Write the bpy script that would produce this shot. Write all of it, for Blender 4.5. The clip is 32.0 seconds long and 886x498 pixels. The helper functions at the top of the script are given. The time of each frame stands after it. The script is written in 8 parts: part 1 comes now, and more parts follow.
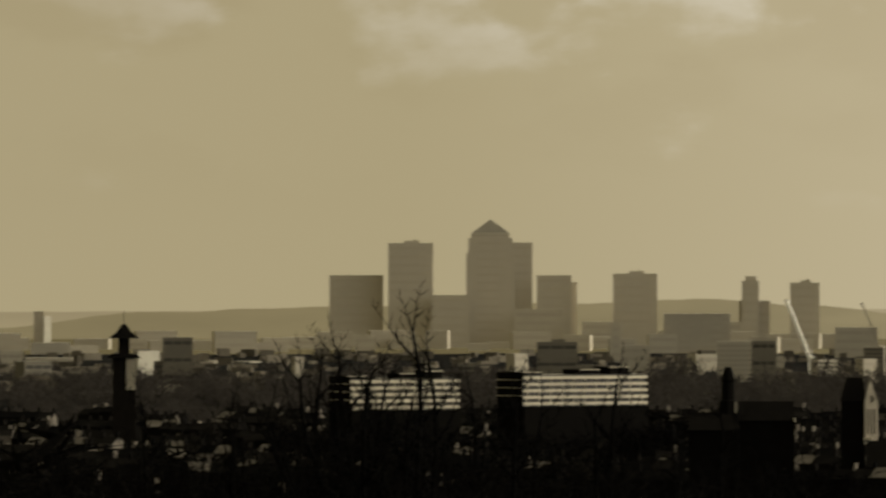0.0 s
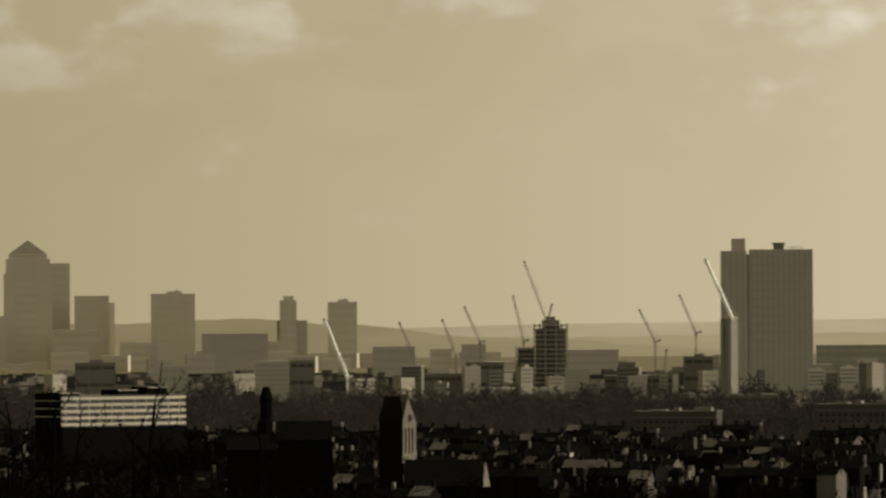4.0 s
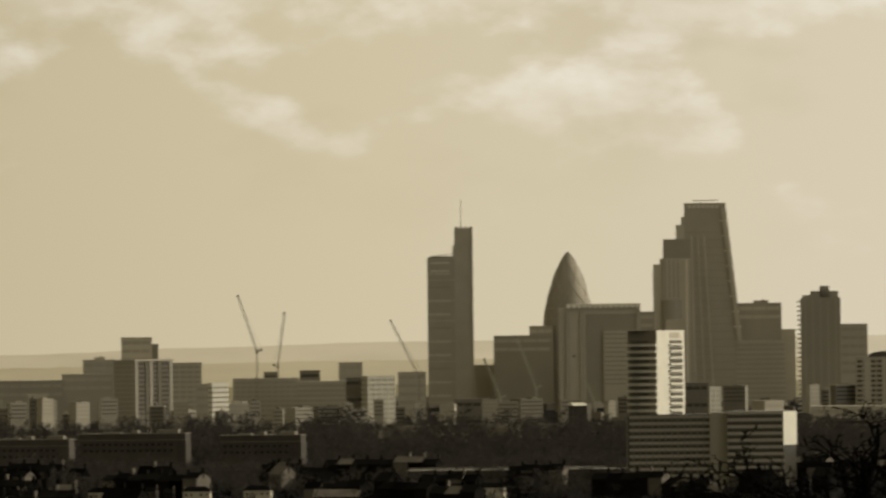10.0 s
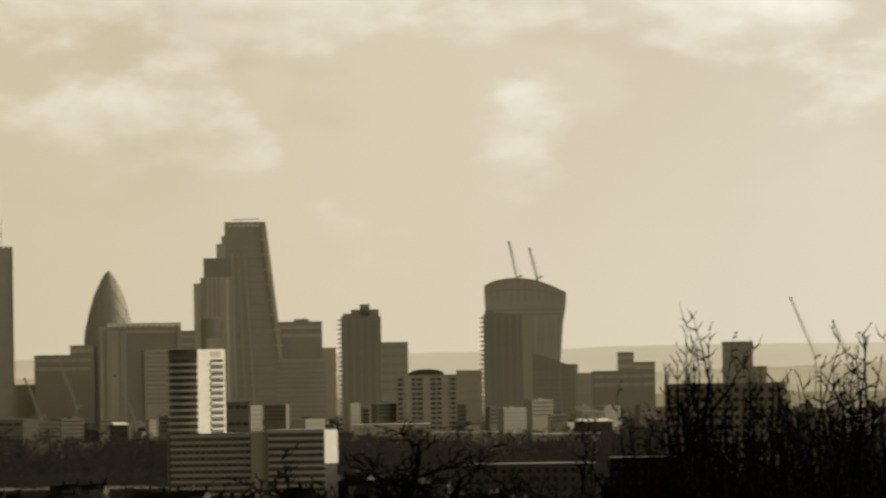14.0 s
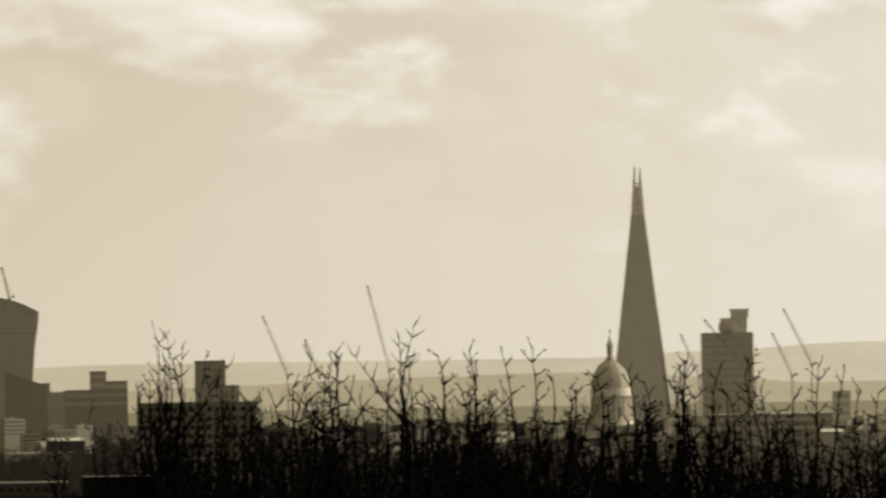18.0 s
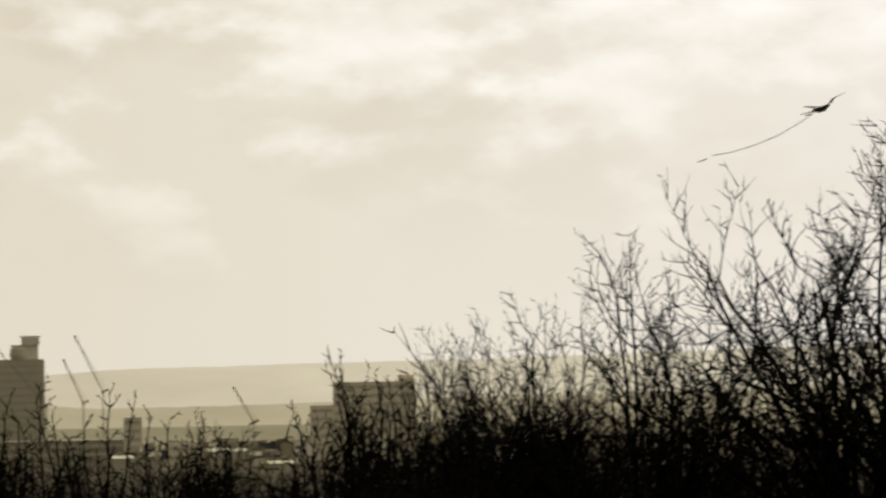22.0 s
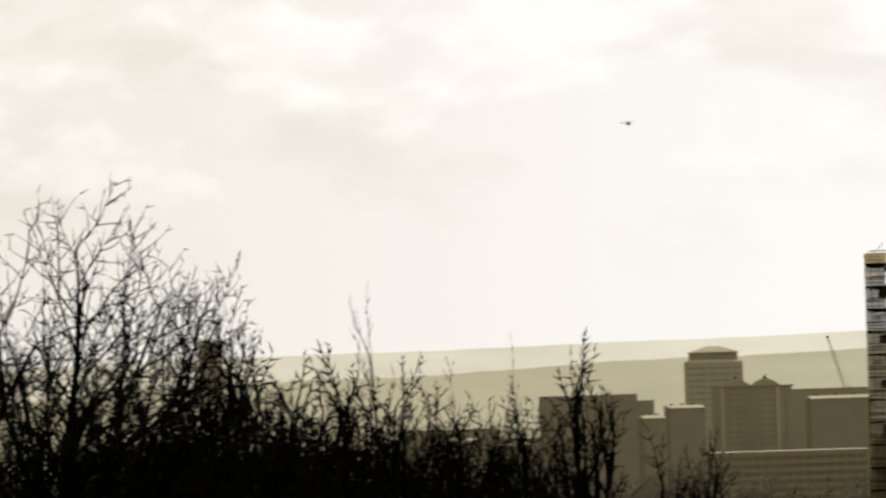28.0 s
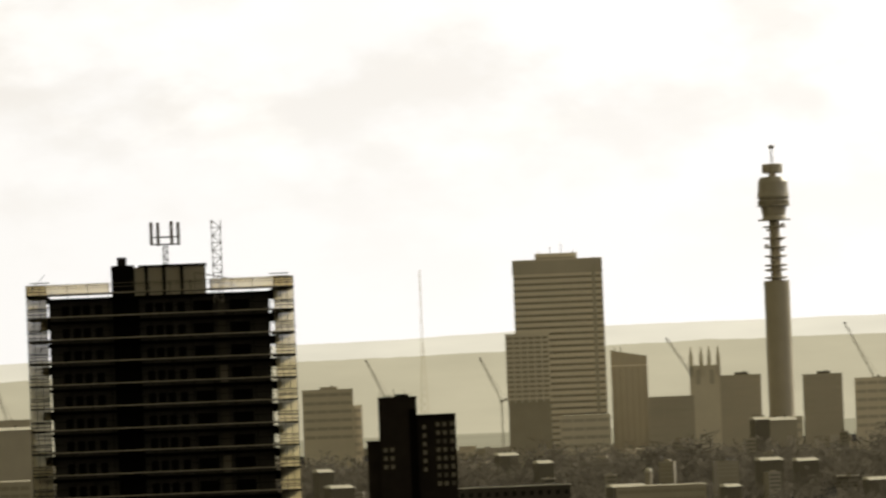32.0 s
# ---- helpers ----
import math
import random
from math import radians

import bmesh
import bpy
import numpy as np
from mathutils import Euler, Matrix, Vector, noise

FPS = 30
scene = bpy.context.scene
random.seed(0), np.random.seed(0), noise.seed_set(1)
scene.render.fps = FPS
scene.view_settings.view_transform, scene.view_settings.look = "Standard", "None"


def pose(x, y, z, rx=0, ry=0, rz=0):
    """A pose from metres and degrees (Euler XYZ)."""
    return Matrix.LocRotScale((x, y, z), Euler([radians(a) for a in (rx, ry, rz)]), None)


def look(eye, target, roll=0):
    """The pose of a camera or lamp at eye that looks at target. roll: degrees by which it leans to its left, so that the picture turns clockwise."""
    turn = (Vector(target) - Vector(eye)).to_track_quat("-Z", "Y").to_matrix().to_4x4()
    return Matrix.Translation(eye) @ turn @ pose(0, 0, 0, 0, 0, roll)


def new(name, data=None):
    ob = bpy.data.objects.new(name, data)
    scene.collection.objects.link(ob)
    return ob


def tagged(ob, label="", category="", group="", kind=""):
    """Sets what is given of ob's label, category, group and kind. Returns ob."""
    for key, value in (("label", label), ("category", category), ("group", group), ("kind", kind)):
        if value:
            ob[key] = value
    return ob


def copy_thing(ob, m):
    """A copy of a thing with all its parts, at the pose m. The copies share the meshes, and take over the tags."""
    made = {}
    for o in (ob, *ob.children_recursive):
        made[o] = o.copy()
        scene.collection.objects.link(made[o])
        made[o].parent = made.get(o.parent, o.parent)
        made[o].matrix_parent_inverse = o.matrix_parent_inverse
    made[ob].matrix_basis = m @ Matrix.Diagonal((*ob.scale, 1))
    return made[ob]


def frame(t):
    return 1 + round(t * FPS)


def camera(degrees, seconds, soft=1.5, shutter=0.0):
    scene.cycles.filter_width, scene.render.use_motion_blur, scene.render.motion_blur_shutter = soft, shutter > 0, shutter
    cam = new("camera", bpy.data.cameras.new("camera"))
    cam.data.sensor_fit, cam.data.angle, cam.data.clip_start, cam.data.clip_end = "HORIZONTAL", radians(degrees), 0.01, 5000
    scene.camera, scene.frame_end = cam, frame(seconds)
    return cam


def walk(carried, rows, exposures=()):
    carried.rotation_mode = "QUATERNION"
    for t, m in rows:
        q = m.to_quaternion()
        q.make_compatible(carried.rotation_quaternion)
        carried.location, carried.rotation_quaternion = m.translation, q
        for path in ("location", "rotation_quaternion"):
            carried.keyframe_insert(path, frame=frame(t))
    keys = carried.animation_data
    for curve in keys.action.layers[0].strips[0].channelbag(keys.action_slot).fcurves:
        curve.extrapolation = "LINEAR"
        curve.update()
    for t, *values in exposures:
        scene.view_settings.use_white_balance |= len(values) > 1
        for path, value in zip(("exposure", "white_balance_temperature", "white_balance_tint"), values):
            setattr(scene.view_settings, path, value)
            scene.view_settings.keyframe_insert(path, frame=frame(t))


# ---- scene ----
# One tripod on the brow of a hill, panning over a city. Compass bearings in degrees; EYE in metres.
# Beyond about 2.5 km distances are drawn in (and sizes with them), so that all stays inside the lens's reach.
cam = camera(6.721, 32.0, soft=2.5, shutter=0.4)
NORTH, EYE = 140.0, 80.0
ROWS = [
    (0.0, 121.7064, 0.3208, 0.019),
    (0.5, 122.4955, 0.3596, 0.051),
    (1.0, 122.9536, 0.3782, 0.129),
    (1.5, 123.3296, 0.4098, 0.148),
    (2.0, 123.5167, 0.4180, 0.197),
    (2.5, 123.8121, 0.4301, 0.193),
    (3.0, 124.2868, 0.4478, 0.211),
    (3.5, 124.8077, 0.4566, 0.278),
    (5.5, 126.6903, 0.5200, 0.355),
    (6.0, 127.5129, 0.5563, 0.411),
    (6.5, 128.0624, 0.5780, 0.407),
    (7.0, 128.6502, 0.6094, 0.469),
    (7.5, 129.1121, 0.6135, 0.501),
    (8.0, 129.6453, 0.6409, 0.521),
    (8.5, 130.1296, 0.6637, 0.577),
    (9.0, 130.4632, 0.6625, 0.610),
    (9.5, 130.9188, 0.6697, 0.616),
    (10.0, 131.5204, 0.6795, 0.679),
    (10.5, 132.0405, 0.6953, 0.743),
    (11.0, 132.3835, 0.7010, 0.755),
    (11.5, 132.8210, 0.7098, 0.805),
    (12.0, 133.1962, 0.7299, 0.832),
    (12.5, 133.4803, 0.7334, 0.865),
    (13.0, 133.9913, 0.7523, 0.886),
    (13.5, 134.3915, 0.7687, 0.948),
    (14.0, 135.0105, 0.7759, 0.900),
    (14.5, 135.5941, 0.7933, 0.975),
    (15.0, 136.0526, 0.8016, 1.004),
    (15.5, 136.5867, 0.8092, 0.990),
    (17.5, 138.3621, 0.8437, 0.982),
    (18.0, 139.0175, 0.8552, 0.972),
    (18.5, 139.6979, 0.8834, 1.066),
    (19.0, 140.1441, 0.8889, 1.095),
    (19.5, 140.9816, 0.9035, 1.037),
    (20.0, 141.4060, 0.9238, 1.135),
    (20.5, 142.0781, 0.9322, 1.133),
    (21.0, 142.7672, 0.9433, 1.213),
    (21.5, 143.5826, 0.9544, 1.240),
    (22.0, 144.4010, 0.9619, 1.116),
    (22.5, 145.0605, 0.9742, 1.353),
    (23.0, 145.6846, 0.9797, 1.478),
    (23.5, 146.3165, 1.0001, 1.535),
    (24.0, 146.6958, 1.0002, 1.557),
    (24.5, 147.3683, 1.0009, 1.626),
    (25.0, 148.0152, 1.0171, 1.690),
    (25.5, 148.8426, 1.0131, 1.838),
    (27.5, 151.8389, 1.0494, 1.770),
    (28.0, 152.4827, 1.0425, 1.791),
    (28.5, 153.4433, 1.0485, 1.904),
    (29.0, 154.3552, 1.0495, 1.951),
    (29.5, 155.2666, 1.0479, 2.045),
    (30.0, 156.1951, 1.0551, 2.150),
    (30.5, 156.7338, 1.0609, 2.156),
    (31.0, 157.3805, 1.0572, 2.223),
    (31.5, 158.1341, 1.0631, 2.272),
    (32.0, 158.8516, 1.0611, 2.341),
]
walk(cam, [(t, pose(0, 0, EYE, 90 + tilt, 0, NORTH - yaw) @ pose(0, 0, 0, 0, 0, -roll)) for t, yaw, tilt, roll in ROWS])

# ---- light: a hazy winter sky, brighter towards the sun, and a low sun ----
SUN_BEARING, SUN_HEIGHT = 209.0, 24.0


def heading(bearing):
    a = radians(bearing - NORTH)
    return Vector((math.sin(a), math.cos(a), 0))


world = bpy.data.worlds.new("hazy_sky")
scene.world = world
world.use_nodes = True
wn, wl = world.node_tree.nodes, world.node_tree.links
wn.clear()


def wnode(kind, **props):
    n = wn.new(kind)
    for key, value in props.items():
        if key == "operation":
            n.operation = value
        elif key == "blend":
            n.blend_type = value
        elif key == "dtype":
            n.data_type = value
    return n


def wmath(op, a, b=None, c=None, clamp=False):
    n = wnode("ShaderNodeMath", operation=op)
    n.use_clamp = clamp
    for i, v in enumerate((a, b, c)):
        if v is None:
            continue
        if isinstance(v, (int, float)):
            n.inputs[i].default_value = v
        else:
            wl.new(v, n.inputs[i])
    return n.outputs[0]


coord = wn.new("ShaderNodeTexCoord")
split = wn.new("ShaderNodeSeparateXYZ")
wl.new(coord.outputs["Generated"], split.inputs[0])
hd = heading(215)
toward = wmath("ADD", wmath("MULTIPLY", split.outputs[0], hd.x), wmath("MULTIPLY", split.outputs[1], hd.y))
height = split.outputs[2]
ramp = wn.new("ShaderNodeValToRGB")
wl.new(wmath("MULTIPLY_ADD", toward, 0.5, 0.5), ramp.inputs[0])
stops = ((-1.0, (0.19, 0.160, 0.100)), (-0.06, (0.205, 0.172, 0.100)), (0.10, (0.312, 0.270, 0.183)), (0.26, (0.380, 0.345, 0.276)),
         (0.39, (0.432, 0.405, 0.362)), (0.52, (0.505, 0.493, 0.475)), (1.0, (0.70, 0.68, 0.66)))
while len(ramp.color_ramp.elements) < len(stops):
    ramp.color_ramp.elements.new(0.5)
for el, (p, c) in zip(ramp.color_ramp.elements, stops):
    el.position, el.color = p * 0.5 + 0.5, (*c, 1)
# clouds: low banks stretched along the horizon, lit on their upper edges
mapping = wn.new("ShaderNodeMapping")
mapping.inputs["Scale"].default_value = (44, 44, 84)
mapping.inputs["Location"].default_value = (3.1, 0.7, 0.2)
wl.new(coord.outputs["Generated"], mapping.inputs[0])
above = wn.new("ShaderNodeVectorMath")
above.operation = "ADD"
above.inputs[1].default_value = (0.05, 0.0, 0.22)
wl.new(mapping.outputs[0], above.inputs[0])


def billows(place):
    n = wn.new("ShaderNodeTexNoise")
    n.inputs["Scale"].default_value, n.inputs["Detail"].default_value = 1.0, 8
    n.inputs["Roughness"].default_value, n.inputs["Distortion"].default_value = 0.50, 0.0
    wl.new(place, n.inputs[0])
    return n.outputs[0]


def between(value, lo, hi, to_lo=0.0, to_hi=1.0, smooth=False):
    n = wn.new("ShaderNodeMapRange")
    n.interpolation_type = "SMOOTHSTEP" if smooth else "LINEAR"
    for key, v in (("From Min", lo), ("From Max", hi), ("To Min", to_lo), ("To Max", to_hi)):
        n.inputs[key].default_value = v
    wl.new(value, n.inputs[0])
    return n.outputs[0]


puffs, higher = billows(mapping.outputs[0]), billows(above.outputs[0])
lift = between(height, 0.008, 0.040)
side = between(toward, -0.12, 0.25, 0.15, 1.0)
thick = wmath("ADD", wmath("ADD", puffs, between(height, 0.022, 0.050, -0.14, 0.085)), between(toward, 0.08, 0.3, 0.0, 0.05))
cover = between(thick, 0.47, 0.62, smooth=True)
edge = between(wmath("SUBTRACT", puffs, higher), -0.10, 0.16, -0.3, 1.0)
cloud = wmath("MULTIPLY", wmath("MULTIPLY", cover, lift), side)
bright = wn.new("ShaderNodeMix")
bright.data_type = "RGBA"
wl.new(wmath("MULTIPLY", wmath("MULTIPLY", cloud, wmath("MULTIPLY_ADD", edge, 0.34, 0.24)), 1.0, clamp=True), bright.inputs[0])
wl.new(ramp.outputs[0], bright.inputs[6])
bright.inputs[7].default_value = (0.57, 0.555, 0.525, 1)
# greyer undersides where the banks are thick
slow = wn.new("ShaderNodeTexNoise")
slow.inputs["Scale"].default_value, slow.inputs["Detail"].default_value = 0.7, 6
wl.new(mapping.outputs[0], slow.inputs[0])
under = between(wmath("SUBTRACT", slow.outputs[0], wmath("MULTIPLY", edge, 0.06)), 0.46, 0.62, smooth=True)
patch = between(toward, 0.05, 0.5, 0.28, 0.46)
shade = wn.new("ShaderNodeMix")
shade.data_type = "RGBA"
shade.blend_type = "MULTIPLY"
wl.new(wmath("MULTIPLY", wmath("MULTIPLY", under, lift), patch), shade.inputs[0])
wl.new(bright.outputs[2], shade.inputs[6])
shade.inputs[7].default_value = (0.82, 0.785, 0.73, 1)
# the clear upper sky
sky = wn.new("ShaderNodeTexSky")
sky.sky_type, sky.sun_disc = "NISHITA", False
sky.sun_elevation, sky.sun_rotation = radians(SUN_HEIGHT), radians(SUN_BEARING - NORTH)
tint = wn.new("ShaderNodeMix")
tint.data_type, tint.blend_type = "RGBA", "MULTIPLY"
tint.inputs[0].default_value = 1
wl.new(sky.outputs[0], tint.inputs[6])
tint.inputs[7].default_value = (0.080, 0.058, 0.019, 1)
upper = wn.new("ShaderNodeMapRange")
upper.inputs["From Min"].default_value, upper.inputs["From Max"].default_value = 0.15, 0.7
upper.inputs["To Max"].default_value = 0.6
wl.new(height, upper.inputs[0])
final = wn.new("ShaderNodeMix")
final.data_type = "RGBA"
wl.new(upper.outputs[0], final.inputs[0])
wl.new(shade.outputs[2], final.inputs[6])
wl.new(tint.outputs[2], final.inputs[7])
back = wn.new("ShaderNodeBackground")
back.inputs[1].default_value = 2.0
wl.new(final.outputs[2], back.inputs[0])
wout = wn.new("ShaderNodeOutputWorld")
wl.new(back.outputs[0], wout.inputs[0])

sun = new("sun", bpy.data.lights.new("sun", "SUN"))
sun.data.energy, sun.data.angle, sun.data.color = 3.4, radians(0.6), (1.0, 0.93, 0.74)
sd = heading(SUN_BEARING) * math.cos(radians(SUN_HEIGHT)) + Vector((0, 0, math.sin(radians(SUN_HEIGHT))))
sun.matrix_world = look(sd * 300 + Vector((0, 0, 80)), (0, 0, 80))


# ---- materials ----
def material(name, colour, rough=0.8, grain=0.15, scale=0.6, streak=0.0, bump=0.0, metal=0.0, spec=0.3, vary=0.0):
    """Grain and large stains in world metres, rain streaks down walls, and a tone per piece."""
    m = bpy.data.materials.new(name)
    m.use_nodes = True
    n, l = m.node_tree.nodes, m.node_tree.links
    p = n["Principled BSDF"]
    p.inputs["Roughness"].default_value, p.inputs["Metallic"].default_value = rough, metal
    p.inputs["Specular IOR Level"].default_value = spec
    tc = n.new("ShaderNodeTexCoord")
    fine, big = n.new("ShaderNodeTexNoise"), n.new("ShaderNodeTexNoise")
    fine.inputs["Scale"].default_value, fine.inputs["Detail"].default_value = scale, 5
    big.inputs["Scale"].default_value, big.inputs["Detail"].default_value = scale * 0.13, 3
    l.new(tc.outputs["Object"], fine.inputs[0])
    mp = n.new("ShaderNodeMapping")
    mp.inputs["Scale"].default_value = (1, 1, 0.12 if streak else 1)
    l.new(tc.outputs["Object"], mp.inputs[0])
    l.new(mp.outputs[0], big.inputs[0])
    add = n.new("ShaderNodeMath")
    add.operation = "ADD"
    l.new(fine.outputs[0], add.inputs[0])
    l.new(big.outputs[0], add.inputs[1])
    last = add.outputs[0]
    if vary:
        info = n.new("ShaderNodeObjectInfo")
        mul = n.new("ShaderNodeMath")
        mul.operation = "MULTIPLY_ADD"
        mul.inputs[1].default_value, mul.inputs[2].default_value = vary, -vary / 2
        l.new(info.outputs["Random"], mul.inputs[0])
        plus = n.new("ShaderNodeMath")
        plus.operation = "ADD"
        l.new(last, plus.inputs[0])
        l.new(mul.outputs[0], plus.inputs[1])
        last = plus.outputs[0]
    rg = n.new("ShaderNodeMapRange")
    rg.inputs["From Min"].default_value, rg.inputs["From Max"].default_value = 0.6, 1.4
    rg.inputs["To Min"].default_value, rg.inputs["To Max"].default_value = 1 - grain - streak, 1 + grain
    rg.clamp = False
    l.new(last, rg.inputs[0])
    mix = n.new("ShaderNodeVectorMath")
    mix.operation = "SCALE"
    mix.inputs[0].default_value = colour
    l.new(rg.outputs[0], mix.inputs["Scale"])
    l.new(mix.outputs[0], p.inputs["Base Color"])
    if bump:
        b = n.new("ShaderNodeBump")
        b.inputs["Strength"].default_value, b.inputs["Distance"].default_value = bump, 0.3
        l.new(fine.outputs[0], b.inputs["Height"])
        l.new(b.outputs[0], p.inputs["Normal"])
    return m


# far-city tones carry the haze in their colour, the next two most
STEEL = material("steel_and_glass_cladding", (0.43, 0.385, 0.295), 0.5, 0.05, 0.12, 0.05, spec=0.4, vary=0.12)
HAZE_PALE = material("haze_lightened_concrete", (0.67, 0.61, 0.495), 0.85, 0.06, 0.12, 0.05, vary=0.15)
MIDGREY = material("haze_lightened_stained_concrete", (0.46, 0.415, 0.33), 0.85, 0.08, 0.12, 0.06, vary=0.2)
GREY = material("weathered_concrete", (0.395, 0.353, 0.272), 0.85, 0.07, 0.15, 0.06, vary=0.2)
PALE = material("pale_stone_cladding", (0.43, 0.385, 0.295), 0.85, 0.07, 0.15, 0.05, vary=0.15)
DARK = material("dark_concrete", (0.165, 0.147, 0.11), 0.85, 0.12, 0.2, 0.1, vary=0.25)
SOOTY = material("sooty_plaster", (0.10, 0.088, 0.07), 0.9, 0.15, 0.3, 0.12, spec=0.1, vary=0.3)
# deep blacks put into the colour: far darker than real brick
BLACK = material("near_black_brick", (0.0036, 0.0032, 0.0026), 0.9, 0.3, 0.4, 0.1, spec=0.02, vary=0.2)
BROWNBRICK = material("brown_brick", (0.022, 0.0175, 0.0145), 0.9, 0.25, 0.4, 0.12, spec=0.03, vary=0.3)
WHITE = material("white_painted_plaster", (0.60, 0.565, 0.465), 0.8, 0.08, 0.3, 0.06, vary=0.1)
STONE = material("soot_stained_stone", (0.15, 0.132, 0.10), 0.9, 0.2, 0.6, 0.1, spec=0.05)
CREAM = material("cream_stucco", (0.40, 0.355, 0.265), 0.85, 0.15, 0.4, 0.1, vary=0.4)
GRIME = material("grimy_concrete_panels", (0.046, 0.0425, 0.037), 0.9, 0.3, 0.5, 0.15, spec=0.05)
DULL = material("grimy_stucco", (0.062, 0.054, 0.043), 0.9, 0.25, 0.5, 0.15, spec=0.1, vary=0.5)
STRIP = material("tinted_window_strip", (0.315, 0.281, 0.215), 0.35, 0.08, 0.2, spec=0.4, vary=0.15)
GLASS = material("dark_window_glass", (0.05, 0.045, 0.034), 0.2, 0.25, 0.4, spec=0.5, vary=0.3)
# slate and brick set far below their real tone to fall to black
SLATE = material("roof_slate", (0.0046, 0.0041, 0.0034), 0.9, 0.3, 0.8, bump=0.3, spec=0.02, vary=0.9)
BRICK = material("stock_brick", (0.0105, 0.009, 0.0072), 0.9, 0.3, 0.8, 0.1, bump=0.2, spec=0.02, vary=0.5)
CHIMNEY = material("sooty_stock_brick_stack", (0.075, 0.065, 0.049), 0.9, 0.3, 1.5, spec=0.02, vary=1.8)
# bark, twigs and earth: dark tone painted in, well below real ones
BARK = material("near_black_bare_bark", (0.002, 0.0017, 0.0014), 0.9, 0.4, 6.0, bump=0.4, spec=0.02)
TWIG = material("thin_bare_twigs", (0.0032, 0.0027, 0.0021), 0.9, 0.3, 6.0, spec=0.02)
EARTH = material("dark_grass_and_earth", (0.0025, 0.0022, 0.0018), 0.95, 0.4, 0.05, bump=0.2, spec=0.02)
# crane lattice lightened in its colour for haze
CRANE = material("haze_paled_crane_lattice", (0.27, 0.24, 0.185), 0.6, 0.15, 1.0)
METAL = material("painted_steel_lattice", (0.17, 0.15, 0.115), 0.6, 0.15, 1.0)
BLACKMETAL = material("black_galvanised_tube", (0.03, 0.027, 0.022), 0.5, 0.2, 2.0)
WHITEMETAL = material("white_painted_lattice", (0.85, 0.82, 0.72), 0.5, 0.25, 0.8)
NIGHT = material("unlit_window_glass", (0.012, 0.011, 0.009), 0.4, 0.3, 0.5, spec=0.12, vary=0.3)
TINTED = material("tinted_tower_glass", (0.285, 0.255, 0.198), 0.7, 0.08, 0.1, spec=0.2)
OFFWHITE = material("weathered_white_concrete", (0.42, 0.39, 0.31), 0.85, 0.1, 0.3, 0.08, vary=0.15)
# the spire's glass is lightened in its colour for the haze
SHARD = material("haze_paled_glass", (0.54, 0.49, 0.395), 0.6, 0.06, 0.1, 0.04, spec=0.3)
SLAB = material("soot_grey_panels", (0.066, 0.058, 0.048), 0.9, 0.2, 0.3, 0.1, spec=0.05, vary=0.3)
CLOTH = material("black_ripstop_cloth", (0.02, 0.018, 0.015), 0.6, 0.2, 8.0)


def netting():
    """Woven polythene: partly open, partly lit through."""
    m = bpy.data.materials.new("debris_netting")
    m.use_nodes = True
    n, l = m.node_tree.nodes, m.node_tree.links
    clear, cloth, mix, tex = n.new("ShaderNodeBsdfTransparent"), n.new("ShaderNodeBsdfTranslucent"), n.new("ShaderNodeMixShader"), n.new("ShaderNodeTexNoise")
    cloth.inputs[0].default_value = (0.52, 0.44, 0.25, 1)
    tex.inputs["Scale"].default_value = 0.5
    rg = n.new("ShaderNodeMapRange")
    rg.inputs["To Min"].default_value, rg.inputs["To Max"].default_value = 0.6, 0.92
    l.new(tex.outputs[0], rg.inputs[0])
    l.new(rg.outputs[0], mix.inputs[0])
    l.new(clear.outputs[0], mix.inputs[1])
    l.new(cloth.outputs[0], mix.inputs[2])
    l.new(mix.outputs[0], n["Material Output"].inputs[0])
    return m


NETTING = netting()


def woodland(name, colour, spread, pale=None):
    """A tone of its own for every separate piece; pale: share and strength of those brightened as lit specks."""
    m = material(name, colour, 0.95, 0.25, 0.4, spec=0.03)
    n, l = m.node_tree.nodes, m.node_tree.links
    geo, rg, mul = n.new("ShaderNodeNewGeometry"), n.new("ShaderNodeMapRange"), n.new("ShaderNodeVectorMath")
    rg.inputs["To Min"].default_value, rg.inputs["To Max"].default_value = 1 - spread, 1 + spread
    l.new(geo.outputs["Random Per Island"], rg.inputs[0])
    mul.operation = "SCALE"
    p = n["Principled BSDF"]
    l.new(p.inputs["Base Color"].links[0].from_socket, mul.inputs[0])
    tone = rg.outputs[0]
    if pale:
        few, lift_ = n.new("ShaderNodeMath"), n.new("ShaderNodeMath")
        few.operation, lift_.operation = "GREATER_THAN", "MULTIPLY_ADD"
        few.inputs[1].default_value = 1 - pale[0]
        l.new(geo.outputs["Random Per Island"], few.inputs[0])
        l.new(few.outputs[0], lift_.inputs[0])
        lift_.inputs[1].default_value = pale[1]
        l.new(tone, lift_.inputs[2])
        tone = lift_.outputs[0]
    l.new(tone, mul.inputs["Scale"])
    l.new(mul.outputs[0], p.inputs["Base Color"])
    through_light, both = n.new("ShaderNodeBsdfTranslucent"), n.new("ShaderNodeMixShader")
    l.new(mul.outputs[0], through_light.inputs[0])
    both.inputs[0].default_value = 0.45 if not pale else 0.0
    l.new(p.outputs[0], both.inputs[1])
    l.new(through_light.outputs[0], both.inputs[2])
    l.new(both.outputs[0], n["Material Output"].inputs[0])
    return m


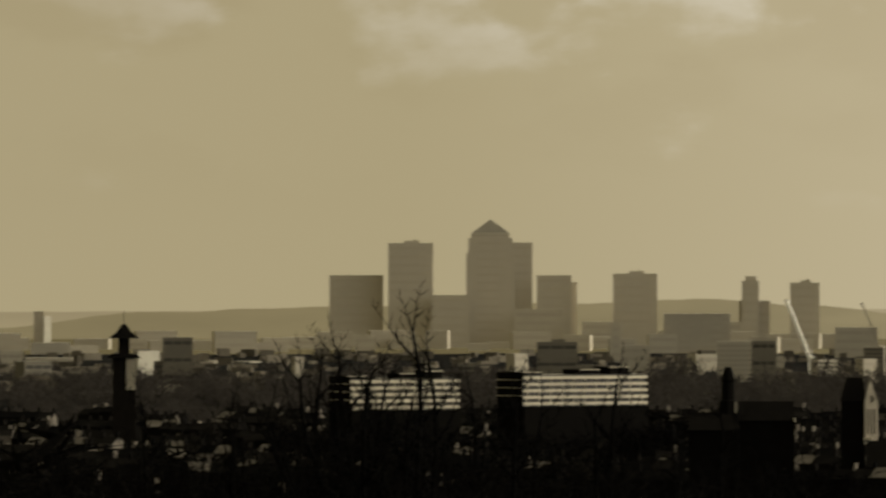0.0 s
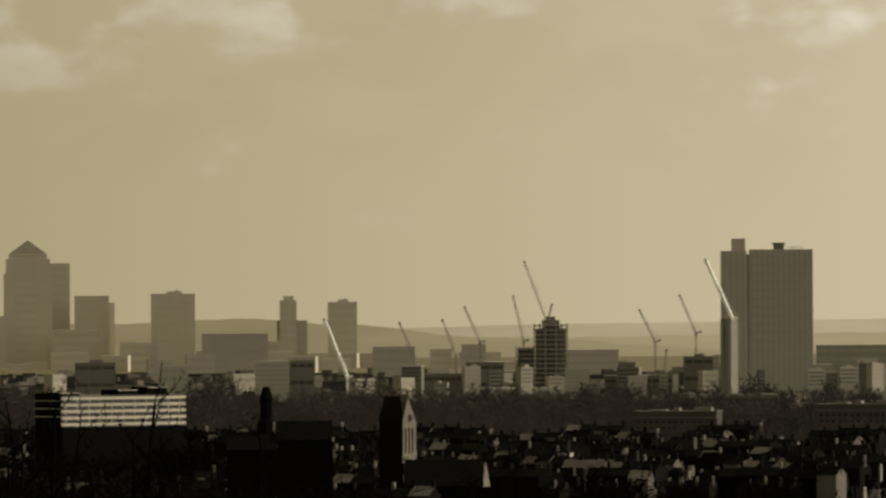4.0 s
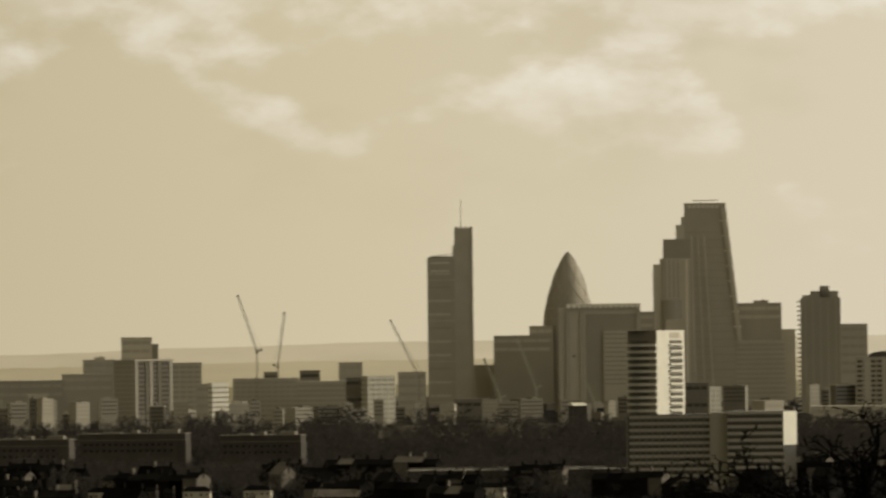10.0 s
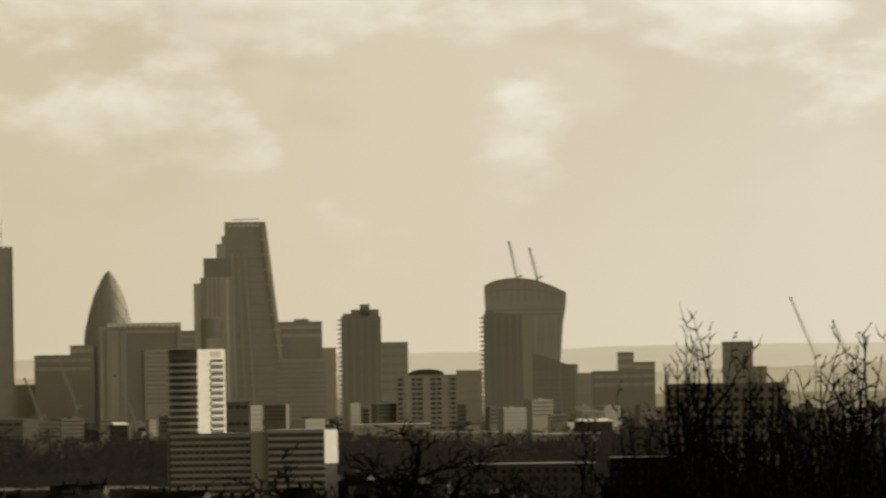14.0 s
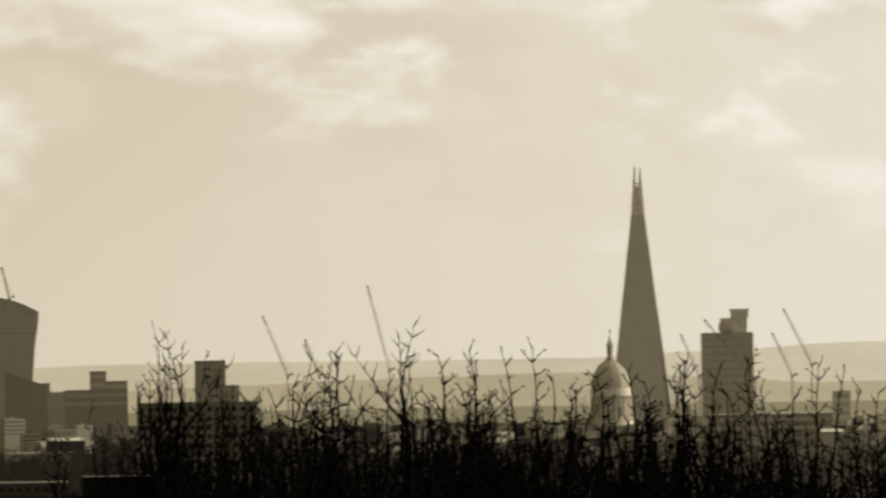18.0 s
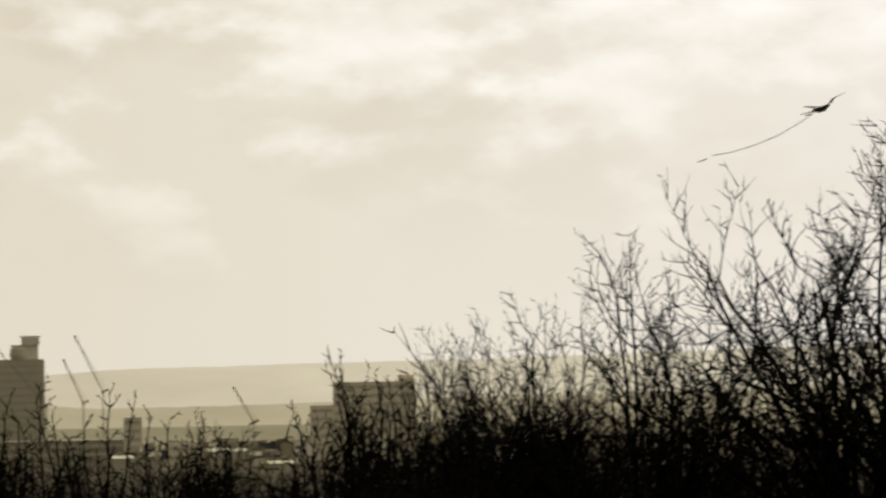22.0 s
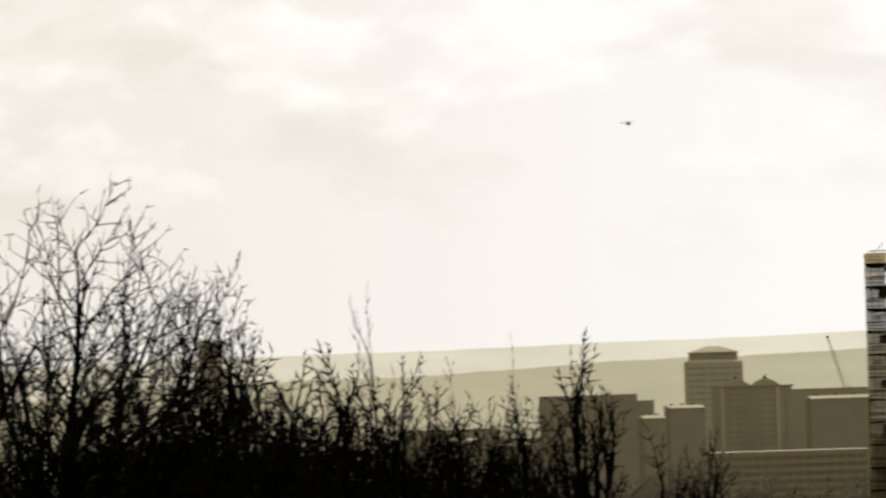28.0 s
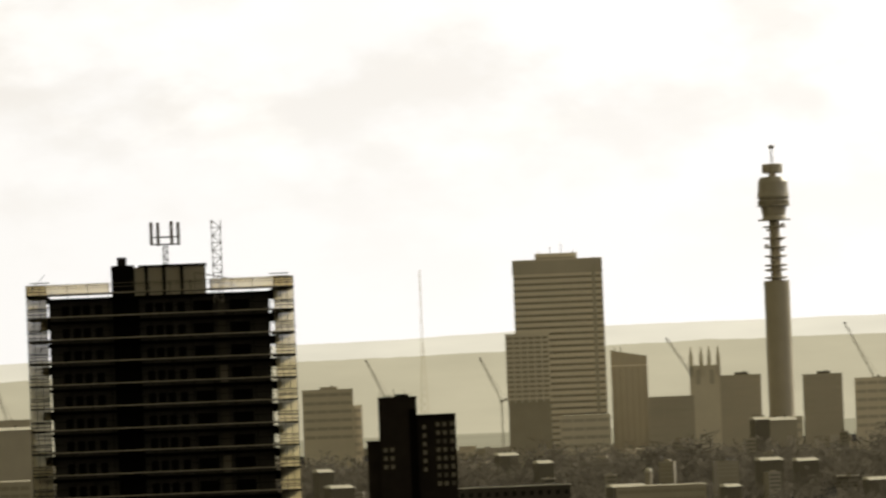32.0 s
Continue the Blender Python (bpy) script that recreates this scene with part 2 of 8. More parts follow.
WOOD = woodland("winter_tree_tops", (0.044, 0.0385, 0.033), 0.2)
# paler copy of the tree tone: western haze put into the colour
PALEWOOD = woodland("haze_lightened_tree_tops", (0.150, 0.134, 0.107), 0.2)
# garden trees and back streets: blackness is in the base colour
SHRUB = woodland("near_black_garden_trees", (0.0019, 0.0017, 0.0014), 0.5)
HOUSES = woodland("near_black_houses_with_lit_specks", (0.0055, 0.0048, 0.0039), 0.85, (0.12, 18.0))
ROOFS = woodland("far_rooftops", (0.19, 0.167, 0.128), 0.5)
# the brightened quarter of the sheds stands in for sunlit highlights
SHEDS = woodland("sheds_and_walls_with_lit_specks", (0.008, 0.007, 0.0056), 0.8, (0.24, 26.0))
# western roofs and far trees, lightened again for haze
PALEROOFS = woodland("haze_paled_far_rooftops", (0.42, 0.38, 0.30), 0.5)
HAZEWOOD = woodland("far_haze_pale_tree_tops", (0.27, 0.24, 0.185), 0.3)


def distance(name, share, warmth, sunward_cut=(0.0, 0.015, 0.16)):
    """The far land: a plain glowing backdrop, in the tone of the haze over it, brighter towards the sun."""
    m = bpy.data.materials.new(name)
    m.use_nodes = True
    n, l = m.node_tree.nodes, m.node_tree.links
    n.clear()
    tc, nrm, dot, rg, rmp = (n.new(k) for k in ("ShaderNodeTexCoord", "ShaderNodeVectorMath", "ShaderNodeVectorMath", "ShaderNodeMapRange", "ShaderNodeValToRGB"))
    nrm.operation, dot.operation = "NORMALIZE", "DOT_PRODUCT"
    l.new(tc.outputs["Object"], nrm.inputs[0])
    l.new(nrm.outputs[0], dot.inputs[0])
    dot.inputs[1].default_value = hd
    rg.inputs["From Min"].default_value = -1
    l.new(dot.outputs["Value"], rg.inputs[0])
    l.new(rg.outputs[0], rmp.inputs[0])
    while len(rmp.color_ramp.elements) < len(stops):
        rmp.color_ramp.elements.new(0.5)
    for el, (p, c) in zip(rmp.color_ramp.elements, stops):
        # haze colour warms sunwards: green and blue are cut from the glow
        sunward = min(1.0, max(0.0, p / 0.4))
        el.position, el.color = p * 0.5 + 0.5, (*(v * (1 - k * sunward) for v, k in zip(c, sunward_cut)), 1)
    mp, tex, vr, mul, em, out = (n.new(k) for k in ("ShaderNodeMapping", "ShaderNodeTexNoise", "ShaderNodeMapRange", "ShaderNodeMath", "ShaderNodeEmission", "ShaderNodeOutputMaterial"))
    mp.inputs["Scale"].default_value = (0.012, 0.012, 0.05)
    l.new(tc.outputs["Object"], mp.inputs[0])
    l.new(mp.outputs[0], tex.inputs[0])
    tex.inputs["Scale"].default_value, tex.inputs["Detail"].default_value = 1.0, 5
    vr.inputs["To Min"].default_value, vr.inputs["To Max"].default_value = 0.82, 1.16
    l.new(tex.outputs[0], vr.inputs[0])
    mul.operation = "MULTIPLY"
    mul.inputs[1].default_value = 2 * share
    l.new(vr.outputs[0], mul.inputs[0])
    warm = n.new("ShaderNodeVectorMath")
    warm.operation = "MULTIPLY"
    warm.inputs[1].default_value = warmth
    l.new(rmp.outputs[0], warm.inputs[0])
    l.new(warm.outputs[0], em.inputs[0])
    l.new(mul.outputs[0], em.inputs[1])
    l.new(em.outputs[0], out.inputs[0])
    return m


# haze painted as glow, one share and warmth for each depth of land
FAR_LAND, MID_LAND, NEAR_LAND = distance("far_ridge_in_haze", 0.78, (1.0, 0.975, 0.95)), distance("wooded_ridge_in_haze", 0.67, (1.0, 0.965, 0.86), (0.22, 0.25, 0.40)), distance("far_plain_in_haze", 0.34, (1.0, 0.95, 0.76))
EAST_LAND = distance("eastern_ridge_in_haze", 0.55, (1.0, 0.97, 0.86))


# ---- shapes ----
def prism(bm, x0, x1, y0, y1, z0, z1):
    v = [bm.verts.new(c) for c in ((x0, y0, z0), (x1, y0, z0), (x1, y1, z0), (x0, y1, z0), (x0, y0, z1), (x1, y0, z1), (x1, y1, z1), (x0, y1, z1))]
    for f in ((3, 2, 1, 0), (4, 5, 6, 7), (0, 1, 5, 4), (1, 2, 6, 5), (2, 3, 7, 6), (3, 0, 4, 7)):
        bm.faces.new([v[i] for i in f])


def boxes(*rows):
    bm = bmesh.new()
    for r in rows:
        prism(bm, *r)
    return bm


def mesh_of(bm, name):
    me = bpy.data.meshes.new(name)
    bm.to_mesh(me)
    bm.free()
    return me


def part(name, bm, mat, parent, label="", at=None):
    """One mesh object under a thing or a part; bm may be a bmesh or a shared mesh."""
    me = bm if isinstance(bm, bpy.types.Mesh) else mesh_of(bm, name)
    if not me.materials:
        me.materials.append(mat)
    ob = new(name, me)
    if me.materials[0] != mat:
        ob.material_slots[0].link = "OBJECT"
        ob.material_slots[0].material = mat
    ob.parent = parent
    if at:
        ob.location = at
    return tagged(ob, label)


def ground_height(d):
    stations = ((0, 78.4), (15, 78.2), (40, 74), (70, 70), (150, 63), (400, 56), (900, 50), (1300, 46.5), (1700, 45.8), (2400, 45.3), (3500, 45.8), (4400, 48), (4900, 52))
    for (a, za), (b, zb) in zip(stations, stations[1:]):
        if d <= b:
            return za + (zb - za) * (d - a) / (b - a)


def site(bearing, d, z=None):
    p = heading(bearing) * d
    p.z = ground_height(d) if z is None else z
    return p


def thing(name, bearing, d, label, category, group="", turn=0.0, z=None):
    """An Empty at a thing's base; its own y axis points away from the hill."""
    ob = new(name)
    p = site(bearing, d, z)
    ob.matrix_basis = pose(p.x, p.y, p.z, 0, 0, NORTH - bearing + turn)
    return tagged(ob, label, category, group)


# ---- ground: one sheet from the hill to the horizon ----
def build_ground():
    rings = [0, 8, 15, 25, 40, 55, 70, 100, 150, 220, 300, 400, 550, 700, 900, 1100, 1300, 1500, 1700, 1950, 2200, 2350, 2500, 2650, 2800, 3000, 3200, 3500, 3800, 4100, 4400, 4700, 4860, 4890]
    seg, verts, faces = 144, [(0, 0, ground_height(0))], []
    for r in rings[1:]:
        for k in range(seg):
            a = 2 * math.pi * k / seg
            n = noise.noise(Vector((r * math.cos(a) / 300, r * math.sin(a) / 300, 3))) * min(1.5, r / 150)
            verts.append((r * math.sin(a), r * math.cos(a), ground_height(r) + n))
    for k in range(seg):
        faces.append((0, 1 + (k + 1) % seg, 1 + k))
    for j in range(len(rings) - 2):
        for k in range(seg):
            a, b = 1 + j * seg + k, 1 + j * seg + (k + 1) % seg
            faces.append((a, b, b + seg, a + seg))
    me = bpy.data.meshes.new("ground")
    me.from_pydata(verts, [], faces)
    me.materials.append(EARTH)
    tagged(new("ground", me), "dark winter hillside and plain running to the horizon", "ground", kind="structure")


build_ground()


def skyline(bearing, points):
    for (a, ea), (b, eb) in zip(points, points[1:]):
        if bearing <= b:
            f = (bearing - a) / (b - a)
            f = f * f * (3 - 2 * f)
            return ea + (eb - ea) * max(0, f)
    return points[-1][1]


def hills(name, d, points, mat, label, rough, lo=100.0, hi=180.0):
    verts, faces = [], []
    step = 0.05
    count = int((hi - lo) / step) + 1
    for k in range(count):
        b = lo + k * step
        e = skyline(b, points) + rough * (noise.noise(Vector((b * 3.1, d, 0))) + 0.5 * noise.noise(Vector((b * 9.0, d, 4))) + 0.3 * noise.noise(Vector((b * 31.0, d, 9))))
        top = EYE + d * math.tan(radians(e))
        base = ground_height(d - 100) - 2
        h = heading(b)
        for r, z in ((d - 90, base), (d - 55, base + (top - base) * 0.55), (d - 20, base + (top - base) * 0.9), (d, top), (d + 8, base)):
            verts.append((h.x * r, h.y * r, z))
    for k in range(count - 1):
        for j in range(4):
            a = k * 5 + j
            faces.append((a, a + 5, a + 6, a + 1))
    me = bpy.data.meshes.new(name)
    me.from_pydata(verts, [], faces)
    me.materials.append(mat)
    tagged(new(name, me), label, "hills", kind="structure")


FAR_RIDGE = ((100, -0.24), (124.5, -0.14), (126.3, -0.11), (128.2, -0.09), (129.6, -0.05), (131.2, -0.02), (135, -0.01), (136.8, 0.02), (140, 0.01), (141, 0.05),
             (142.2, 0.1), (143.6, 0.115), (152, 0.27), (154.3, 0.3), (157.9, 0.38), (160.2, 0.43), (180, 0.42))
EAST_RIDGE = ((100, -0.3), (118.3, -0.28), (119.4, -0.16), (120.8, -0.12), (122.8, -0.09), (123.7, -0.06), (124.5, -0.11), (125.5, -0.21), (128, -0.34))
MID_RIDGE = ((123, -0.34), (126, -0.21), (131, -0.16), (136, -0.18), (140, -0.1), (142, -0.2), (146, -0.15), (152, 0.08), (154.3, 0.16), (157.8, 0.25), (161, 0.29), (180, 0.28))
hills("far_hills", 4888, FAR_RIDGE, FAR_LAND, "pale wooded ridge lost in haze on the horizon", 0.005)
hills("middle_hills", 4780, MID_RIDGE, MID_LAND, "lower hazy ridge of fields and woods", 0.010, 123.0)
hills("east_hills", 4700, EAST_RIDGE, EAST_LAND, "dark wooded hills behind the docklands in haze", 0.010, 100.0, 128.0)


def far_plain():
    verts, faces, rings, seg = [], [], (3950, 4050, 4200, 4400, 4600, 4750), 200
    for r in rings:
        for k in range(seg + 1):
            h = heading(100 + 80 * k / seg)
            verts.append((h.x * r, h.y * r, ground_height(r) + (1.0 if r > 3950 else -1)))
    for j in range(len(rings) - 1):
        for k in range(seg):
            a = j * (seg + 1) + k
            faces.append((a, a + 1, a + seg + 2, a + seg + 1))
    me = bpy.data.meshes.new("far_plain")
    me.from_pydata(verts, [], faces)
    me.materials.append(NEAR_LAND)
    tagged(new("far_plain", me), "far built-up plain dissolving into pale haze", "plain", kind="structure")


far_plain()


# ---- revolved and lofted shapes ----
def revolve(rows, seg=24):
    """A closed body of rings (radius, height)."""
    bm = bmesh.new()
    last = None
    for r, z in rows:
        ring = [bm.verts.new((r * math.cos(2 * math.pi * k / seg), r * math.sin(2 * math.pi * k / seg), z)) for k in range(seg)]
        if last:
            for k in range(seg):
                bm.faces.new((last[k], last[(k + 1) % seg], ring[(k + 1) % seg], ring[k]))
        else:
            bm.faces.new(ring[::-1])
        last = ring
    bm.faces.new(last)
    return bm


def loft(rows):
    """A closed body of level rectangles (x0, x1, y0, y1, z)."""
    bm = bmesh.new()
    last = None
    for x0, x1, y0, y1, z in rows:
        ring = [bm.verts.new(c) for c in ((x0, y0, z), (x1, y0, z), (x1, y1, z), (x0, y1, z))]
        if last:
            for k in range(4):
                bm.faces.new((last[k], last[(k + 1) % 4], ring[(k + 1) % 4], ring[k]))
        else:
            bm.faces.new(ring[::-1])
        last = ring
    bm.faces.new(last)
    return bm


def rod(bm, a, b, r):
    a, b = Vector(a), Vector(b)
    z = (b - a).normalized()
    x = z.orthogonal().normalized()
    y = z.cross(x)
    lo, hi = [], []
    for k in range(4):
        o = (x * math.cos(k * math.pi / 2) + y * math.sin(k * math.pi / 2)) * r
        lo.append(bm.verts.new(a + o))
        hi.append(bm.verts.new(b + o))
    for k in range(4):
        bm.faces.new((lo[k], lo[(k + 1) % 4], hi[(k + 1) % 4], hi[k]))
    bm.faces.new(lo[::-1])
    bm.faces.new(hi)


def lattice(bm, a, b, half, r, bays):
    """Three or four chords with zigzag lacing between two points."""
    a, b = Vector(a), Vector(b)
    z = (b - a).normalized()
    x = z.cross(Vector((0, 1, 0)))
    x = x.normalized() if x.length > 0.01 else Vector((1, 0, 0))
    y = z.cross(x)
    corner = [(x * i + y * j) * half for i, j in ((-1, -1), (1, -1), (1, 1), (-1, 1))]
    for c in corner:
        rod(bm, a + c, b + c, r)
    for k in range(bays):
        p, q = a.lerp(b, k / bays), a.lerp(b, (k + 1) / bays)
        rod(bm, p + corner[k % 2], q + corner[1 - k % 2], r * 0.7)
        rod(bm, p + corner[1 + k % 2], q + corner[2 - k % 2], r * 0.7)
        rod(bm, p + corner[0], p + corner[1], r * 0.7)


# ---- blocks of the city: walls, floors, window strips, piers ----
PLAIN = {"grey": GREY, "pale": PALE, "steel": STEEL, "dark": DARK, "white": OFFWHITE, "greywide": GREY, "tint": TINTED}
FRAMED = {"bands": (STRIP, GREY, False), "bandswhite": (STRIP, WHITE, False), "bandsdark": (DARK, PALE, False), "grid": (STRIP, GREY, True),
          "gridpale": (STRIP, PALE, True), "gridwhite": (STRIP, OFFWHITE, True), "gridgrey": (STRIP, GREY, True), "gridtwo": (SOOTY, STRIP, True)}


def up(el, d):
    return EYE + d * math.tan(radians(el))


def wide(a, b, d):
    return d * math.tan(radians(b - a))


def floors(ob, name, w, deep, z0, z1, pitch, share, mat, proud):
    """One slab a floor, each a part, all on one mesh."""
    n = max(1, int(round((z1 - z0) / pitch)))
    step = (z1 - z0) / n
    me = mesh_of(boxes((-w / 2 - proud, w / 2 + proud, -proud, deep + proud, 0, step * share)), name)
    for i in range(n):
        part(name, me, mat, ob, at=(0, 0, z0 + i * step + step * (1 - share)))


def piers(ob, name, w, z0, z1, count, thick, mat, proud, y=0.0):
    me = mesh_of(boxes((-thick / 2, thick / 2, -proud, proud, z0, z1)), name)
    for i in range(count):
        part(name, me, mat, ob, at=(-w / 2 + thick / 2 + (w - thick) * i / max(1, count - 1), y, 0))


def plant_room(ob, x0, x1, y0, y1, z, h, mat, rail=True):
    """A roof house with a capping, a vent and a rail."""
    room = part("roof_plant", boxes((x0, x1, y0, y1, z, z + h), (x0 - 0.1, x1 + 0.1, y0 - 0.1, y1 + 0.1, z + h, z + h * 1.12)), mat, ob)
    if rail:
        part("vent", boxes((x0 + (x1 - x0) * 0.6, x0 + (x1 - x0) * 0.75, y0, y0 + (y1 - y0) * 0.4, z + h * 1.1, z + h * 1.5)), DARK, room)
    return room


def block(name, bearing, d, w, top, style, label, extra="", depth=None, turn=0.0):
    if style in ("white", "gridwhite", "bandswhite"):
        turn, w, depth = 33.0 + max(0.0, bearing - 132) * 0.9, w / 1.03, 0.36 * w
    ob = thing(name, bearing, d, label, name.replace("_", " "), turn=turn)
    base = ob.location.z
    h = top - base
    u = d / 13352
    deep = depth or max(5.0, min(w, 0.7 * w + 3))
    seen = h if style == "bandsdark" else min(h, 120 * u)
    z0 = h - seen
    if style in PLAIN:
        mat = PLAIN[style]
        # towards the sun, haze is painted on by swapping in paler tones
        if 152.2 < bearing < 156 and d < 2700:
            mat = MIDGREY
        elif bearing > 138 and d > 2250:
            mat = {"grey": HAZE_PALE, "pale": HAZE_PALE, "steel": HAZE_PALE, "dark": MIDGREY, "greywide": HAZE_PALE}.get(style, mat)
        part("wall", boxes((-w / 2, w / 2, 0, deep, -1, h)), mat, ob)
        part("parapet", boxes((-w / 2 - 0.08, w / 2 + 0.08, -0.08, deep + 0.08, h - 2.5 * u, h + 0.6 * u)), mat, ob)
        if style != "white" and w > 14 * u:
            n = min(2 if style == "tint" else 6, int(seen / (15 * u)))
            me = mesh_of(boxes((-w / 2 + 2 * u, w / 2 - 2 * u, -0.05, 0.2, 0, 6 * u)), "window_strip")
            for i in range(n):
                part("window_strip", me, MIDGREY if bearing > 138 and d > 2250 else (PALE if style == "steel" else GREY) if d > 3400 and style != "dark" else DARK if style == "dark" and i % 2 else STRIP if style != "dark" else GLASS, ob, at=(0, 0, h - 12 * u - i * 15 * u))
            if w > 40 * u and d < 3900:
                piers(ob, "pier", w - 1.5 * u, z0, h - 3 * u, max(4, int(w / (17 * u))), 1.8 * u, mat, 0.09)
    elif style in FRAMED:
        core, face, posts = FRAMED[style]
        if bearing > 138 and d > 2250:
            core, face = (TINTED if style == "bandsdark" else GREY), HAZE_PALE
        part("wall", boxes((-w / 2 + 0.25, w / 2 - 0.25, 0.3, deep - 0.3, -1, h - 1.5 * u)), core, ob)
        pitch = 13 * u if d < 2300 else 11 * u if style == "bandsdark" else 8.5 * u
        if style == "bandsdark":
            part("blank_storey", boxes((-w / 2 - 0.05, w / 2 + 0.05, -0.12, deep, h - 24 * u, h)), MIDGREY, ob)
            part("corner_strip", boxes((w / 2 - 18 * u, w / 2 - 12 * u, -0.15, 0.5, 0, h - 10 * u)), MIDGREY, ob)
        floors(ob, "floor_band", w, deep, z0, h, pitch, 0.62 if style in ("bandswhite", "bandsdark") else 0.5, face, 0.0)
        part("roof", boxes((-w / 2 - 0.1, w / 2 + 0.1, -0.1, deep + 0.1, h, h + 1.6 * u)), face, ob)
        if posts:
            count = min(16, max(3, int(w / (10 * u))))
            if style == "gridtwo":
                me = mesh_of(boxes((-6 * u, 6 * u, -0.15, 0.2, z0, h)), "wall_strip")
                for i in range(3):
                    part("wall_strip", me, GREY, ob, at=(-w * 0.3 + w * 0.3 * i, 0, 0))
            piers(ob, "pier", w, z0, h, count, 2.8 * u, face, 0.08, 0.05)
        if style in ("bandsdark", "grid"):
            part("end_wall", boxes((w / 2 - 0.05, w / 2 + 0.2, -0.1, deep, -1, h)), face, ob)
    else:
        tone = DARK if style == "browned" else SLAB if d > 1600 else BRICK
        part("wall", boxes((-w / 2, w / 2, 0, deep, -1, h)), tone, ob)
        part("parapet", boxes((-w / 2 - 0.08, w / 2 + 0.08, -0.08, deep + 0.08, h - 2 * u, h + u)), tone, ob)
        nx, nz = max(2, int(w / (15 * u))), int(seen / (16 * u))
        pane = mesh_of(boxes((-3.4 * u, 3.4 * u, -0.06, 0.1, 0, 8 * u)), "window")
        for i in range(nx):
            for j in range(nz):
                part("window", pane, NIGHT, ob, at=(-w / 2 + w * (i + 0.5) / nx, 0, h - 16 * u * (j + 1)))
    if extra == "plant":
        if style == "gridtwo":
            part("vaulted_roof", loft(((-w * 0.3, w * 0.3, 1, 5, h), (-w * 0.28, w * 0.28, 1, 5, h + 6 * u), (-w * 0.18, w * 0.18, 1, 5, h + 10 * u), (-w * 0.05, w * 0.05, 1, 5, h + 11.5 * u))), SOOTY, ob)
        else:
            plant_room(ob, -w * 0.14, w * 0.2, deep * 0.25, deep * 0.7, h, 4.5 * u, PLAIN.get(style, GREY))
    if extra == "masts":
        for k in range(4):
            bm = bmesh.new()
            x = -w * 0.4 + w * 0.8 * k / 3
            rod(bm, (x, 1, h), (x, 1, h + (5 + 7 * ((k * 7) % 3)) * u), 0.7 * u)
            part("aerial", bm, METAL, ob)
    if extra == "coping":
        part("coping", boxes((-w / 2 - 0.2, w / 2 + 0.2, -0.25, 0.5, h, h + 2 * u)), WHITE, ob, "white sunlit roof edge")
    return ob


def slab_flats(bearing, d, w, top, label):
    """A long low slab: dark panels, thin pale roof edge and gallery line, a lighter end."""
    ob = thing("slab_flats", bearing, d, label, "block of flats", "long slabs of flats", turn=-9.0)
    u, h, deep = d / 13352, top - ob.location.z, 9.0
    part("wall", boxes((-w / 2, w / 2, 0, deep, -1, h)), SLAB, ob)
    part("roof_edge", boxes((-w / 2 - 0.2, w / 2 + 0.2, -0.25, deep, h - 0.6 * u, h + 0.8 * u)), STONE, ob)
    part("gallery_line", boxes((-w / 2, w / 2, -0.2, 0.1, h - 11.6 * u, h - 10.4 * u)), STONE, ob)
    part("end_wall", boxes((w / 2 - 16 * u, w / 2 + 0.1, -0.1, deep, -1, h - 14 * u)), SLAB, ob)
    for x0, x1, rise in ((-0.3, -0.12, 3), (-0.02, 0.04, 6), (0.22, 0.42, 7)):
        part("roof_plant", boxes((w * x0, w * x1, 2, 6, h, h + rise * u)), DARK, ob)
    pane = mesh_of(boxes((-2.6 * u, 2.6 * u, -0.06, 0.1, 0, 4 * u)), "window")
    for i in range(int(w / (11 * u)) - 2):
        for j in range(2):
            part("window", pane, NIGHT, ob, at=(-w / 2 + (i + 0.9) * 11 * u, 0, h - (21 + 11 * j) * u))


block("far_tower", 118.639, 4200, 5.3, 68.7, "grey", "slim hazy grey tower block on the far plain")
block("far_tower", 118.707, 4190, 4.7, 66.2, "white", "pale sunlit apartment tower on the far plain")
block("tower_block", 119.692, 2600, 10.3, 64.0, "dark", "dark concrete slab block above the rooftops")
block("tower_block", 119.549, 2605, 3.5, 55.8, "dark", "low dark wing of a slab block")
block("low_building", 119.474, 2700, 9.5, 58.6, "white", "white flat-roofed building catching the sun")
block("office_tower", 121.048, 4260, 30.3, 88.9, "steel", "broad grey glass office tower in the docklands cluster")
block("office_tower", 121.460, 4240, 25.1, 106.9, "steel", "tall square grey bank tower in the docklands cluster", extra="plant")
block("office_block", 121.766, 4215, 21.7, 77.7, "steel", "lower grey office block between the docklands towers")
block("office_tower", 122.305, 4290, 11.9, 107.5, "steel", "grey office tower behind the pyramid-topped tower")
block("office_tower", 122.549, 4250, 19.4, 88.8, "steel", "flat-topped grey office tower in the docklands cluster")
block("office_tower", 122.695, 4262, 4.1, 85.0, "steel", "narrow stepped wing of a grey office tower")
block("office_block", 122.436, 4200, 26.4, 69.8, "pale", "pale low office block at the foot of the towers")
block("office_tower", 123.165, 4230, 24.7, 89.7, "steel", "square grey office tower standing alone", extra="plant")
block("office_block", 122.877, 4180, 16.9, 63.0, "pale", "pale low block between docklands towers")
block("office_block", 123.634, 4000, 35.0, 67.9, "grey", "wide grey office building with a flat roof")
block("office_block", 123.924, 4100, 6.7, 63.3, "pale", "pale office block in haze")
block("office_tower", 124.039, 4150, 9.3, 85.5, "steel", "stepped grey tower with a small crown")
block("office_tower", 124.069, 4160, 16.8, 74.6, "steel", "lower shoulders of a stepped grey tower")
block("office_tower", 124.042, 4156, 5.9, 88.0, "steel", "narrow cap storey of a stepped grey tower")
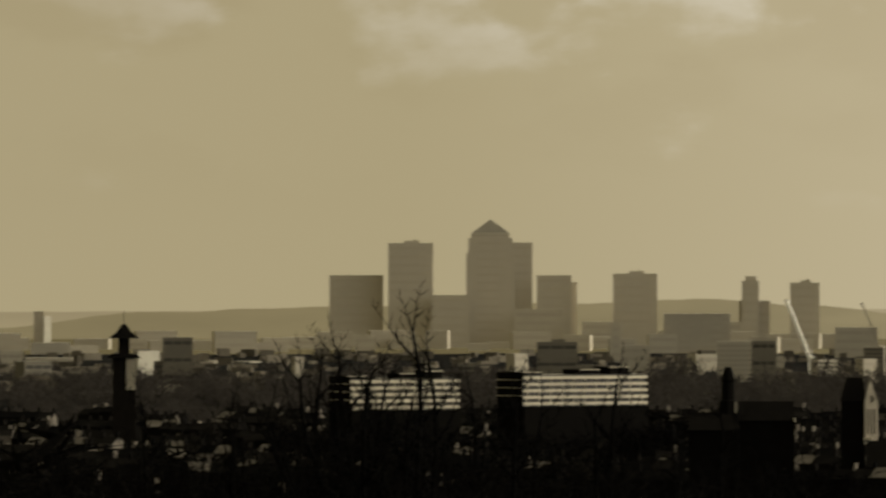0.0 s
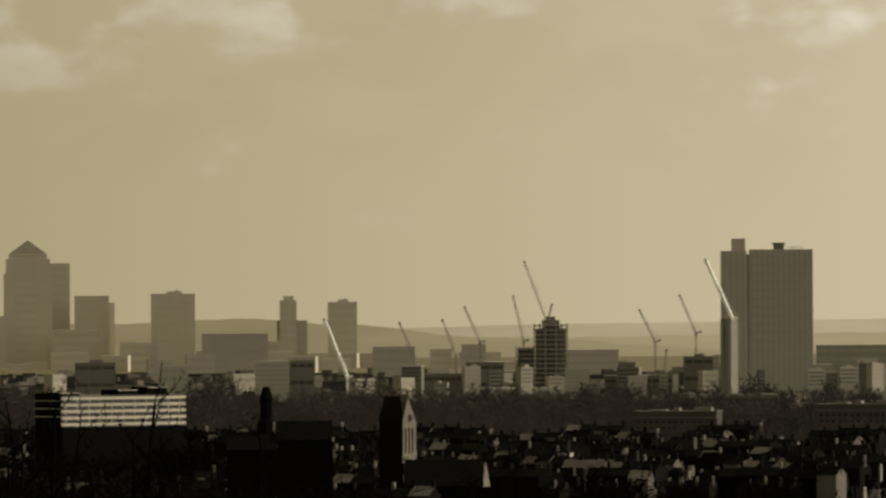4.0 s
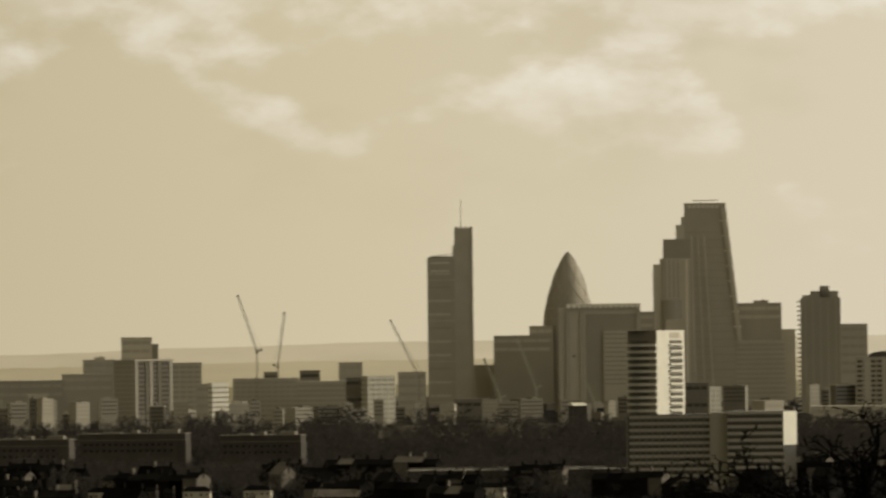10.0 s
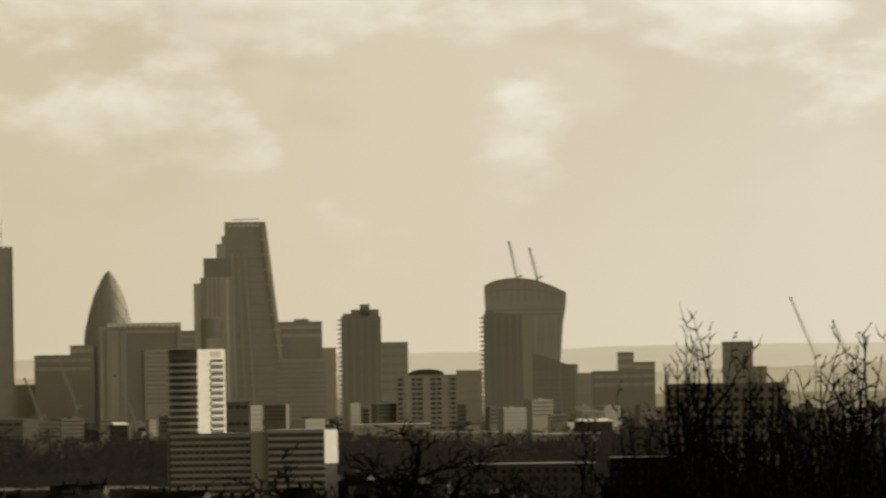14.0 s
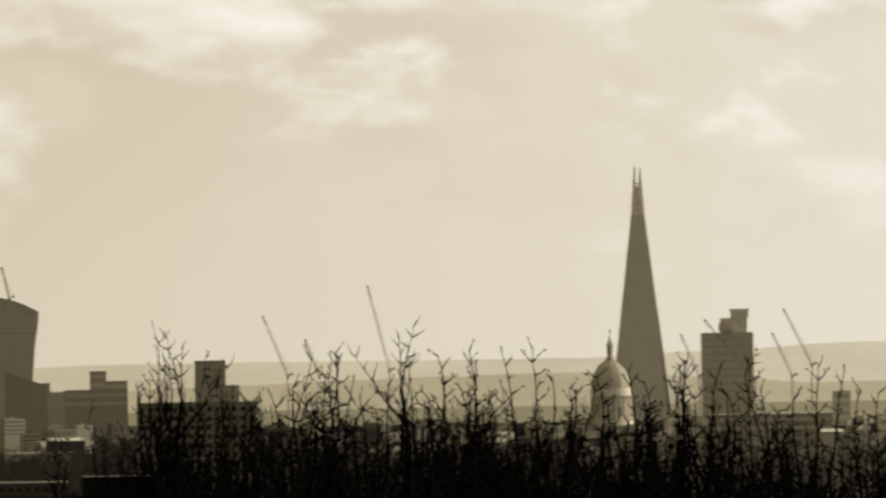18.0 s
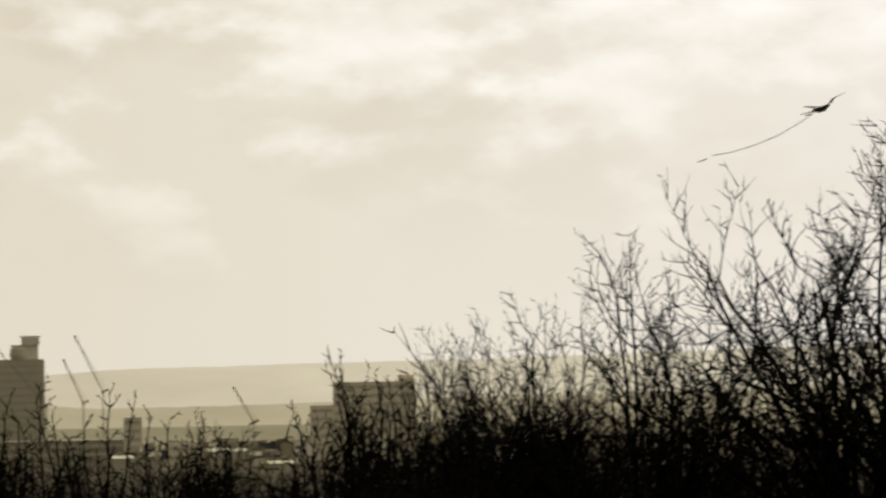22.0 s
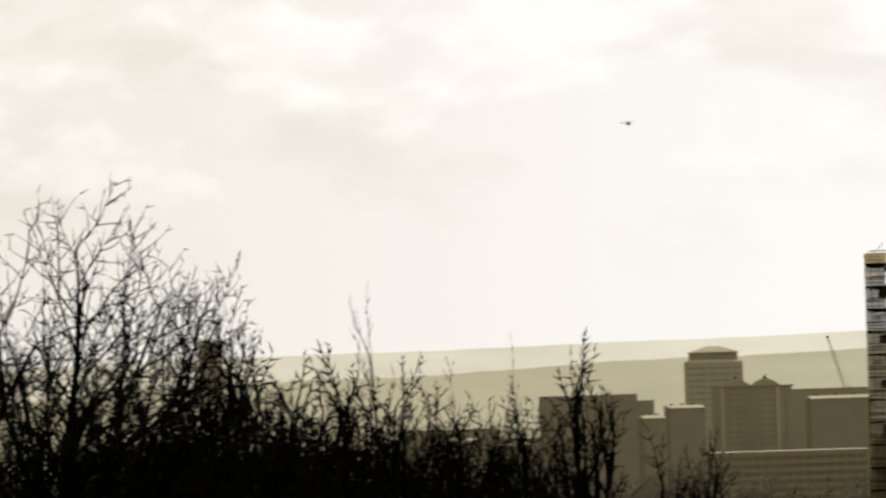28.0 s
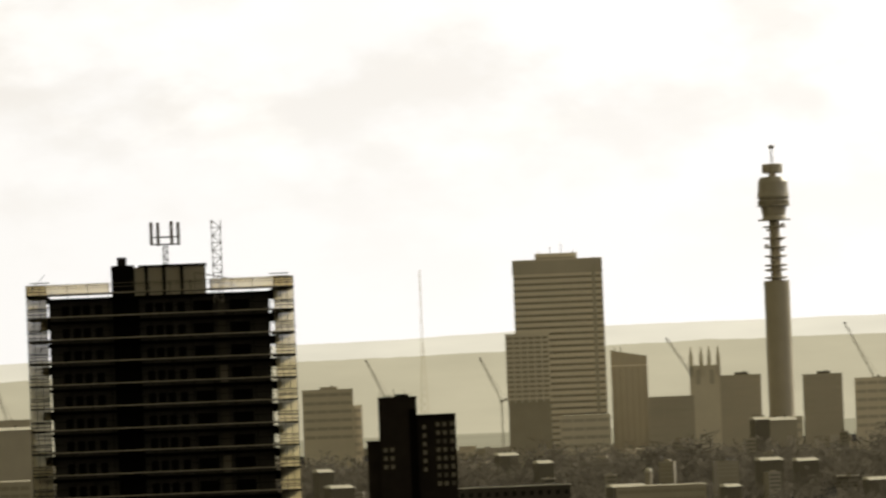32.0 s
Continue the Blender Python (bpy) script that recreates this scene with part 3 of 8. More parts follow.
block("office_tower", 124.451, 4150, 16.1, 84.5, "steel", "grey office tower with a shallow curved top", extra="plant")
block("office_block", 124.255, 4100, 13.2, 56.6, "pale", "pale block in the haze")
block("tower_block", 122.573, 2900, 15.6, 60.4, "dark", "dark square office block with roof plant", extra="plant")
block("tower_block", 123.915, 2900, 13.4, 60.4, "bands", "slab block with pale floor bands")
block("tower_block", 124.142, 2950, 9.7, 60.5, "dark", "dark slab block beside a banded one")
block("low_building", 123.019, 3600, 4.3, 64.3, "pale", "white sunlit gable end of a far block")
block("low_building", 123.165, 3000, 11.7, 58.4, "grey", "low grey block among bare winter trees")
block("low_building", 120.166, 3600, 24.2, 46.5, "white", "long white shed roof in the distance")
block("low_building", 118.432, 3400, 10.2, 53.1, "pale", "pale terrace of flats")
block("low_building", 118.720, 3500, 22.2, 49.1, "pale", "pale low flats among bare winter trees")
block("low_building", 119.031, 3000, 13.5, 47.7, "dark", "dark low warehouse among bare winter trees")
block("low_building", 125.531, 3200, 16.1, 57.6, "dark", "dark flat-roofed block among bare winter trees")
block("office_block", 125.446, 3700, 11.9, 63.0, "pale", "hazy pale block among bare winter trees")
block("office_block", 124.841, 3800, 21.3, 61.6, "pale", "hazy pale office block")
block("office_block", 126.353, 3850, 25.9, 59.2, "pale", "hazy pale wide block")
block("low_building", 126.609, 2950, 6.6, 59.1, "dark", "dark roof plant block")
block("low_building", 126.710, 2960, 28.1, 53.7, "dark", "dark flat-roofed works building")
block("low_building", 126.980, 2940, 2.4, 54.3, "white", "white sunlit gable wall")
block("low_building", 125.183, 3000, 23.6, 54.6, "dark", "dark flat-roofed depot among bare winter trees")
block("low_building", 125.794, 2850, 32.9, 50.2, "pale", "long low building with a pale roof edge")
block("low_building", 127.152, 2950, 11.7, 61.2, "dark", "dark flats with roof plant", extra="plant")
block("tower_block", 127.289, 2940, 2.9, 61.7, "bands", "narrow pale banded stair tower")
block("tower_block", 127.702, 2900, 13.0, 64.0, "gridpale", "pale gridded block of flats")
block("tower_block", 127.509, 2920, 7.4, 61.3, "dark", "dark slab beside pale flats")
block("low_building", 127.464, 2290, 24.0, 53.8, "dark", "dark low roofs at the foot of a slim tower")
block("low_building", 127.997, 2890, 16.8, 58.1, "grid", "row of grey flats with small windows")
slab_flats(126.972, 2000, 22.4, 52.8, "long low slab of flats with pale bands")
slab_flats(128.353, 1980, 21.9, 54.7, "long low slab of flats with pale roof edge")
slab_flats(129.147, 2050, 29.1, 55.1, "long dark slab of flats")
slab_flats(130.115, 2000, 21.8, 54.9, "long low slab of flats among trees")
block("office_block", 128.337, 3180, 32.4, 64.2, "tint", "long grey office block with rows of windows")
block("office_block", 128.811, 3200, 21.6, 66.6, "tint", "long grey office block")
block("low_building", 128.433, 2700, 6.9, 61.4, "gridpale", "white flats with a grid of windows")
block("office_tower", 129.186, 2860, 11.6, 81.7, "pale", "pale upper storeys of a stepped tower")
block("office_tower", 129.325, 2862, 2.4, 79.1, "dark", "narrow shaft of a stepped tower")
block("office_block", 128.898, 3300, 13.8, 72.4, "grey", "hazy grey office block", extra="plant")
block("office_block", 129.562, 3000, 12.1, 71.3, "gridpale", "grey office block with a window grid")
block("low_building", 129.689, 2750, 5.3, 64.4, "grey", "grey flats among bare winter trees")
block("tower_block", 129.818, 2700, 7.3, 64.8, "bandswhite", "white sunlit flats with dark balcony bands")
block("office_block", 130.163, 3050, 26.7, 64.5, "grid", "wide grey hospital block with regular windows")
block("office_block", 130.587, 3000, 19.9, 63.3, "bands", "wide pale block with window bands")
block("office_block", 130.202, 3060, 5.7, 67.2, "dark", "dark roof plant of a wide block")
block("office_block", 130.499, 3062, 8.2, 67.6, "dark", "dark stepped roof plant")
block("low_building", 130.692, 2900, 4.4, 53.0, "white", "small white sunlit house block")
block("office_block", 130.808, 3600, 11.3, 69.0, "pale", "hazy block with a slanted roof")
block("tower_block", 130.841, 2900, 7.2, 65.3, "dark", "dark end of a block of flats")
block("tower_block", 131.041, 2890, 13.0, 65.7, "gridwhite", "white gridded block of flats")
block("low_building", 131.273, 3000, 11.2, 66.8, "grey", "grey low flats among bare winter trees")
block("office_block", 131.818, 3700, 11.1, 66.7, "grey", "grey low office block beside the tall tower")
block("office_block", 132.116, 3680, 28.1, 80.9, "tint", "dark flat-topped office block")
block("office_block", 132.259, 3700, 11.6, 85.5, "tint", "dark office block with stepped roof")
block("office_block", 132.796, 3600, 17.5, 83.9, "grid", "gridded stone office block")
block("office_block", 133.061, 3650, 7.1, 91.7, "tint", "dark office block among bare winter trees")
block("office_block", 133.281, 3620, 9.5, 87.7, "grey", "grey office slab among bare winter trees")
block("office_block", 133.434, 2450, 7.5, 64.6, "dark", "dark flats behind the balcony tower")
block("low_building", 133.575, 2500, 4.7, 62.7, "gridwhite", "small white block with a window grid")
block("office_block", 133.917, 3760, 21.7, 95.7, "tint", "dark flat office block", extra="plant")
block("office_block", 133.923, 3500, 23.1, 77.0, "bands", "wide office block with pale window bands")
block("office_block", 134.128, 3770, 7.6, 82.5, "grey", "grey office slab among bare winter trees")
block("office_tower", 134.629, 3300, 11.9, 84.2, "grey", "grey concrete residential tower seen end on")
block("tower_block", 134.869, 2800, 22.6, 71.0, "gridtwo", "block of flats with pale and dark vertical strips", extra="plant")
block("office_block", 135.194, 3550, 12.0, 70.7, "grey", "grey office block among bare winter trees")
block("office_block", 135.912, 3550, 13.3, 72.9, "grey", "grey office block with a shallow curved roof")
block("office_block", 136.079, 3600, 8.6, 68.4, "grey", "grey low block among bare winter trees")
block("office_block", 136.366, 3500, 29.3, 69.5, "tint", "dark theatre block with fly tower")
block("office_block", 136.383, 3510, 7.6, 78.1, "tint", "dark square roof tower")
block("office_block", 136.523, 3512, 10.2, 73.5, "tint", "dark stepped roof block")
block("low_building", 136.141, 3000, 26.9, 50.9, "white", "long low building with white sunlit roof")
block("low_building", 135.154, 2600, 23.3, 52.0, "grey", "grey low roof among bare winter trees")
block("low_building", 134.598, 2650, 27.8, 54.6, "grey", "low dark roofs among bare winter trees")
block("low_building", 135.925, 2500, 22.4, 51.8, "grid", "grey low flats among bare winter trees")
block("office_block", 137.124, 1900, 29.9, 70.7, "browned", "broad dark brick block with window rows")
block("office_block", 137.233, 1905, 7.7, 81.2, "tint", "dark square water tower block on the roof")
block("office_block", 137.399, 1906, 3.6, 74.9, "tint", "dark lower roof block")
block("low_building", 140.701, 2500, 16.8, 55.4, "grid", "grey flats among trees")
block("low_building", 141.523, 3000, 18.6, 56.4, "dark", "dark flat roofs among bare winter trees")
block("office_block", 142.021, 3650, 8.7, 62.6, "grey", "hazy low block among bare winter trees")
block("office_block", 143.459, 2900, 9.1, 69.4, "grey", "grey wing of a large block")
block("office_block", 143.858, 2800, 30.6, 78.2, "grey", "broad grey concrete block")
block("office_block", 144.099, 2810, 5.9, 80.5, "grey", "roof plant on a broad concrete block")
block("office_block", 141.477, 2700, 44.4, 59.2, "tint", "long dark flat roofs")
block("low_building", 142.200, 2500, 1.3, 61.2, "white", "narrow white sunlit gable")
block("low_building", 142.420, 2500, 11.2, 59.1, "pale", "pale low flats among bare winter trees")
block("office_tower", 150.690, 3300, 10.4, 103.0, "grey", "hazy grey tower behind bare branches")
block("office_block", 152.485, 2600, 35.4, 64.9, "greywide", "wide grey block with a pale roof line")
block("office_block", 153.022, 2500, 13.1, 62.0, "grey", "grey block with a bright parapet")
block("tower_block", 153.548, 2300, 29.9, 75.8, "grey", "broad grey tower block with roof plant rooms")
block("office_block", 153.979, 2600, 6.2, 72.9, "grey", "grey block among bare winter trees")
block("low_building", 154.373, 2600, 9.1, 69.0, "white", "low white sunlit roof")
block("office_block", 155.372, 2550, 26.7, 75.3, "grey", "long grey block with a white roof strip")
block("low_building", 155.055, 2100, 44.0, 58.8, "gridpale", "pale offices with window rows")
block("office_tower", 157.929, 3000, 20.2, 81.5, "grey", "hazy grey slab among bare winter trees", extra="plant")
block("office_tower", 158.152, 3010, 3.6, 74.8, "grey", "low wing of a hazy slab")
block("office_tower", 159.710, 2950, 34.9, 128.6, "bandsdark", "tall office tower with pale floor bands")
block("office_tower", 159.704, 2955, 16.4, 131.2, "steel", "roof plant storey of a tall office tower", extra="masts")
block("office_tower", 159.462, 2900, 16.9, 99.6, "gridgrey", "lower slab in front of a tall office tower")
block("office_block", 160.533, 2900, 17.8, 73.5, "dark", "dark block with a roof rail")
block("office_block", 161.066, 2950, 15.9, 80.7, "dark", "dark square tower block", extra="plant")
block("office_block", 161.687, 2960, 15.5, 79.8, "dark", "dark square tower block with roof plant", extra="plant")
block("office_block", 161.374, 2900, 15.2, 63.9, "grey", "low grey block at the foot of the round tower")
block("office_block", 162.064, 3000, 14.1, 77.6, "grey", "grey office block among bare winter trees")
block("office_block", 159.876, 2800, 18.8, 68.1, "grey", "grey low block among bare winter trees")
block("low_building", 131.989, 1750, 46.1, 49.3, "darkwin", "long dark low building with a white roof edge", extra="coping")
block("low_building", 133.022, 1760, 17.1, 49.1, "darkwin", "low dark building with a bright parapet", extra="coping")
block("low_building", 135.643, 1700, 29.2, 54.3, "darkwin", "long dark flat-roofed building with a bright edge", extra="coping")
block("low_building", 136.515, 1500, 13.5, 58.3, "darkwin", "low dark building with a white roof edge", extra="coping")
block("low_building", 159.318, 1700, 25.4, 57.3, "darkwin", "long low building with a bright roof edge", extra="coping")
block("low_building", 160.432, 1700, 20.3, 56.2, "pale", "pale low roofs among bare winter trees")


# smaller mid-rise blocks between the named ones
filler = random.Random(41)
for k in range(84):
    fb, fd = 117.3 + 46 * (k + filler.random()) / 84, filler.uniform(2650, 3450)
    kind = filler.choice(("grey", "pale", "dark", "gridpale", "grey", "bands", "grey", "dark", "dark", "grey"))
    block("mid_rise_block", fb, fd, filler.uniform(3, 11), up(filler.uniform(-0.58, -0.44), fd), kind,
          {"grey": "small grey concrete block among the far roofs", "pale": "small pale stone block among the far roofs", "dark": "small dark block among the far roofs",
           "gridpale": "small pale block with a window grid", "bands": "small block with pale window bands"}[kind], turn=filler.choice((0, 20, 32)))

def cluster(lo, hi, low_el, high_el, near, far, count, seed):
    """Small flats, workshops and offices crowding between the larger blocks."""
    rng = random.Random(seed)
    for k in range(count):
        b, d = lo + (hi - lo) * (k + rng.random()) / count, rng.uniform(near, far)
        u = d / 13352
        w, top = rng.uniform(14, 46) * u, up(rng.uniform(low_el, high_el), d)
        tone, pane, label = rng.choice(((GREY, STRIP, "small grey block of flats"), (STRIP, GREY, "small brown block of flats"), (DARK, GLASS, "small dark workshop block"), (STRIP, DARK, "small brown block of flats"),
                                        (TINTED, DARK, "small brown brick block"), (DARK, SOOTY, "small dark brick block")))
        ob = thing("city_block", b, d, label + " with roof plant in the crowded city", "city block", turn=rng.choice((-8, 0, 14, 28)))
        h, deep = top - ob.location.z, w * rng.uniform(0.5, 1.0)
        part("wall", boxes((-w / 2, w / 2, 0, deep, -1, h)), tone, ob)
        part("parapet", boxes((-w / 2 - 0.08, w / 2 + 0.08, -0.08, deep + 0.08, h - u, h + 0.8 * u)), rng.choice((tone, tone, tone, MIDGREY)), ob)
        x = rng.uniform(-0.35, 0.1) * w
        part("roof_plant", boxes((x, x + w * rng.uniform(0.15, 0.4), deep * 0.2, deep * 0.7, h, h + rng.uniform(2, 6) * u)), rng.choice((tone, DARK, GREY)), ob)
        strip = mesh_of(boxes((-w / 2 + 1.5 * u, w / 2 - 1.5 * u, -0.05, 0.1, 0, 2.6 * u)), "window_strip")
        for i in range(min(4, int(h / (7 * u)))):
            part("window_strip", strip, pane, ob, at=(0, 0, h - (6 + 7 * i) * u))


cluster(124.6, 127.2, -0.56, -0.42, 2700, 3000, 14, 1)
cluster(127.5, 129.0, -0.54, -0.40, 2600, 2850, 13, 2)
cluster(129.3, 131.4, -0.56, -0.44, 2550, 2850, 15, 3)
cluster(131.5, 133.0, -0.52, -0.42, 2700, 3000, 9, 4)
cluster(133.6, 136.6, -0.52, -0.38, 2700, 3100, 16, 5)

def pale_roof(bearing, d, w, el, label, tone=None):
    """A low building; a white roof sloped towards the hill stands in for a flat metal roof's glint."""
    ob = thing("low_roof_building", bearing, d, label, "low building", turn=12.0)
    u, h = d / 13352, up(el, d) - ob.location.z
    part("wall", boxes((-w / 2 * u, w / 2 * u, 0, 9, -1, h - 5 * u)), tone or (GREY if bearing > 138 else SLAB), ob)
    # glint painted as a tilted white slope
    part("metal_roof", loft(((-w / 2 * u - 0.2, w / 2 * u + 0.2, -0.4, 9, h - 5 * u), (-w / 2 * u, w / 2 * u, 5, 9, h))), WHITE, ob, "sloped white roof standing in for a glint")
    for k in range(3):
        x = (-0.35 + 0.3 * k) * w * u
        part("roof_vent", boxes((x, x + 3 * u, 6, 8, h, h + 3 * u)), DARK, ob)


for pb, pd, pw, pe in ((152.58, 2420, 60, -0.40), (152.98, 2440, 58, -0.44), (154.30, 2420, 64, -0.20), (155.47, 2460, 110, -0.16), (154.05, 2380, 40, -0.27),
                       (161.35, 2700, 64, -0.32), (142.75, 2480, 70, -0.52), (143.15, 2430, 46, -0.62), (141.95, 2450, 40, -0.56), (136.15, 2620, 60, -0.53), (130.7, 2640, 30, -0.62), (132.55, 2620, 24, -0.50)):
    pale_roof(pb, pd, pw, pe, "low building with a white roof in place of a glint")

for pb, pd, pw, pe in ((159.29, 2360, 34, -0.505), (159.57, 2230, 26, -0.575), (160.99, 1820, 26, -0.81), (161.28, 2130, 40, -0.62), (161.56, 2150, 36, -0.635), (157.90, 2050, 26, -0.575), (160.20, 1850, 60, -0.78),
                       (160.60, 1880, 74, -0.80), (161.22, 2640, 26, -0.31), (162.1, 1900, 40, -0.80), (158.02, 1900, 40, -0.70)):
    pale_roof(pb, pd, pw, pe, "low building with a sunlit roof among bare trees", DARK)

cluster(157.5, 162.6, -0.86, -0.62, 1950, 2230, 11, 6)
cluster(158.6, 162.4, -0.60, -0.44, 2380, 2620, 12, 8)


def white_dome():
    """A small round white spot, built as a dome over an invented low drum."""
    ob = thing("domed_pavilion", 160.34, 1990, "small white dome on a low round drum among trees", "pavilion")
    u, h = 1990 / 13352, up(-0.66, 1990) - ob.location.z
    bm = bmesh.new()
    bmesh.ops.create_cone(bm, cap_ends=True, segments=20, radius1=6 * u, radius2=6 * u, depth=h - 5 * u, matrix=Matrix.Translation((0, 0, (h - 5 * u) / 2 - 0.5)))
    part("drum", bm, GREY, ob)
    bm = bmesh.new()
    bmesh.ops.create_uvsphere(bm, u_segments=20, v_segments=12, radius=6.5 * u, matrix=Matrix.Translation((0, 0, h - 6.5 * u)))
    part("dome", bm, WHITE, ob, "white dome")


white_dome()

# low hazy buildings round the feet of the docklands towers
for k in range(46):
    fb, fd = 117.4 + 9.2 * (k + filler.random()) / 46, filler.uniform(3950, 4160)
    kind = filler.choice(("pale", "steel", "grey", "pale"))
    block("low_dock_building", fb, fd, filler.uniform(9, 26), up(filler.uniform(-0.42, -0.29), fd), kind,
          {"pale": "low pale dockside building in thin haze", "steel": "low glass dockside building in thin haze", "grey": "low grey dockside building in thin haze"}[kind], turn=filler.choice((0, -6, 5)))


def cranes_of(bearing, d, z, reach, rise, kind):
    lit = kind == 1
    base = ground_height(d)
    ob = thing("tower_crane", bearing, d, "white luffing tower crane lit by the sun" if lit else "grey luffing tower crane on a building site", "crane", "cranes")
    u = d / 13352
    # kind 0 has haze in its tone, kind 2 an off-white for sunlight
    mat = (CRANE, WHITEMETAL, OFFWHITE)[kind]
    hub = Vector((0, 0, z - base))
    bm = bmesh.new()
    lattice(bm, (0, 0, -1), hub, 1.6 * u, (0.7 if kind else 0.5) * u, 26)
    part("mast", bm, mat, ob)
    bm = bmesh.new()
    tip = hub + Vector((reach, 0, rise))
    lattice(bm, hub, tip, (2.0 if lit else 1.6) * u, (1.3 if lit else 0.75 if kind else 0.55) * u, 14)
    part("jib", bm, mat, ob)
    # added plates, angled to the sun, make the bright dashes on the jib
    if lit:
        way = (tip - hub).normalized()
        out = Vector((0.90, -0.43, 0.0))
        across = way.cross(out).normalized() * 3.2 * u
        for k in range(11):
            q = bmesh.new()
            f, g = hub.lerp(tip, (k + 0.1) / 11) + out * 3 * u, hub.lerp(tip, (k + 0.85) / 11) + out * 3 * u
            near = [q.verts.new(v) for v in (f - across, g - across, g + across, f + across)]
            rear = [q.verts.new(v.co - out * 0.12) for v in near]
            q.faces.new(near)
            q.faces.new(rear[::-1])
            for i in range(4):
                q.faces.new((near[i], rear[i], rear[(i + 1) % 4], near[(i + 1) % 4]))
            part("jib_plate", q, mat, ob)
    away = -1 if reach > 0 else 1
    part("cab", boxes((-2.5 * u, 2.5 * u, -2.5 * u, 2.5 * u, hub.z - 4 * u, hub.z + 2 * u)), mat, ob)
    part("counterweight", boxes((away * 7 * u - 2.5 * u, away * 7 * u + 2.5 * u, -2 * u, 2 * u, hub.z, hub.z + 4.5 * u)), mat, ob)
    bm = bmesh.new()
    rod(bm, hub, hub + Vector((away * 8 * u, 0, 2 * u)), 0.8 * u)
    rod(bm, hub + Vector((away * 8 * u, 0, 2 * u)), tip, 0.22 * u)
    part("stay", bm, mat, ob)
    part("hook_block", boxes((tip.x - 1.6 * u, tip.x + 1.6 * u, -u, u, tip.z - 1.5 * u, tip.z + 2 * u)), BLACKMETAL, ob)


crane = cranes_of
crane(124.433, 4000, 54.7, -6.9, 19.5, 0)
crane(124.487, 2800, 55.0, -8.6, 21.6, 1)
crane(125.023, 3300, 55.3, -8.0, 19.1, 0)
crane(125.311, 3300, 60.1, -5.8, 15.4, 0)
crane(125.496, 3300, 65.7, -6.8, 15.4, 0)
crane(125.826, 3600, 64.8, -5.0, 21.6, 0)
crane(125.998, 3104, 75.6, -8.9, 23.8, 0)
crane(126.007, 3106, 74.5, 1.9, 7.4, 0)
crane(126.825, 3500, 64.7, -7.2, 14.5, 0)
crane(127.134, 3500, 68.5, -7.5, 17.6, 0)
crane(126.887, 3000, 53.4, 1.2, 10.1, 0)
crane(127.414, 2385, 76.6, -8.6, 18.8, 1)
crane(130.098, 3050, 75.7, -7.4, 22.4, 0)
crane(130.256, 3060, 69.5, 2.9, 21.5, 0)
crane(131.328, 2950, 65.3, -11.0, 21.8, 0)
crane(131.944, 3200, 54.8, -6.8, 16.1, 2)
crane(132.215, 3250, 58.4, -8.3, 22.0, 2)
crane(132.664, 3250, 51.3, -9.0, 20.3, 2)
crane(135.567, 3707, 115.7, -3.6, 17.3, 2)
crane(135.721, 3709, 115.0, -3.4, 14.5, 2)
crane(138.596, 3000, 77.0, -8.2, 33.2, 0)
crane(137.823, 3000, 75.5, -9.5, 23.5, 0)
crane(138.063, 3100, 75.1, -5.6, 14.7, 0)
crane(140.944, 3400, 71.7, -7.8, 18.4, 0)
crane(141.371, 3300, 70.3, -21.7, 25.8, 0)
crane(141.650, 3400, 71.0, -8.5, 19.2, 0)
crane(141.801, 3400, 75.9, -12.2, 24.9, 0)
crane(142.938, 3000, 63.1, -7.6, 13.6, 0)
crane(159.250, 3200, 73.8, -8.4, 18.3, 0)
crane(158.368, 3200, 77.1, -7.5, 15.9, 0)
crane(162.083, 3200, 77.4, -11.7, 23.5, 0)
crane(160.702, 3400, 81.4, -10.8, 17.0, 0)
crane(155.499, 3200, 73.5, -6.8, 22.3, 0)


# ---- the docklands tower with the pyramid roof ----
def pyramid_tower():
    d = 4245
    ob = thing("pyramid_tower", 122.067, d, "tall square steel tower with a pyramid roof", "skyscraper")
    b, u = ob.location.z, d / 13352
    w = 39 * u
    top = up(0.405, d) - b
    part("shaft", loft(((-w, w, 0, 2 * w, -1), (-w, w, 0, 2 * w, top))), STEEL, ob)
    part("setback", loft(((-w + 5.5 * u, w - 5.5 * u, 5.5 * u, 2 * w - 5.5 * u, top), (-w + 6 * u, w - 6 * u, 6 * u, 2 * w - 6 * u, top + 9 * u))), STEEL, ob)
    apex = up(0.546, d) - b
    part("pyramid_roof", loft(((-w + 6 * u, w - 6 * u, 6 * u, 2 * w - 6 * u, top + 9 * u), (-0.5 * u, 0.5 * u, w - 0.5 * u, w + 0.5 * u, apex))), DARK, ob, "darker metal pyramid roof")
    part("cornice", boxes((-w + 4 * u, w - 4 * u, 5 * u, 6.5 * u, top + 4 * u, top + 5.5 * u)), STRIP, ob)
    for x in (-1, 1):
        part("corner_pier", boxes((x * w - 4 * u, x * w + 4 * u, -0.3, 3, -1, top - 26 * u)), STEEL, ob)
    me = mesh_of(boxes((-w * 0.62, w * 0.62, -0.12, 0.2, 0, 5 * u)), "window_strip")
    for i in range(13):
        part("window_strip", me, PALE, ob, at=(0, 0, top - 12 * u - i * 14 * u))


pyramid_tower()


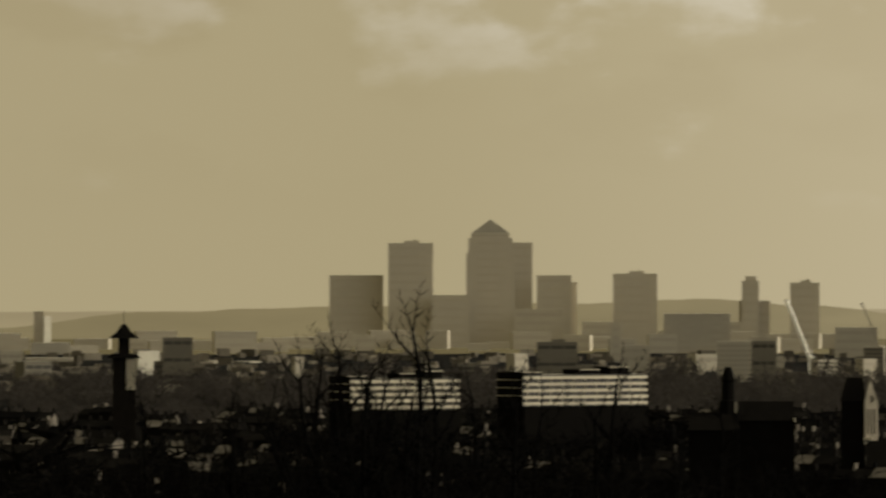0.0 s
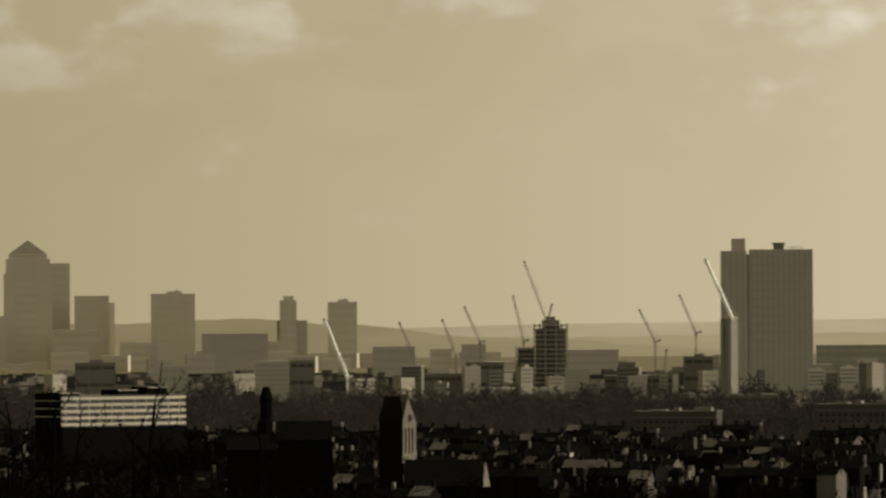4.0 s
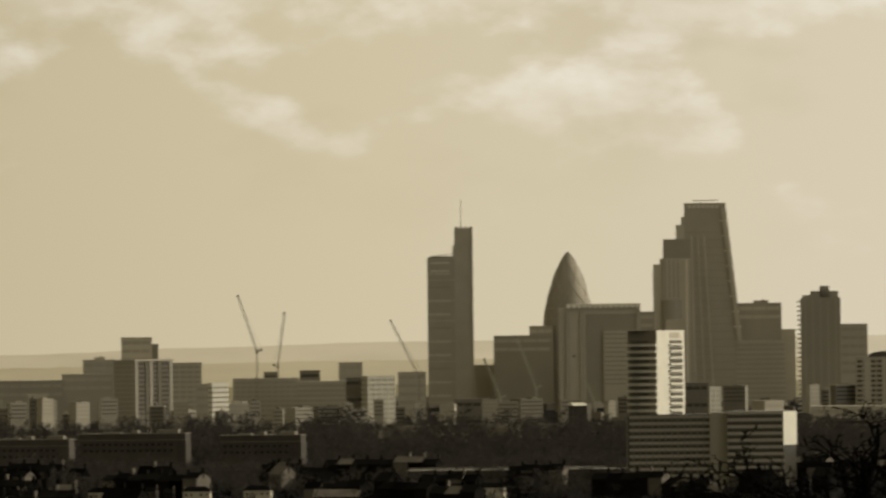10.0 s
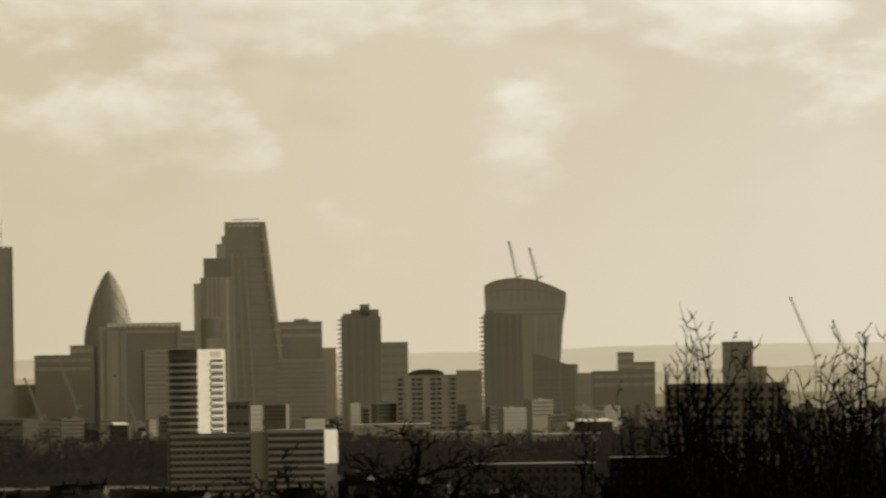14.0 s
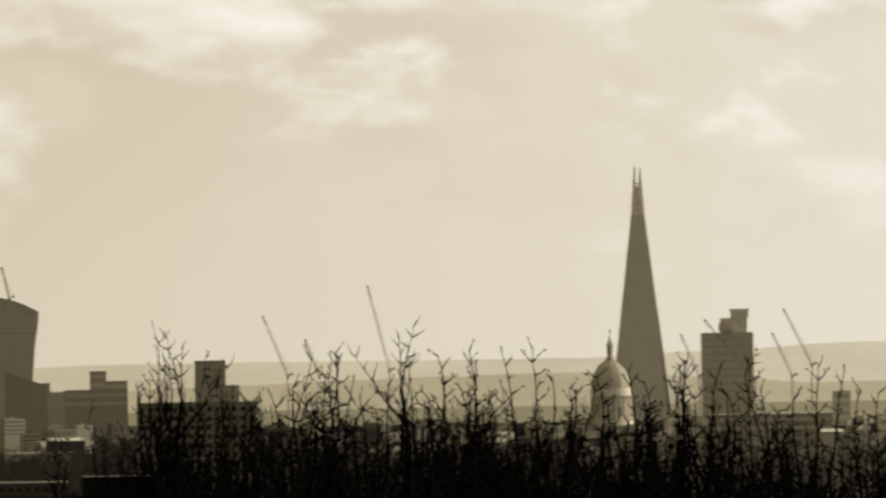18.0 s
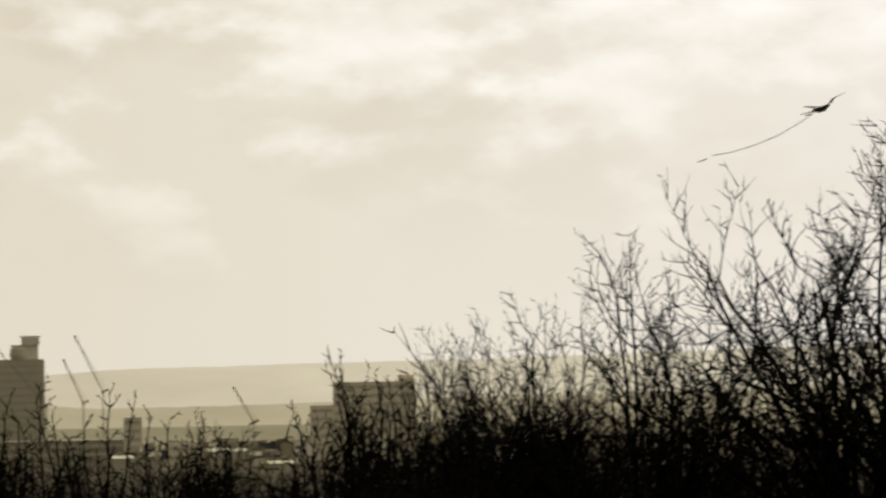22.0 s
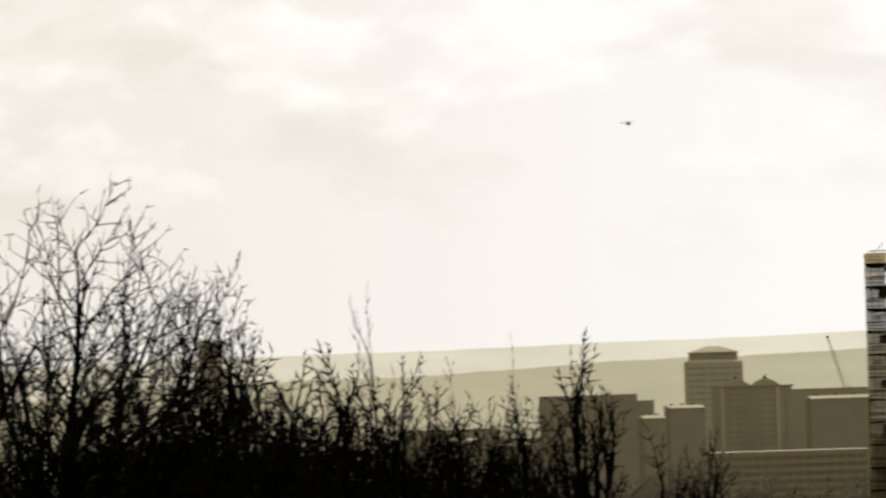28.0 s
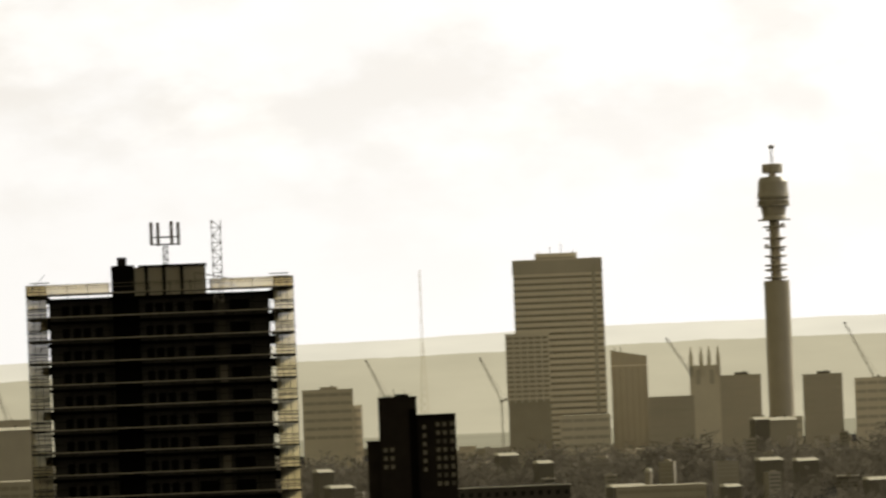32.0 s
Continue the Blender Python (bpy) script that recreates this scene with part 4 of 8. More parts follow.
# ---- the slab with a stepped shaft and a mast ----
def stepped_tower():
    d = 3650
    ob = thing("stepped_tower", 131.571, d, "tall grey glass tower with a stepped top and mast", "skyscraper")
    b, u = ob.location.z, d / 13352
    lo, hi = up(0.612, d) - b, up(0.835, d) - b
    x0, x1, x2 = wide(131.571, 131.398, d), wide(131.571, 131.606, d), wide(131.571, 131.742, d)
    part("glass_slab", boxes((x0, x1, 0, 9, -1, lo)), STRIP, ob)
    part("service_shaft", boxes((x1, x2, 2, 11, -1, hi)), GREY, ob)
    part("shaft_fin", boxes((x2 - 3 * u, x2 + 0.2, 1.6, 2.4, -1, hi + 0.5)), STRIP, ob)
    part("step", boxes((x1 - 3.5 * u, x1, 2, 8, lo, lo + 22 * u)), GREY, ob)
    bm = bmesh.new()
    rod(bm, (x1 + 12 * u, 5, hi), (x1 + 12 * u, 5, up(1.05, d) - b), 0.7 * u)
    part("mast", bm, METAL, ob)
    me = mesh_of(boxes((x0 - 0.08, x1, -0.12, 0.2, 0, 1.3 * u)), "floor_ledge")
    for i in range(7):
        part("floor_ledge", me, PALE, ob, at=(0, 0, lo - 40 * u - i * 36 * u))
    strip = mesh_of(boxes((x0 + 3 * u, x1 - 8 * u, -0.06, 0.2, 0, 4 * u)), "window_strip")
    dash = mesh_of(boxes((-2 * u, 2 * u, -0.1, 0.2, 0, 2.2 * u)), "top_window")
    for i in range(6):
        for j in range(2):
            part("top_window", dash, HAZE_PALE, ob, at=(x0 + (9 + 5.5 * i) * u, 0, lo - (10 + 14 * j) * u))
    for i in range(10):
        part("window_strip", strip, TINTED if i % 3 == 1 else STEEL, ob, at=(0, 0, lo - 30 * u - i * 24 * u))
    col = mesh_of(boxes((0, 2.2 * u, -0.1, 0.2, -1, lo - 4 * u)), "mullion")
    for x in (x0, x0 + 10 * u, x1 - 7 * u):
        part("mullion", col, STRIP, ob, at=(x, 0, 0))
    part("roof_cradle", boxes((x0 + 4 * u, x1 - 4 * u, 2, 3, lo, lo + 3 * u)), DARK, ob)
    bm = bmesh.new()
    rod(bm, (x0 + 8 * u, 3, lo + 3 * u), (x1 - 2 * u, 3, lo + 8 * u), 0.6 * u)
    part("cradle_arm", bm, DARK, ob)
    for k in range(4):
        part("crown_tooth", boxes((x1 + (2 + k * 8) * u, x1 + (7 + k * 8) * u, 2, 4, hi, hi + 3 * u)), GREY, ob)


stepped_tower()


# ---- the rounded, tapering tower ----
def rounded_tower():
    d = 3720
    ob = thing("rounded_tower", 132.467, d, "bullet-shaped dark glass tower with spiralling panes", "skyscraper")
    b, u = ob.location.z, d / 13352
    apex = up(0.648, d) - b
    h = apex
    rows = []
    for k in range(25):
        f = k / 24
        drop = f * 150 * u
        r = 46 * u * (1 - (1 - f) ** 1.75) ** 0.76
        rows.append((max(0.25 * u, r), apex - drop))
    rows = rows[::-1]
    rows = [(rows[0][0] * 0.93, -1), (rows[0][0], rows[0][1] - 40 * u)] + rows
    part("glass_skin", revolve(rows, 36), TINTED, ob)
    for s in range(6):
        bm = bmesh.new()
        pts = []
        for k in range(2, len(rows)):
            r, z = rows[k]
            a = s * math.pi / 3 + k * 0.11
            pts.append(((r + 0.05) * math.cos(a), (r + 0.05) * math.sin(a), z))
        for p, q in zip(pts, pts[1:]):
            rod(bm, p, q, 0.8 * u)
        part("spiral_rib", bm, STRIP if s % 2 else TINTED, ob)
    for s in range(9):
        bm = bmesh.new()
        pts = [((r + 0.04) * math.cos(s * math.pi / 4.5 - k * 0.13), (r + 0.04) * math.sin(s * math.pi / 4.5 - k * 0.13), z) for k, (r, z) in enumerate(rows) if k > 1]
        for p, q in zip(pts, pts[1:]):
            rod(bm, p, q, 0.6 * u)
        part("counter_rib", bm, STRIP if s % 3 == 0 else TINTED, ob)
    for k in range(7, len(rows) - 2, 3):
        r, z = rows[k]
        part("floor_ring", revolve(((r + 0.02, z - 0.8 * u), (r + 0.07, z), (r + 0.02, z + 0.8 * u)), 36), STRIP, ob)


rounded_tower()


# ---- the office block with a comb-like roof ----
def comb_block():
    d = 3600
    ob = thing("comb_roofed_block", 132.70, d, "broad grey office block with a toothed roof edge", "office block")
    b, u = ob.location.z, d / 13352
    x0, x1, top = -72 * u, 73 * u, up(0.25, d) - b
    part("wall", boxes((x0, x1, 0, 12, -1, top - 6 * u)), STEEL, ob)
    part("roof_beam", boxes((x0 + 14 * u, x1, -0.6, 0.6, top - 6 * u, top)), HAZE_PALE, ob)
    tooth = mesh_of(loft(((-2.2 * u, 2.2 * u, -1.4, 0.4, 0), (-1.2 * u, 1.2 * u, -0.4, 0.4, 8 * u))), "roof_tooth")
    for i in range(14):
        part("roof_tooth", tooth, WHITE, ob, at=(x0 + 18 * u + i * 9.4 * u, 0, top - 8 * u))
    # darker panel on the flat front gives the shade of a recess
    part("recess", boxes((x0 + 48 * u, x1 - 8 * u, -0.15, 0.3, -1, top - 18 * u)), TINTED, ob)
    for x in (x0, x0 + 13 * u, x0 + 38 * u, x1 - 7 * u):
        part("buttress", boxes((x, x + 7 * u, -0.9, 0.4, -1, top - 12 * u)), GREY, ob)
    front = part("lower_front", boxes((x1 - 66 * u, x1 + 2 * u, -1.4, 0.2, -1, top - 48 * u)), STEEL, ob)
    line = mesh_of(boxes((x1 - 64 * u, x1, -1.5, -1.2, 0, 2.2 * u)), "window_strip")
    for i in range(12):
        part("window_strip", line, TINTED, front, at=(0, 0, top - 55 * u - i * 8 * u))
    mull = mesh_of(boxes((-0.5 * u, 0.5 * u, -1.55, -1.2, -1, top - 50 * u)), "mullion")
    for i in range(9):
        part("mullion", mull, STEEL, front, at=(x1 - 62 * u + 7.6 * i * u, 0, 0))


comb_block()


# ---- the two tall towers of the banking quarter ----
def bank_tower():
    d = 3690
    ob = thing("bank_tower", 133.26, d, "tall dark ribbed bank tower with stepped crown", "skyscraper")
    b, u = ob.location.z, d / 13352
    c = 133.26
    xa, xb, xc = wide(c, 133.112, d), wide(c, 133.19, d), wide(c, 133.414, d)
    lo, hi = up(0.543, d) - b, up(0.733, d) - b
    part("wing", boxes((xa, xb + 2 * u, 1, 9, -1, lo)), STEEL, ob)
    part("wing_step", boxes((xb - 6 * u, xb + 2 * u, 1, 9, lo, lo + 10 * u)), STEEL, ob)
    part("shaft", boxes((xb, xc, 0, 12, -1, hi - 34 * u)), STEEL, ob)
    part("crown", boxes((xb, xc - 3 * u, 0.5, 11, hi - 34 * u, hi)), TINTED, ob, "dark louvred crown")
    rib = mesh_of(boxes((-1.4 * u, 1.4 * u, -0.25, 0.3, -1, hi - 36 * u)), "rib")
    for i in range(7):
        part("rib", rib, HAZE_PALE if i == 5 else PALE if i == 4 else STRIP, ob, at=(xb + 3 * u + (xc - xb - 6 * u) * i / 6, 0, 0))
    part("bowed_front", revolve(((20 * u, -1), (20 * u, up(0.27, d) - b), (14 * u, up(0.29, d) - b)), 20), TINTED, ob, at=(xa + 32 * u, 3, 0))


def wedge_tower():
    d = 3745
    c = 133.51
    ob = thing("wedge_tower", c, d, "very tall wedge-shaped glass tower with sloping side", "skyscraper")
    b, u = ob.location.z, d / 13352
    xl, xr, xb = wide(c, 133.353, d), wide(c, 133.665, d), wide(c, 133.80, d)
    hi, el = up(1.006, d) - b, up(0.842, d) - b
    base_r = wide(c, 133.84, d)
    part("glass_wedge", loft(((xl, base_r, 0, 14, -1), (xl, xr, 3, 9, hi))), STRIP, ob)
    part("service_core", boxes((wide(c, 133.289, d), xl, 2, 10, -1, el)), STEEL, ob)
    part("core_step", boxes((wide(c, 133.33, d), xl, 2, 9, el, el + 14 * u)), GREY, ob)
    part("crown_band", boxes((xl + 4 * u, xr - 5 * u, 2.6, 3.2, hi - 6 * u, hi - 3 * u)), PALE, ob)
    bm = bmesh.new()
    rod(bm, (xl + 14 * u, 5, hi + 4 * u), (xr - 12 * u, 5, hi + 5 * u), 0.9 * u)
    rod(bm, (xl + 30 * u, 5, hi), (xl + 30 * u, 5, hi + 5 * u), 0.8 * u)
    part("roof_cradle", bm, DARK, ob)
    n = 26
    brace = mesh_of(boxes((-12 * u, 1.2 * u, -0.4, 6, 0, 2.2 * u)), "edge_brace")
    for i in range(n):
        f = i / n
        part("edge_brace", brace, STRIP if i % 2 else HAZE_PALE, ob, at=(base_r + (xr - base_r) * f, 3 * f, (hi - 6 * u) * f))
    bm = bmesh.new()
    rod(bm, (base_r - 4 * u, -0.3, 0), (xr - 5 * u, 2.7, hi - 8 * u), 4.5 * u)
    part("sloping_edge", bm, PALE, ob)
    for k in (0.16, 0.3, 0.44):
        bm = bmesh.new()
        x_top, x_low = xl + (xr - xl) * k, xl + (base_r - xl) * k
        f = 1 - 58 * u / hi
        rod(bm, (x_low, -0.1, 0), (x_low + (x_top - x_low) * f, 3 * f - 0.1, hi * f), 2.0 * u)
        part("facade_line", bm, PALE if k == 0.3 else STEEL, ob)
    tooth = mesh_of(boxes((-2.5 * u, 2.5 * u, 2.5, 3.2, hi - 9 * u, hi - 5 * u)), "crown_window")
    for k in range(7):
        part("crown_window", tooth, HAZE_PALE, ob, at=(xl + (10 + 8 * k) * u, 0, 0))
    for k in range(22):
        f = 0.05 + 0.84 * k / 22
        part("floor_line", boxes((xl + 2 * u, base_r + (xr - base_r) * f - 12 * u, 3 * f - 0.12, 3 * f + 0.1, hi * f, hi * f + 1.2 * u)), TINTED, ob)


bank_tower()
wedge_tower()


# ---- residential towers with saw-toothed balconies ----
def sawtooth_tower(c, d, a0, a1, top_el, steps):
    ob = thing("sawtooth_tower", c, d, "dark concrete residential tower edged with saw-tooth balconies", "tower block", "saw-tooth towers")
    b, u = ob.location.z, d / 13352
    x0, x1 = wide(c, a0, d) + 10 * u, wide(c, a1, d)
    top = up(top_el, d) - b
    part("wall", boxes((x0, x1, 0, 10, -1, top)), TINTED, ob)
    for f0, f1, rise in steps:
        part("roof_step", boxes((x0 + (x1 - x0) * f0, x0 + (x1 - x0) * f1, 1, 8, top, top + rise * u)), TINTED, ob)
    slab = mesh_of(loft(((-7 * u, 0, -0.8, 4, 0), (-5 * u, 0, -0.6, 4, 3.2 * u))), "balcony")
    for i in range(int((top + 1) / (8.2 * u))):
        part("balcony", slab, PALE, ob, at=(x0, 0, top - 8 * u - i * 8.2 * u))
    rib = mesh_of(boxes((-1.5 * u, 1.5 * u, -0.25, 0.2, -1, top - 3 * u)), "rib")
    for i in range(5):
        part("rib", rib, STRIP, ob, at=(x0 + (x1 - x0) * (i + 0.6) / 5.2, 0, 0))


sawtooth_tower(134.36, 3300, 134.185, 134.53, 0.275, ((0.05, 0.25, 5), (0.25, 0.95, 12), (0.48, 0.72, 21)))
sawtooth_tower(135.45, 3300, 135.265, 135.60, 0.275, ((0.04, 0.3, 6), (0.3, 0.55, 3)))


# ---- the flared tower with a curved roof ----
def flared_tower():
    d, c = 3700, 135.63
    ob = thing("flared_tower", c, d, "top-heavy flared office tower with curved roof, unfinished", "skyscraper")
    b, u = ob.location.z, d / 13352
    bm = bmesh.new()
    lo, neck = -1.0, up(-0.45, d) - b
    # outline bulges towards the top; the roof arches down to the sunny side
    outline = ((-66, 56, lo), (-66, 56, neck), (-67, 60, up(-0.1, d) - b), (-70, 66, up(0.2, d) - b), (-72, 72, up(0.36, d) - b))
    rows = [(x0 * u, x1 * u, 0, 14, z) for x0, x1, z in outline]
    part("glass_body", loft(rows), STEEL, ob)
    z0 = rows[-1][4]
    n = 12
    verts = []
    for i in range(n + 1):
        f = i / n
        x = (-72 + 144 * f) * u
        arch = np.interp(f, (0, 0.12, 0.3, 0.5, 0.65, 0.82, 1.0), (30, 39, 43, 42, 38, 29, 16)) * u
        verts.append((x, z0 + max(2 * u, arch)))
    for (xa, za), (xb, zb) in zip(verts, verts[1:]):
        q = [bm.verts.new(p) for p in ((xa, 0, z0), (xb, 0, z0), (xb, 14, z0), (xa, 14, z0), (xa, 0, za), (xb, 0, zb), (xb, 14, zb), (xa, 14, za))]
        for f in ((3, 2, 1, 0), (4, 5, 6, 7), (0, 1, 5, 4), (1, 2, 6, 5), (2, 3, 7, 6), (3, 0, 4, 7)):
            bm.faces.new([q[i] for i in f])
    part("curved_roof", bm, STEEL, ob)
    ledge = mesh_of(boxes((-70 * u, 70 * u, -0.15, 0.3, 0, 2 * u)), "floor_ledge")
    for k, tone in ((0, PALE), (-14, STRIP), (-22, STRIP)):
        part("floor_ledge", ledge, tone, ob, at=(0, 0, z0 + k * u))
    bm = bmesh.new()
    for (xa, za), (xb, zb) in zip(verts, verts[1:]):
        rod(bm, (xa, -0.1, za), (xb, -0.1, zb), 1.2 * u)
        rod(bm, (xa, -0.12, z0 + 2 * u), (xa, -0.12, za), 0.7 * u)
        rod(bm, (xa, -0.12, za - 0.45 * (za - z0)), (xb, -0.12, zb - 0.45 * (zb - z0)), 0.8 * u)
    part("roof_steelwork", bm, STRIP, ob)
    for k in range(-60, 64, 6):
        foot, head = k * 0.86 * u, k * u
        part("facade_fin", loft(((foot - 0.5 * u, foot + 0.5 * u, -0.2, 0.2, neck), (head - 0.5 * u, head + 0.5 * u, -0.2, 0.2, z0 - 24 * u))), STRIP if k % 18 else STEEL, ob)
    # the lower glazed offices with a slanted roof at its foot
    low = thing("slant_roofed_offices", 135.80, 3480, "glass offices with a slanted roof below the flared tower", "office block")
    v, lb = 3480 / 13352, low.location.z
    bm = bmesh.new()
    prism(bm, -30 * v, 46 * v, 0, 9, -1, up(-0.02, 3480) - lb)
    for q in bm.verts:
        if q.co.z > 0 and q.co.x > 0:
            q.co.z -= 26 * v
    part("wall", bm, TINTED, low)
    line = mesh_of(boxes((-30 * v, 44 * v, -0.1, 0.2, 0, 1.2 * v)), "floor_line")
    for i in range(11):
        part("floor_line", line, STRIP, low, at=(0, 0, up(-0.02, 3480) - lb - (36 + 9 * i) * v))
    for i in range(8):
        part("mullion", boxes((-30 * v + 10 * v * i, -29 * v + 10 * v * i, -0.12, 0.2, -1, up(-0.02, 3480) - lb - (4 + 3.2 * i) * v)), PALE if i in (0, 5) else STRIP, low)


flared_tower()


# ---- the glass spire ----
def spire_tower():
    d, c = 3850, 140.500
    ob = thing("glass_spire", c, d, "very tall tapering glass spire with splintered top", "skyscraper")
    b, u = ob.location.z, d / 13352
    apex, cut = up(1.465, d) - b, up(1.09, d) - b
    slope = 0.206 / 1.728
    half = lambda z: d * math.tan(radians((1.50 - math.degrees(math.atan((z + b - EYE) / d))) * slope)) + 0.6 * u
    hb, hc = half(-1), half(cut)
    part("glass_shaft", loft(((-hb, hb, 0, 2 * hb, -1), (-hc, hc, hb - hc, hb + hc, cut))), SHARD, ob)
    for sx, top in ((-1, apex), (1, apex - 3 * u)):
        part("shard", loft(((sx * hc if sx < 0 else 1.5 * u, -1.5 * u if sx < 0 else hc, hb - hc, hb - hc + 0.6, cut),
                            (-5.5 * u if sx < 0 else 3.5 * u, -3.5 * u if sx < 0 else 6 * u, hb - 1, hb - 0.6, top))), HAZE_PALE, ob)
    part("inner_core", loft(((-3 * u, 3 * u, hb - 0.5, hb + 0.5, cut), (-2 * u, 2 * u, hb - 0.4, hb + 0.4, apex - 34 * u))), SHARD, ob)
    for z in (8, 20, 32, 44, 56):
        hz = half(cut + z * u)
        part("top_deck", boxes((-hz + 2 * u, hz - 2 * u, hb - 0.7, hb + 0.7, cut + z * u, cut + z * u + 1.5 * u)), DARK, ob)
    for f in (-0.62, 0.55):
        bm = bmesh.new()
        rod(bm, (hb * f, -0.05, 0), (hc * f, hb - hc - 0.05, cut), 0.9 * u)
        part("facade_fold", bm, SHARD, ob)
    zm = cut * 0.55
    hm = half(zm)
    # the facet's shade is put in as a darker strip
    part("return_face", loft(((hb * 0.84, hb * 1.004, -0.1, 2, -1), (hm * 0.95, hm * 1.004, hb - hm - 0.1, hb, zm))), STRIP, ob, "shaded return of the glass skin")
    for i in range(20):
        z = cut - (18 + 17 * i) * u
        if z < 4:
            break
        hz = half(z)
        part("floor_line", boxes((-hz * 0.96, hz * 0.96, hb - hz - 0.07, hb - hz + 0.2, z, z + 1.6 * u)), SHARD, ob)


spire_tower()


# ---- the domed cathedral ----
def cathedral():
    d, c = 3560, 140.272
    ob = thing("cathedral", c, d, "grey stone cathedral with a lead dome and lantern", "cathedral")
    b, u = ob.location.z, d / 13352
    zt, zd = up(0.225, d) - b, up(-0.01, d) - b
    zs = zd - 52 * u
    dome = [(34 * u * math.cos(math.radians(a)), zs + (zd - zs) * math.sin(math.radians(a))) for a in range(0, 80, 8)] + [(6.5 * u, zd)]
    part("dome", revolve(dome, 28), MIDGREY, ob, "ribbed lead dome")
    for k in range(12):
        a = math.pi * k / 6
        bm = bmesh.new()
        for (r, z), (r2, z2) in zip(dome, dome[1:]):
            rod(bm, (r * math.cos(a), r * math.sin(a), z), (r2 * math.cos(a), r2 * math.sin(a), z2), 0.9 * u)
        part("dome_rib", bm, MIDGREY, ob)
    part("lantern", revolve(((8 * u, zd - 2 * u), (8 * u, zd + 4 * u), (5.5 * u, zd + 5 * u), (5.5 * u, zd + 24 * u), (7 * u, zd + 25 * u), (4 * u, zd + 32 * u), (1.4 * u, zd + 40 * u)), 12), MIDGREY, ob)
    bm = bmesh.new()
    rod(bm, (0, 0, zd + 38 * u), (0, 0, zt), 0.9 * u)
    rod(bm, (-3 * u, 0, zt - 4 * u), (3 * u, 0, zt - 4 * u), 0.8 * u)
    part("cross", bm, DARK, ob)
    part("upper_drum", revolve(((36 * u, zs - 12 * u), (36 * u, zs + 1 * u), (33 * u, zs + 2 * u)), 28), HAZE_PALE, ob)
    part("drum", revolve(((30 * u, zs - 60 * u), (30 * u, zs - 12 * u)), 28), MIDGREY, ob)
    col = mesh_of(revolve(((1.5 * u, zs - 56 * u), (1.3 * u, zs - 14 * u)), 6), "column")
    for k in range(24):
        a = 2 * math.pi * k / 24
        part("column", col, HAZE_PALE, ob, at=(35 * u * math.cos(a), 35 * u * math.sin(a), 0))
    part("gallery", revolve(((39 * u, zs - 64 * u), (39 * u, zs - 56 * u)), 28), HAZE_PALE, ob)
    part("nave", boxes((-90 * u, 60 * u, -8, 10, -1, zs - 62 * u)), MIDGREY, ob)


cathedral()


# ---- the hospital tower ----
def hospital_tower():
    d, c = 3870, 141.16
    ob = thing("hospital_tower", c, d, "grey concrete hospital tower with stepped, capped roof", "tower block")
    b, u = ob.location.z, d / 13352
    x0, x1 = wide(c, 140.965, d), wide(c, 141.357, d)
    t0, t1, t2 = up(0.185, d) - b, up(0.295, d) - b, up(0.362, d) - b
    part("wall", boxes((x0, x1, 0, 10, -1, t0)), MIDGREY, ob)
    part("upper_step", boxes((wide(c, 141.11, d), wide(c, 141.315, d), 2, 9, t0, t1)), HAZE_PALE, ob)
    part("lecture_box", boxes((wide(c, 141.19, d), wide(c, 141.325, d), 1, 8, t1, t2 - 3 * u)), HAZE_PALE, ob)
    part("cap", boxes((wide(c, 141.18, d), wide(c, 141.335, d), 0.5, 8, t2 - 2.5 * u, t2)), MIDGREY, ob)
    part("lecture_theatre", revolve(((15 * u, t0), (17 * u, t0 + 8 * u), (15 * u, t0 + 18 * u), (8 * u, t0 + 24 * u)), 16), MIDGREY, ob, at=(wide(c, 141.17, d), 3, 0))
    led = mesh_of(boxes((-2 * u, 1.2 * u, -0.5, 4, 0, 2.4 * u)), "balcony")
    for i in range(14):
        part("balcony", led, HAZE_PALE, ob, at=(x0, 0, t0 - 7 * u - i * 9 * u))
        part("balcony", led, HAZE_PALE, ob, at=(x1 + u, 0, t0 - 7 * u - i * 9 * u))
    strip = mesh_of(boxes((x0 + 5 * u, x1 - 5 * u, -0.06, 0.1, 0, 4 * u)), "window_strip")
    for i in range(10):
        part("window_strip", strip, GREY, ob, at=(0, 0, t0 - 14 * u - i * 13 * u))


hospital_tower()


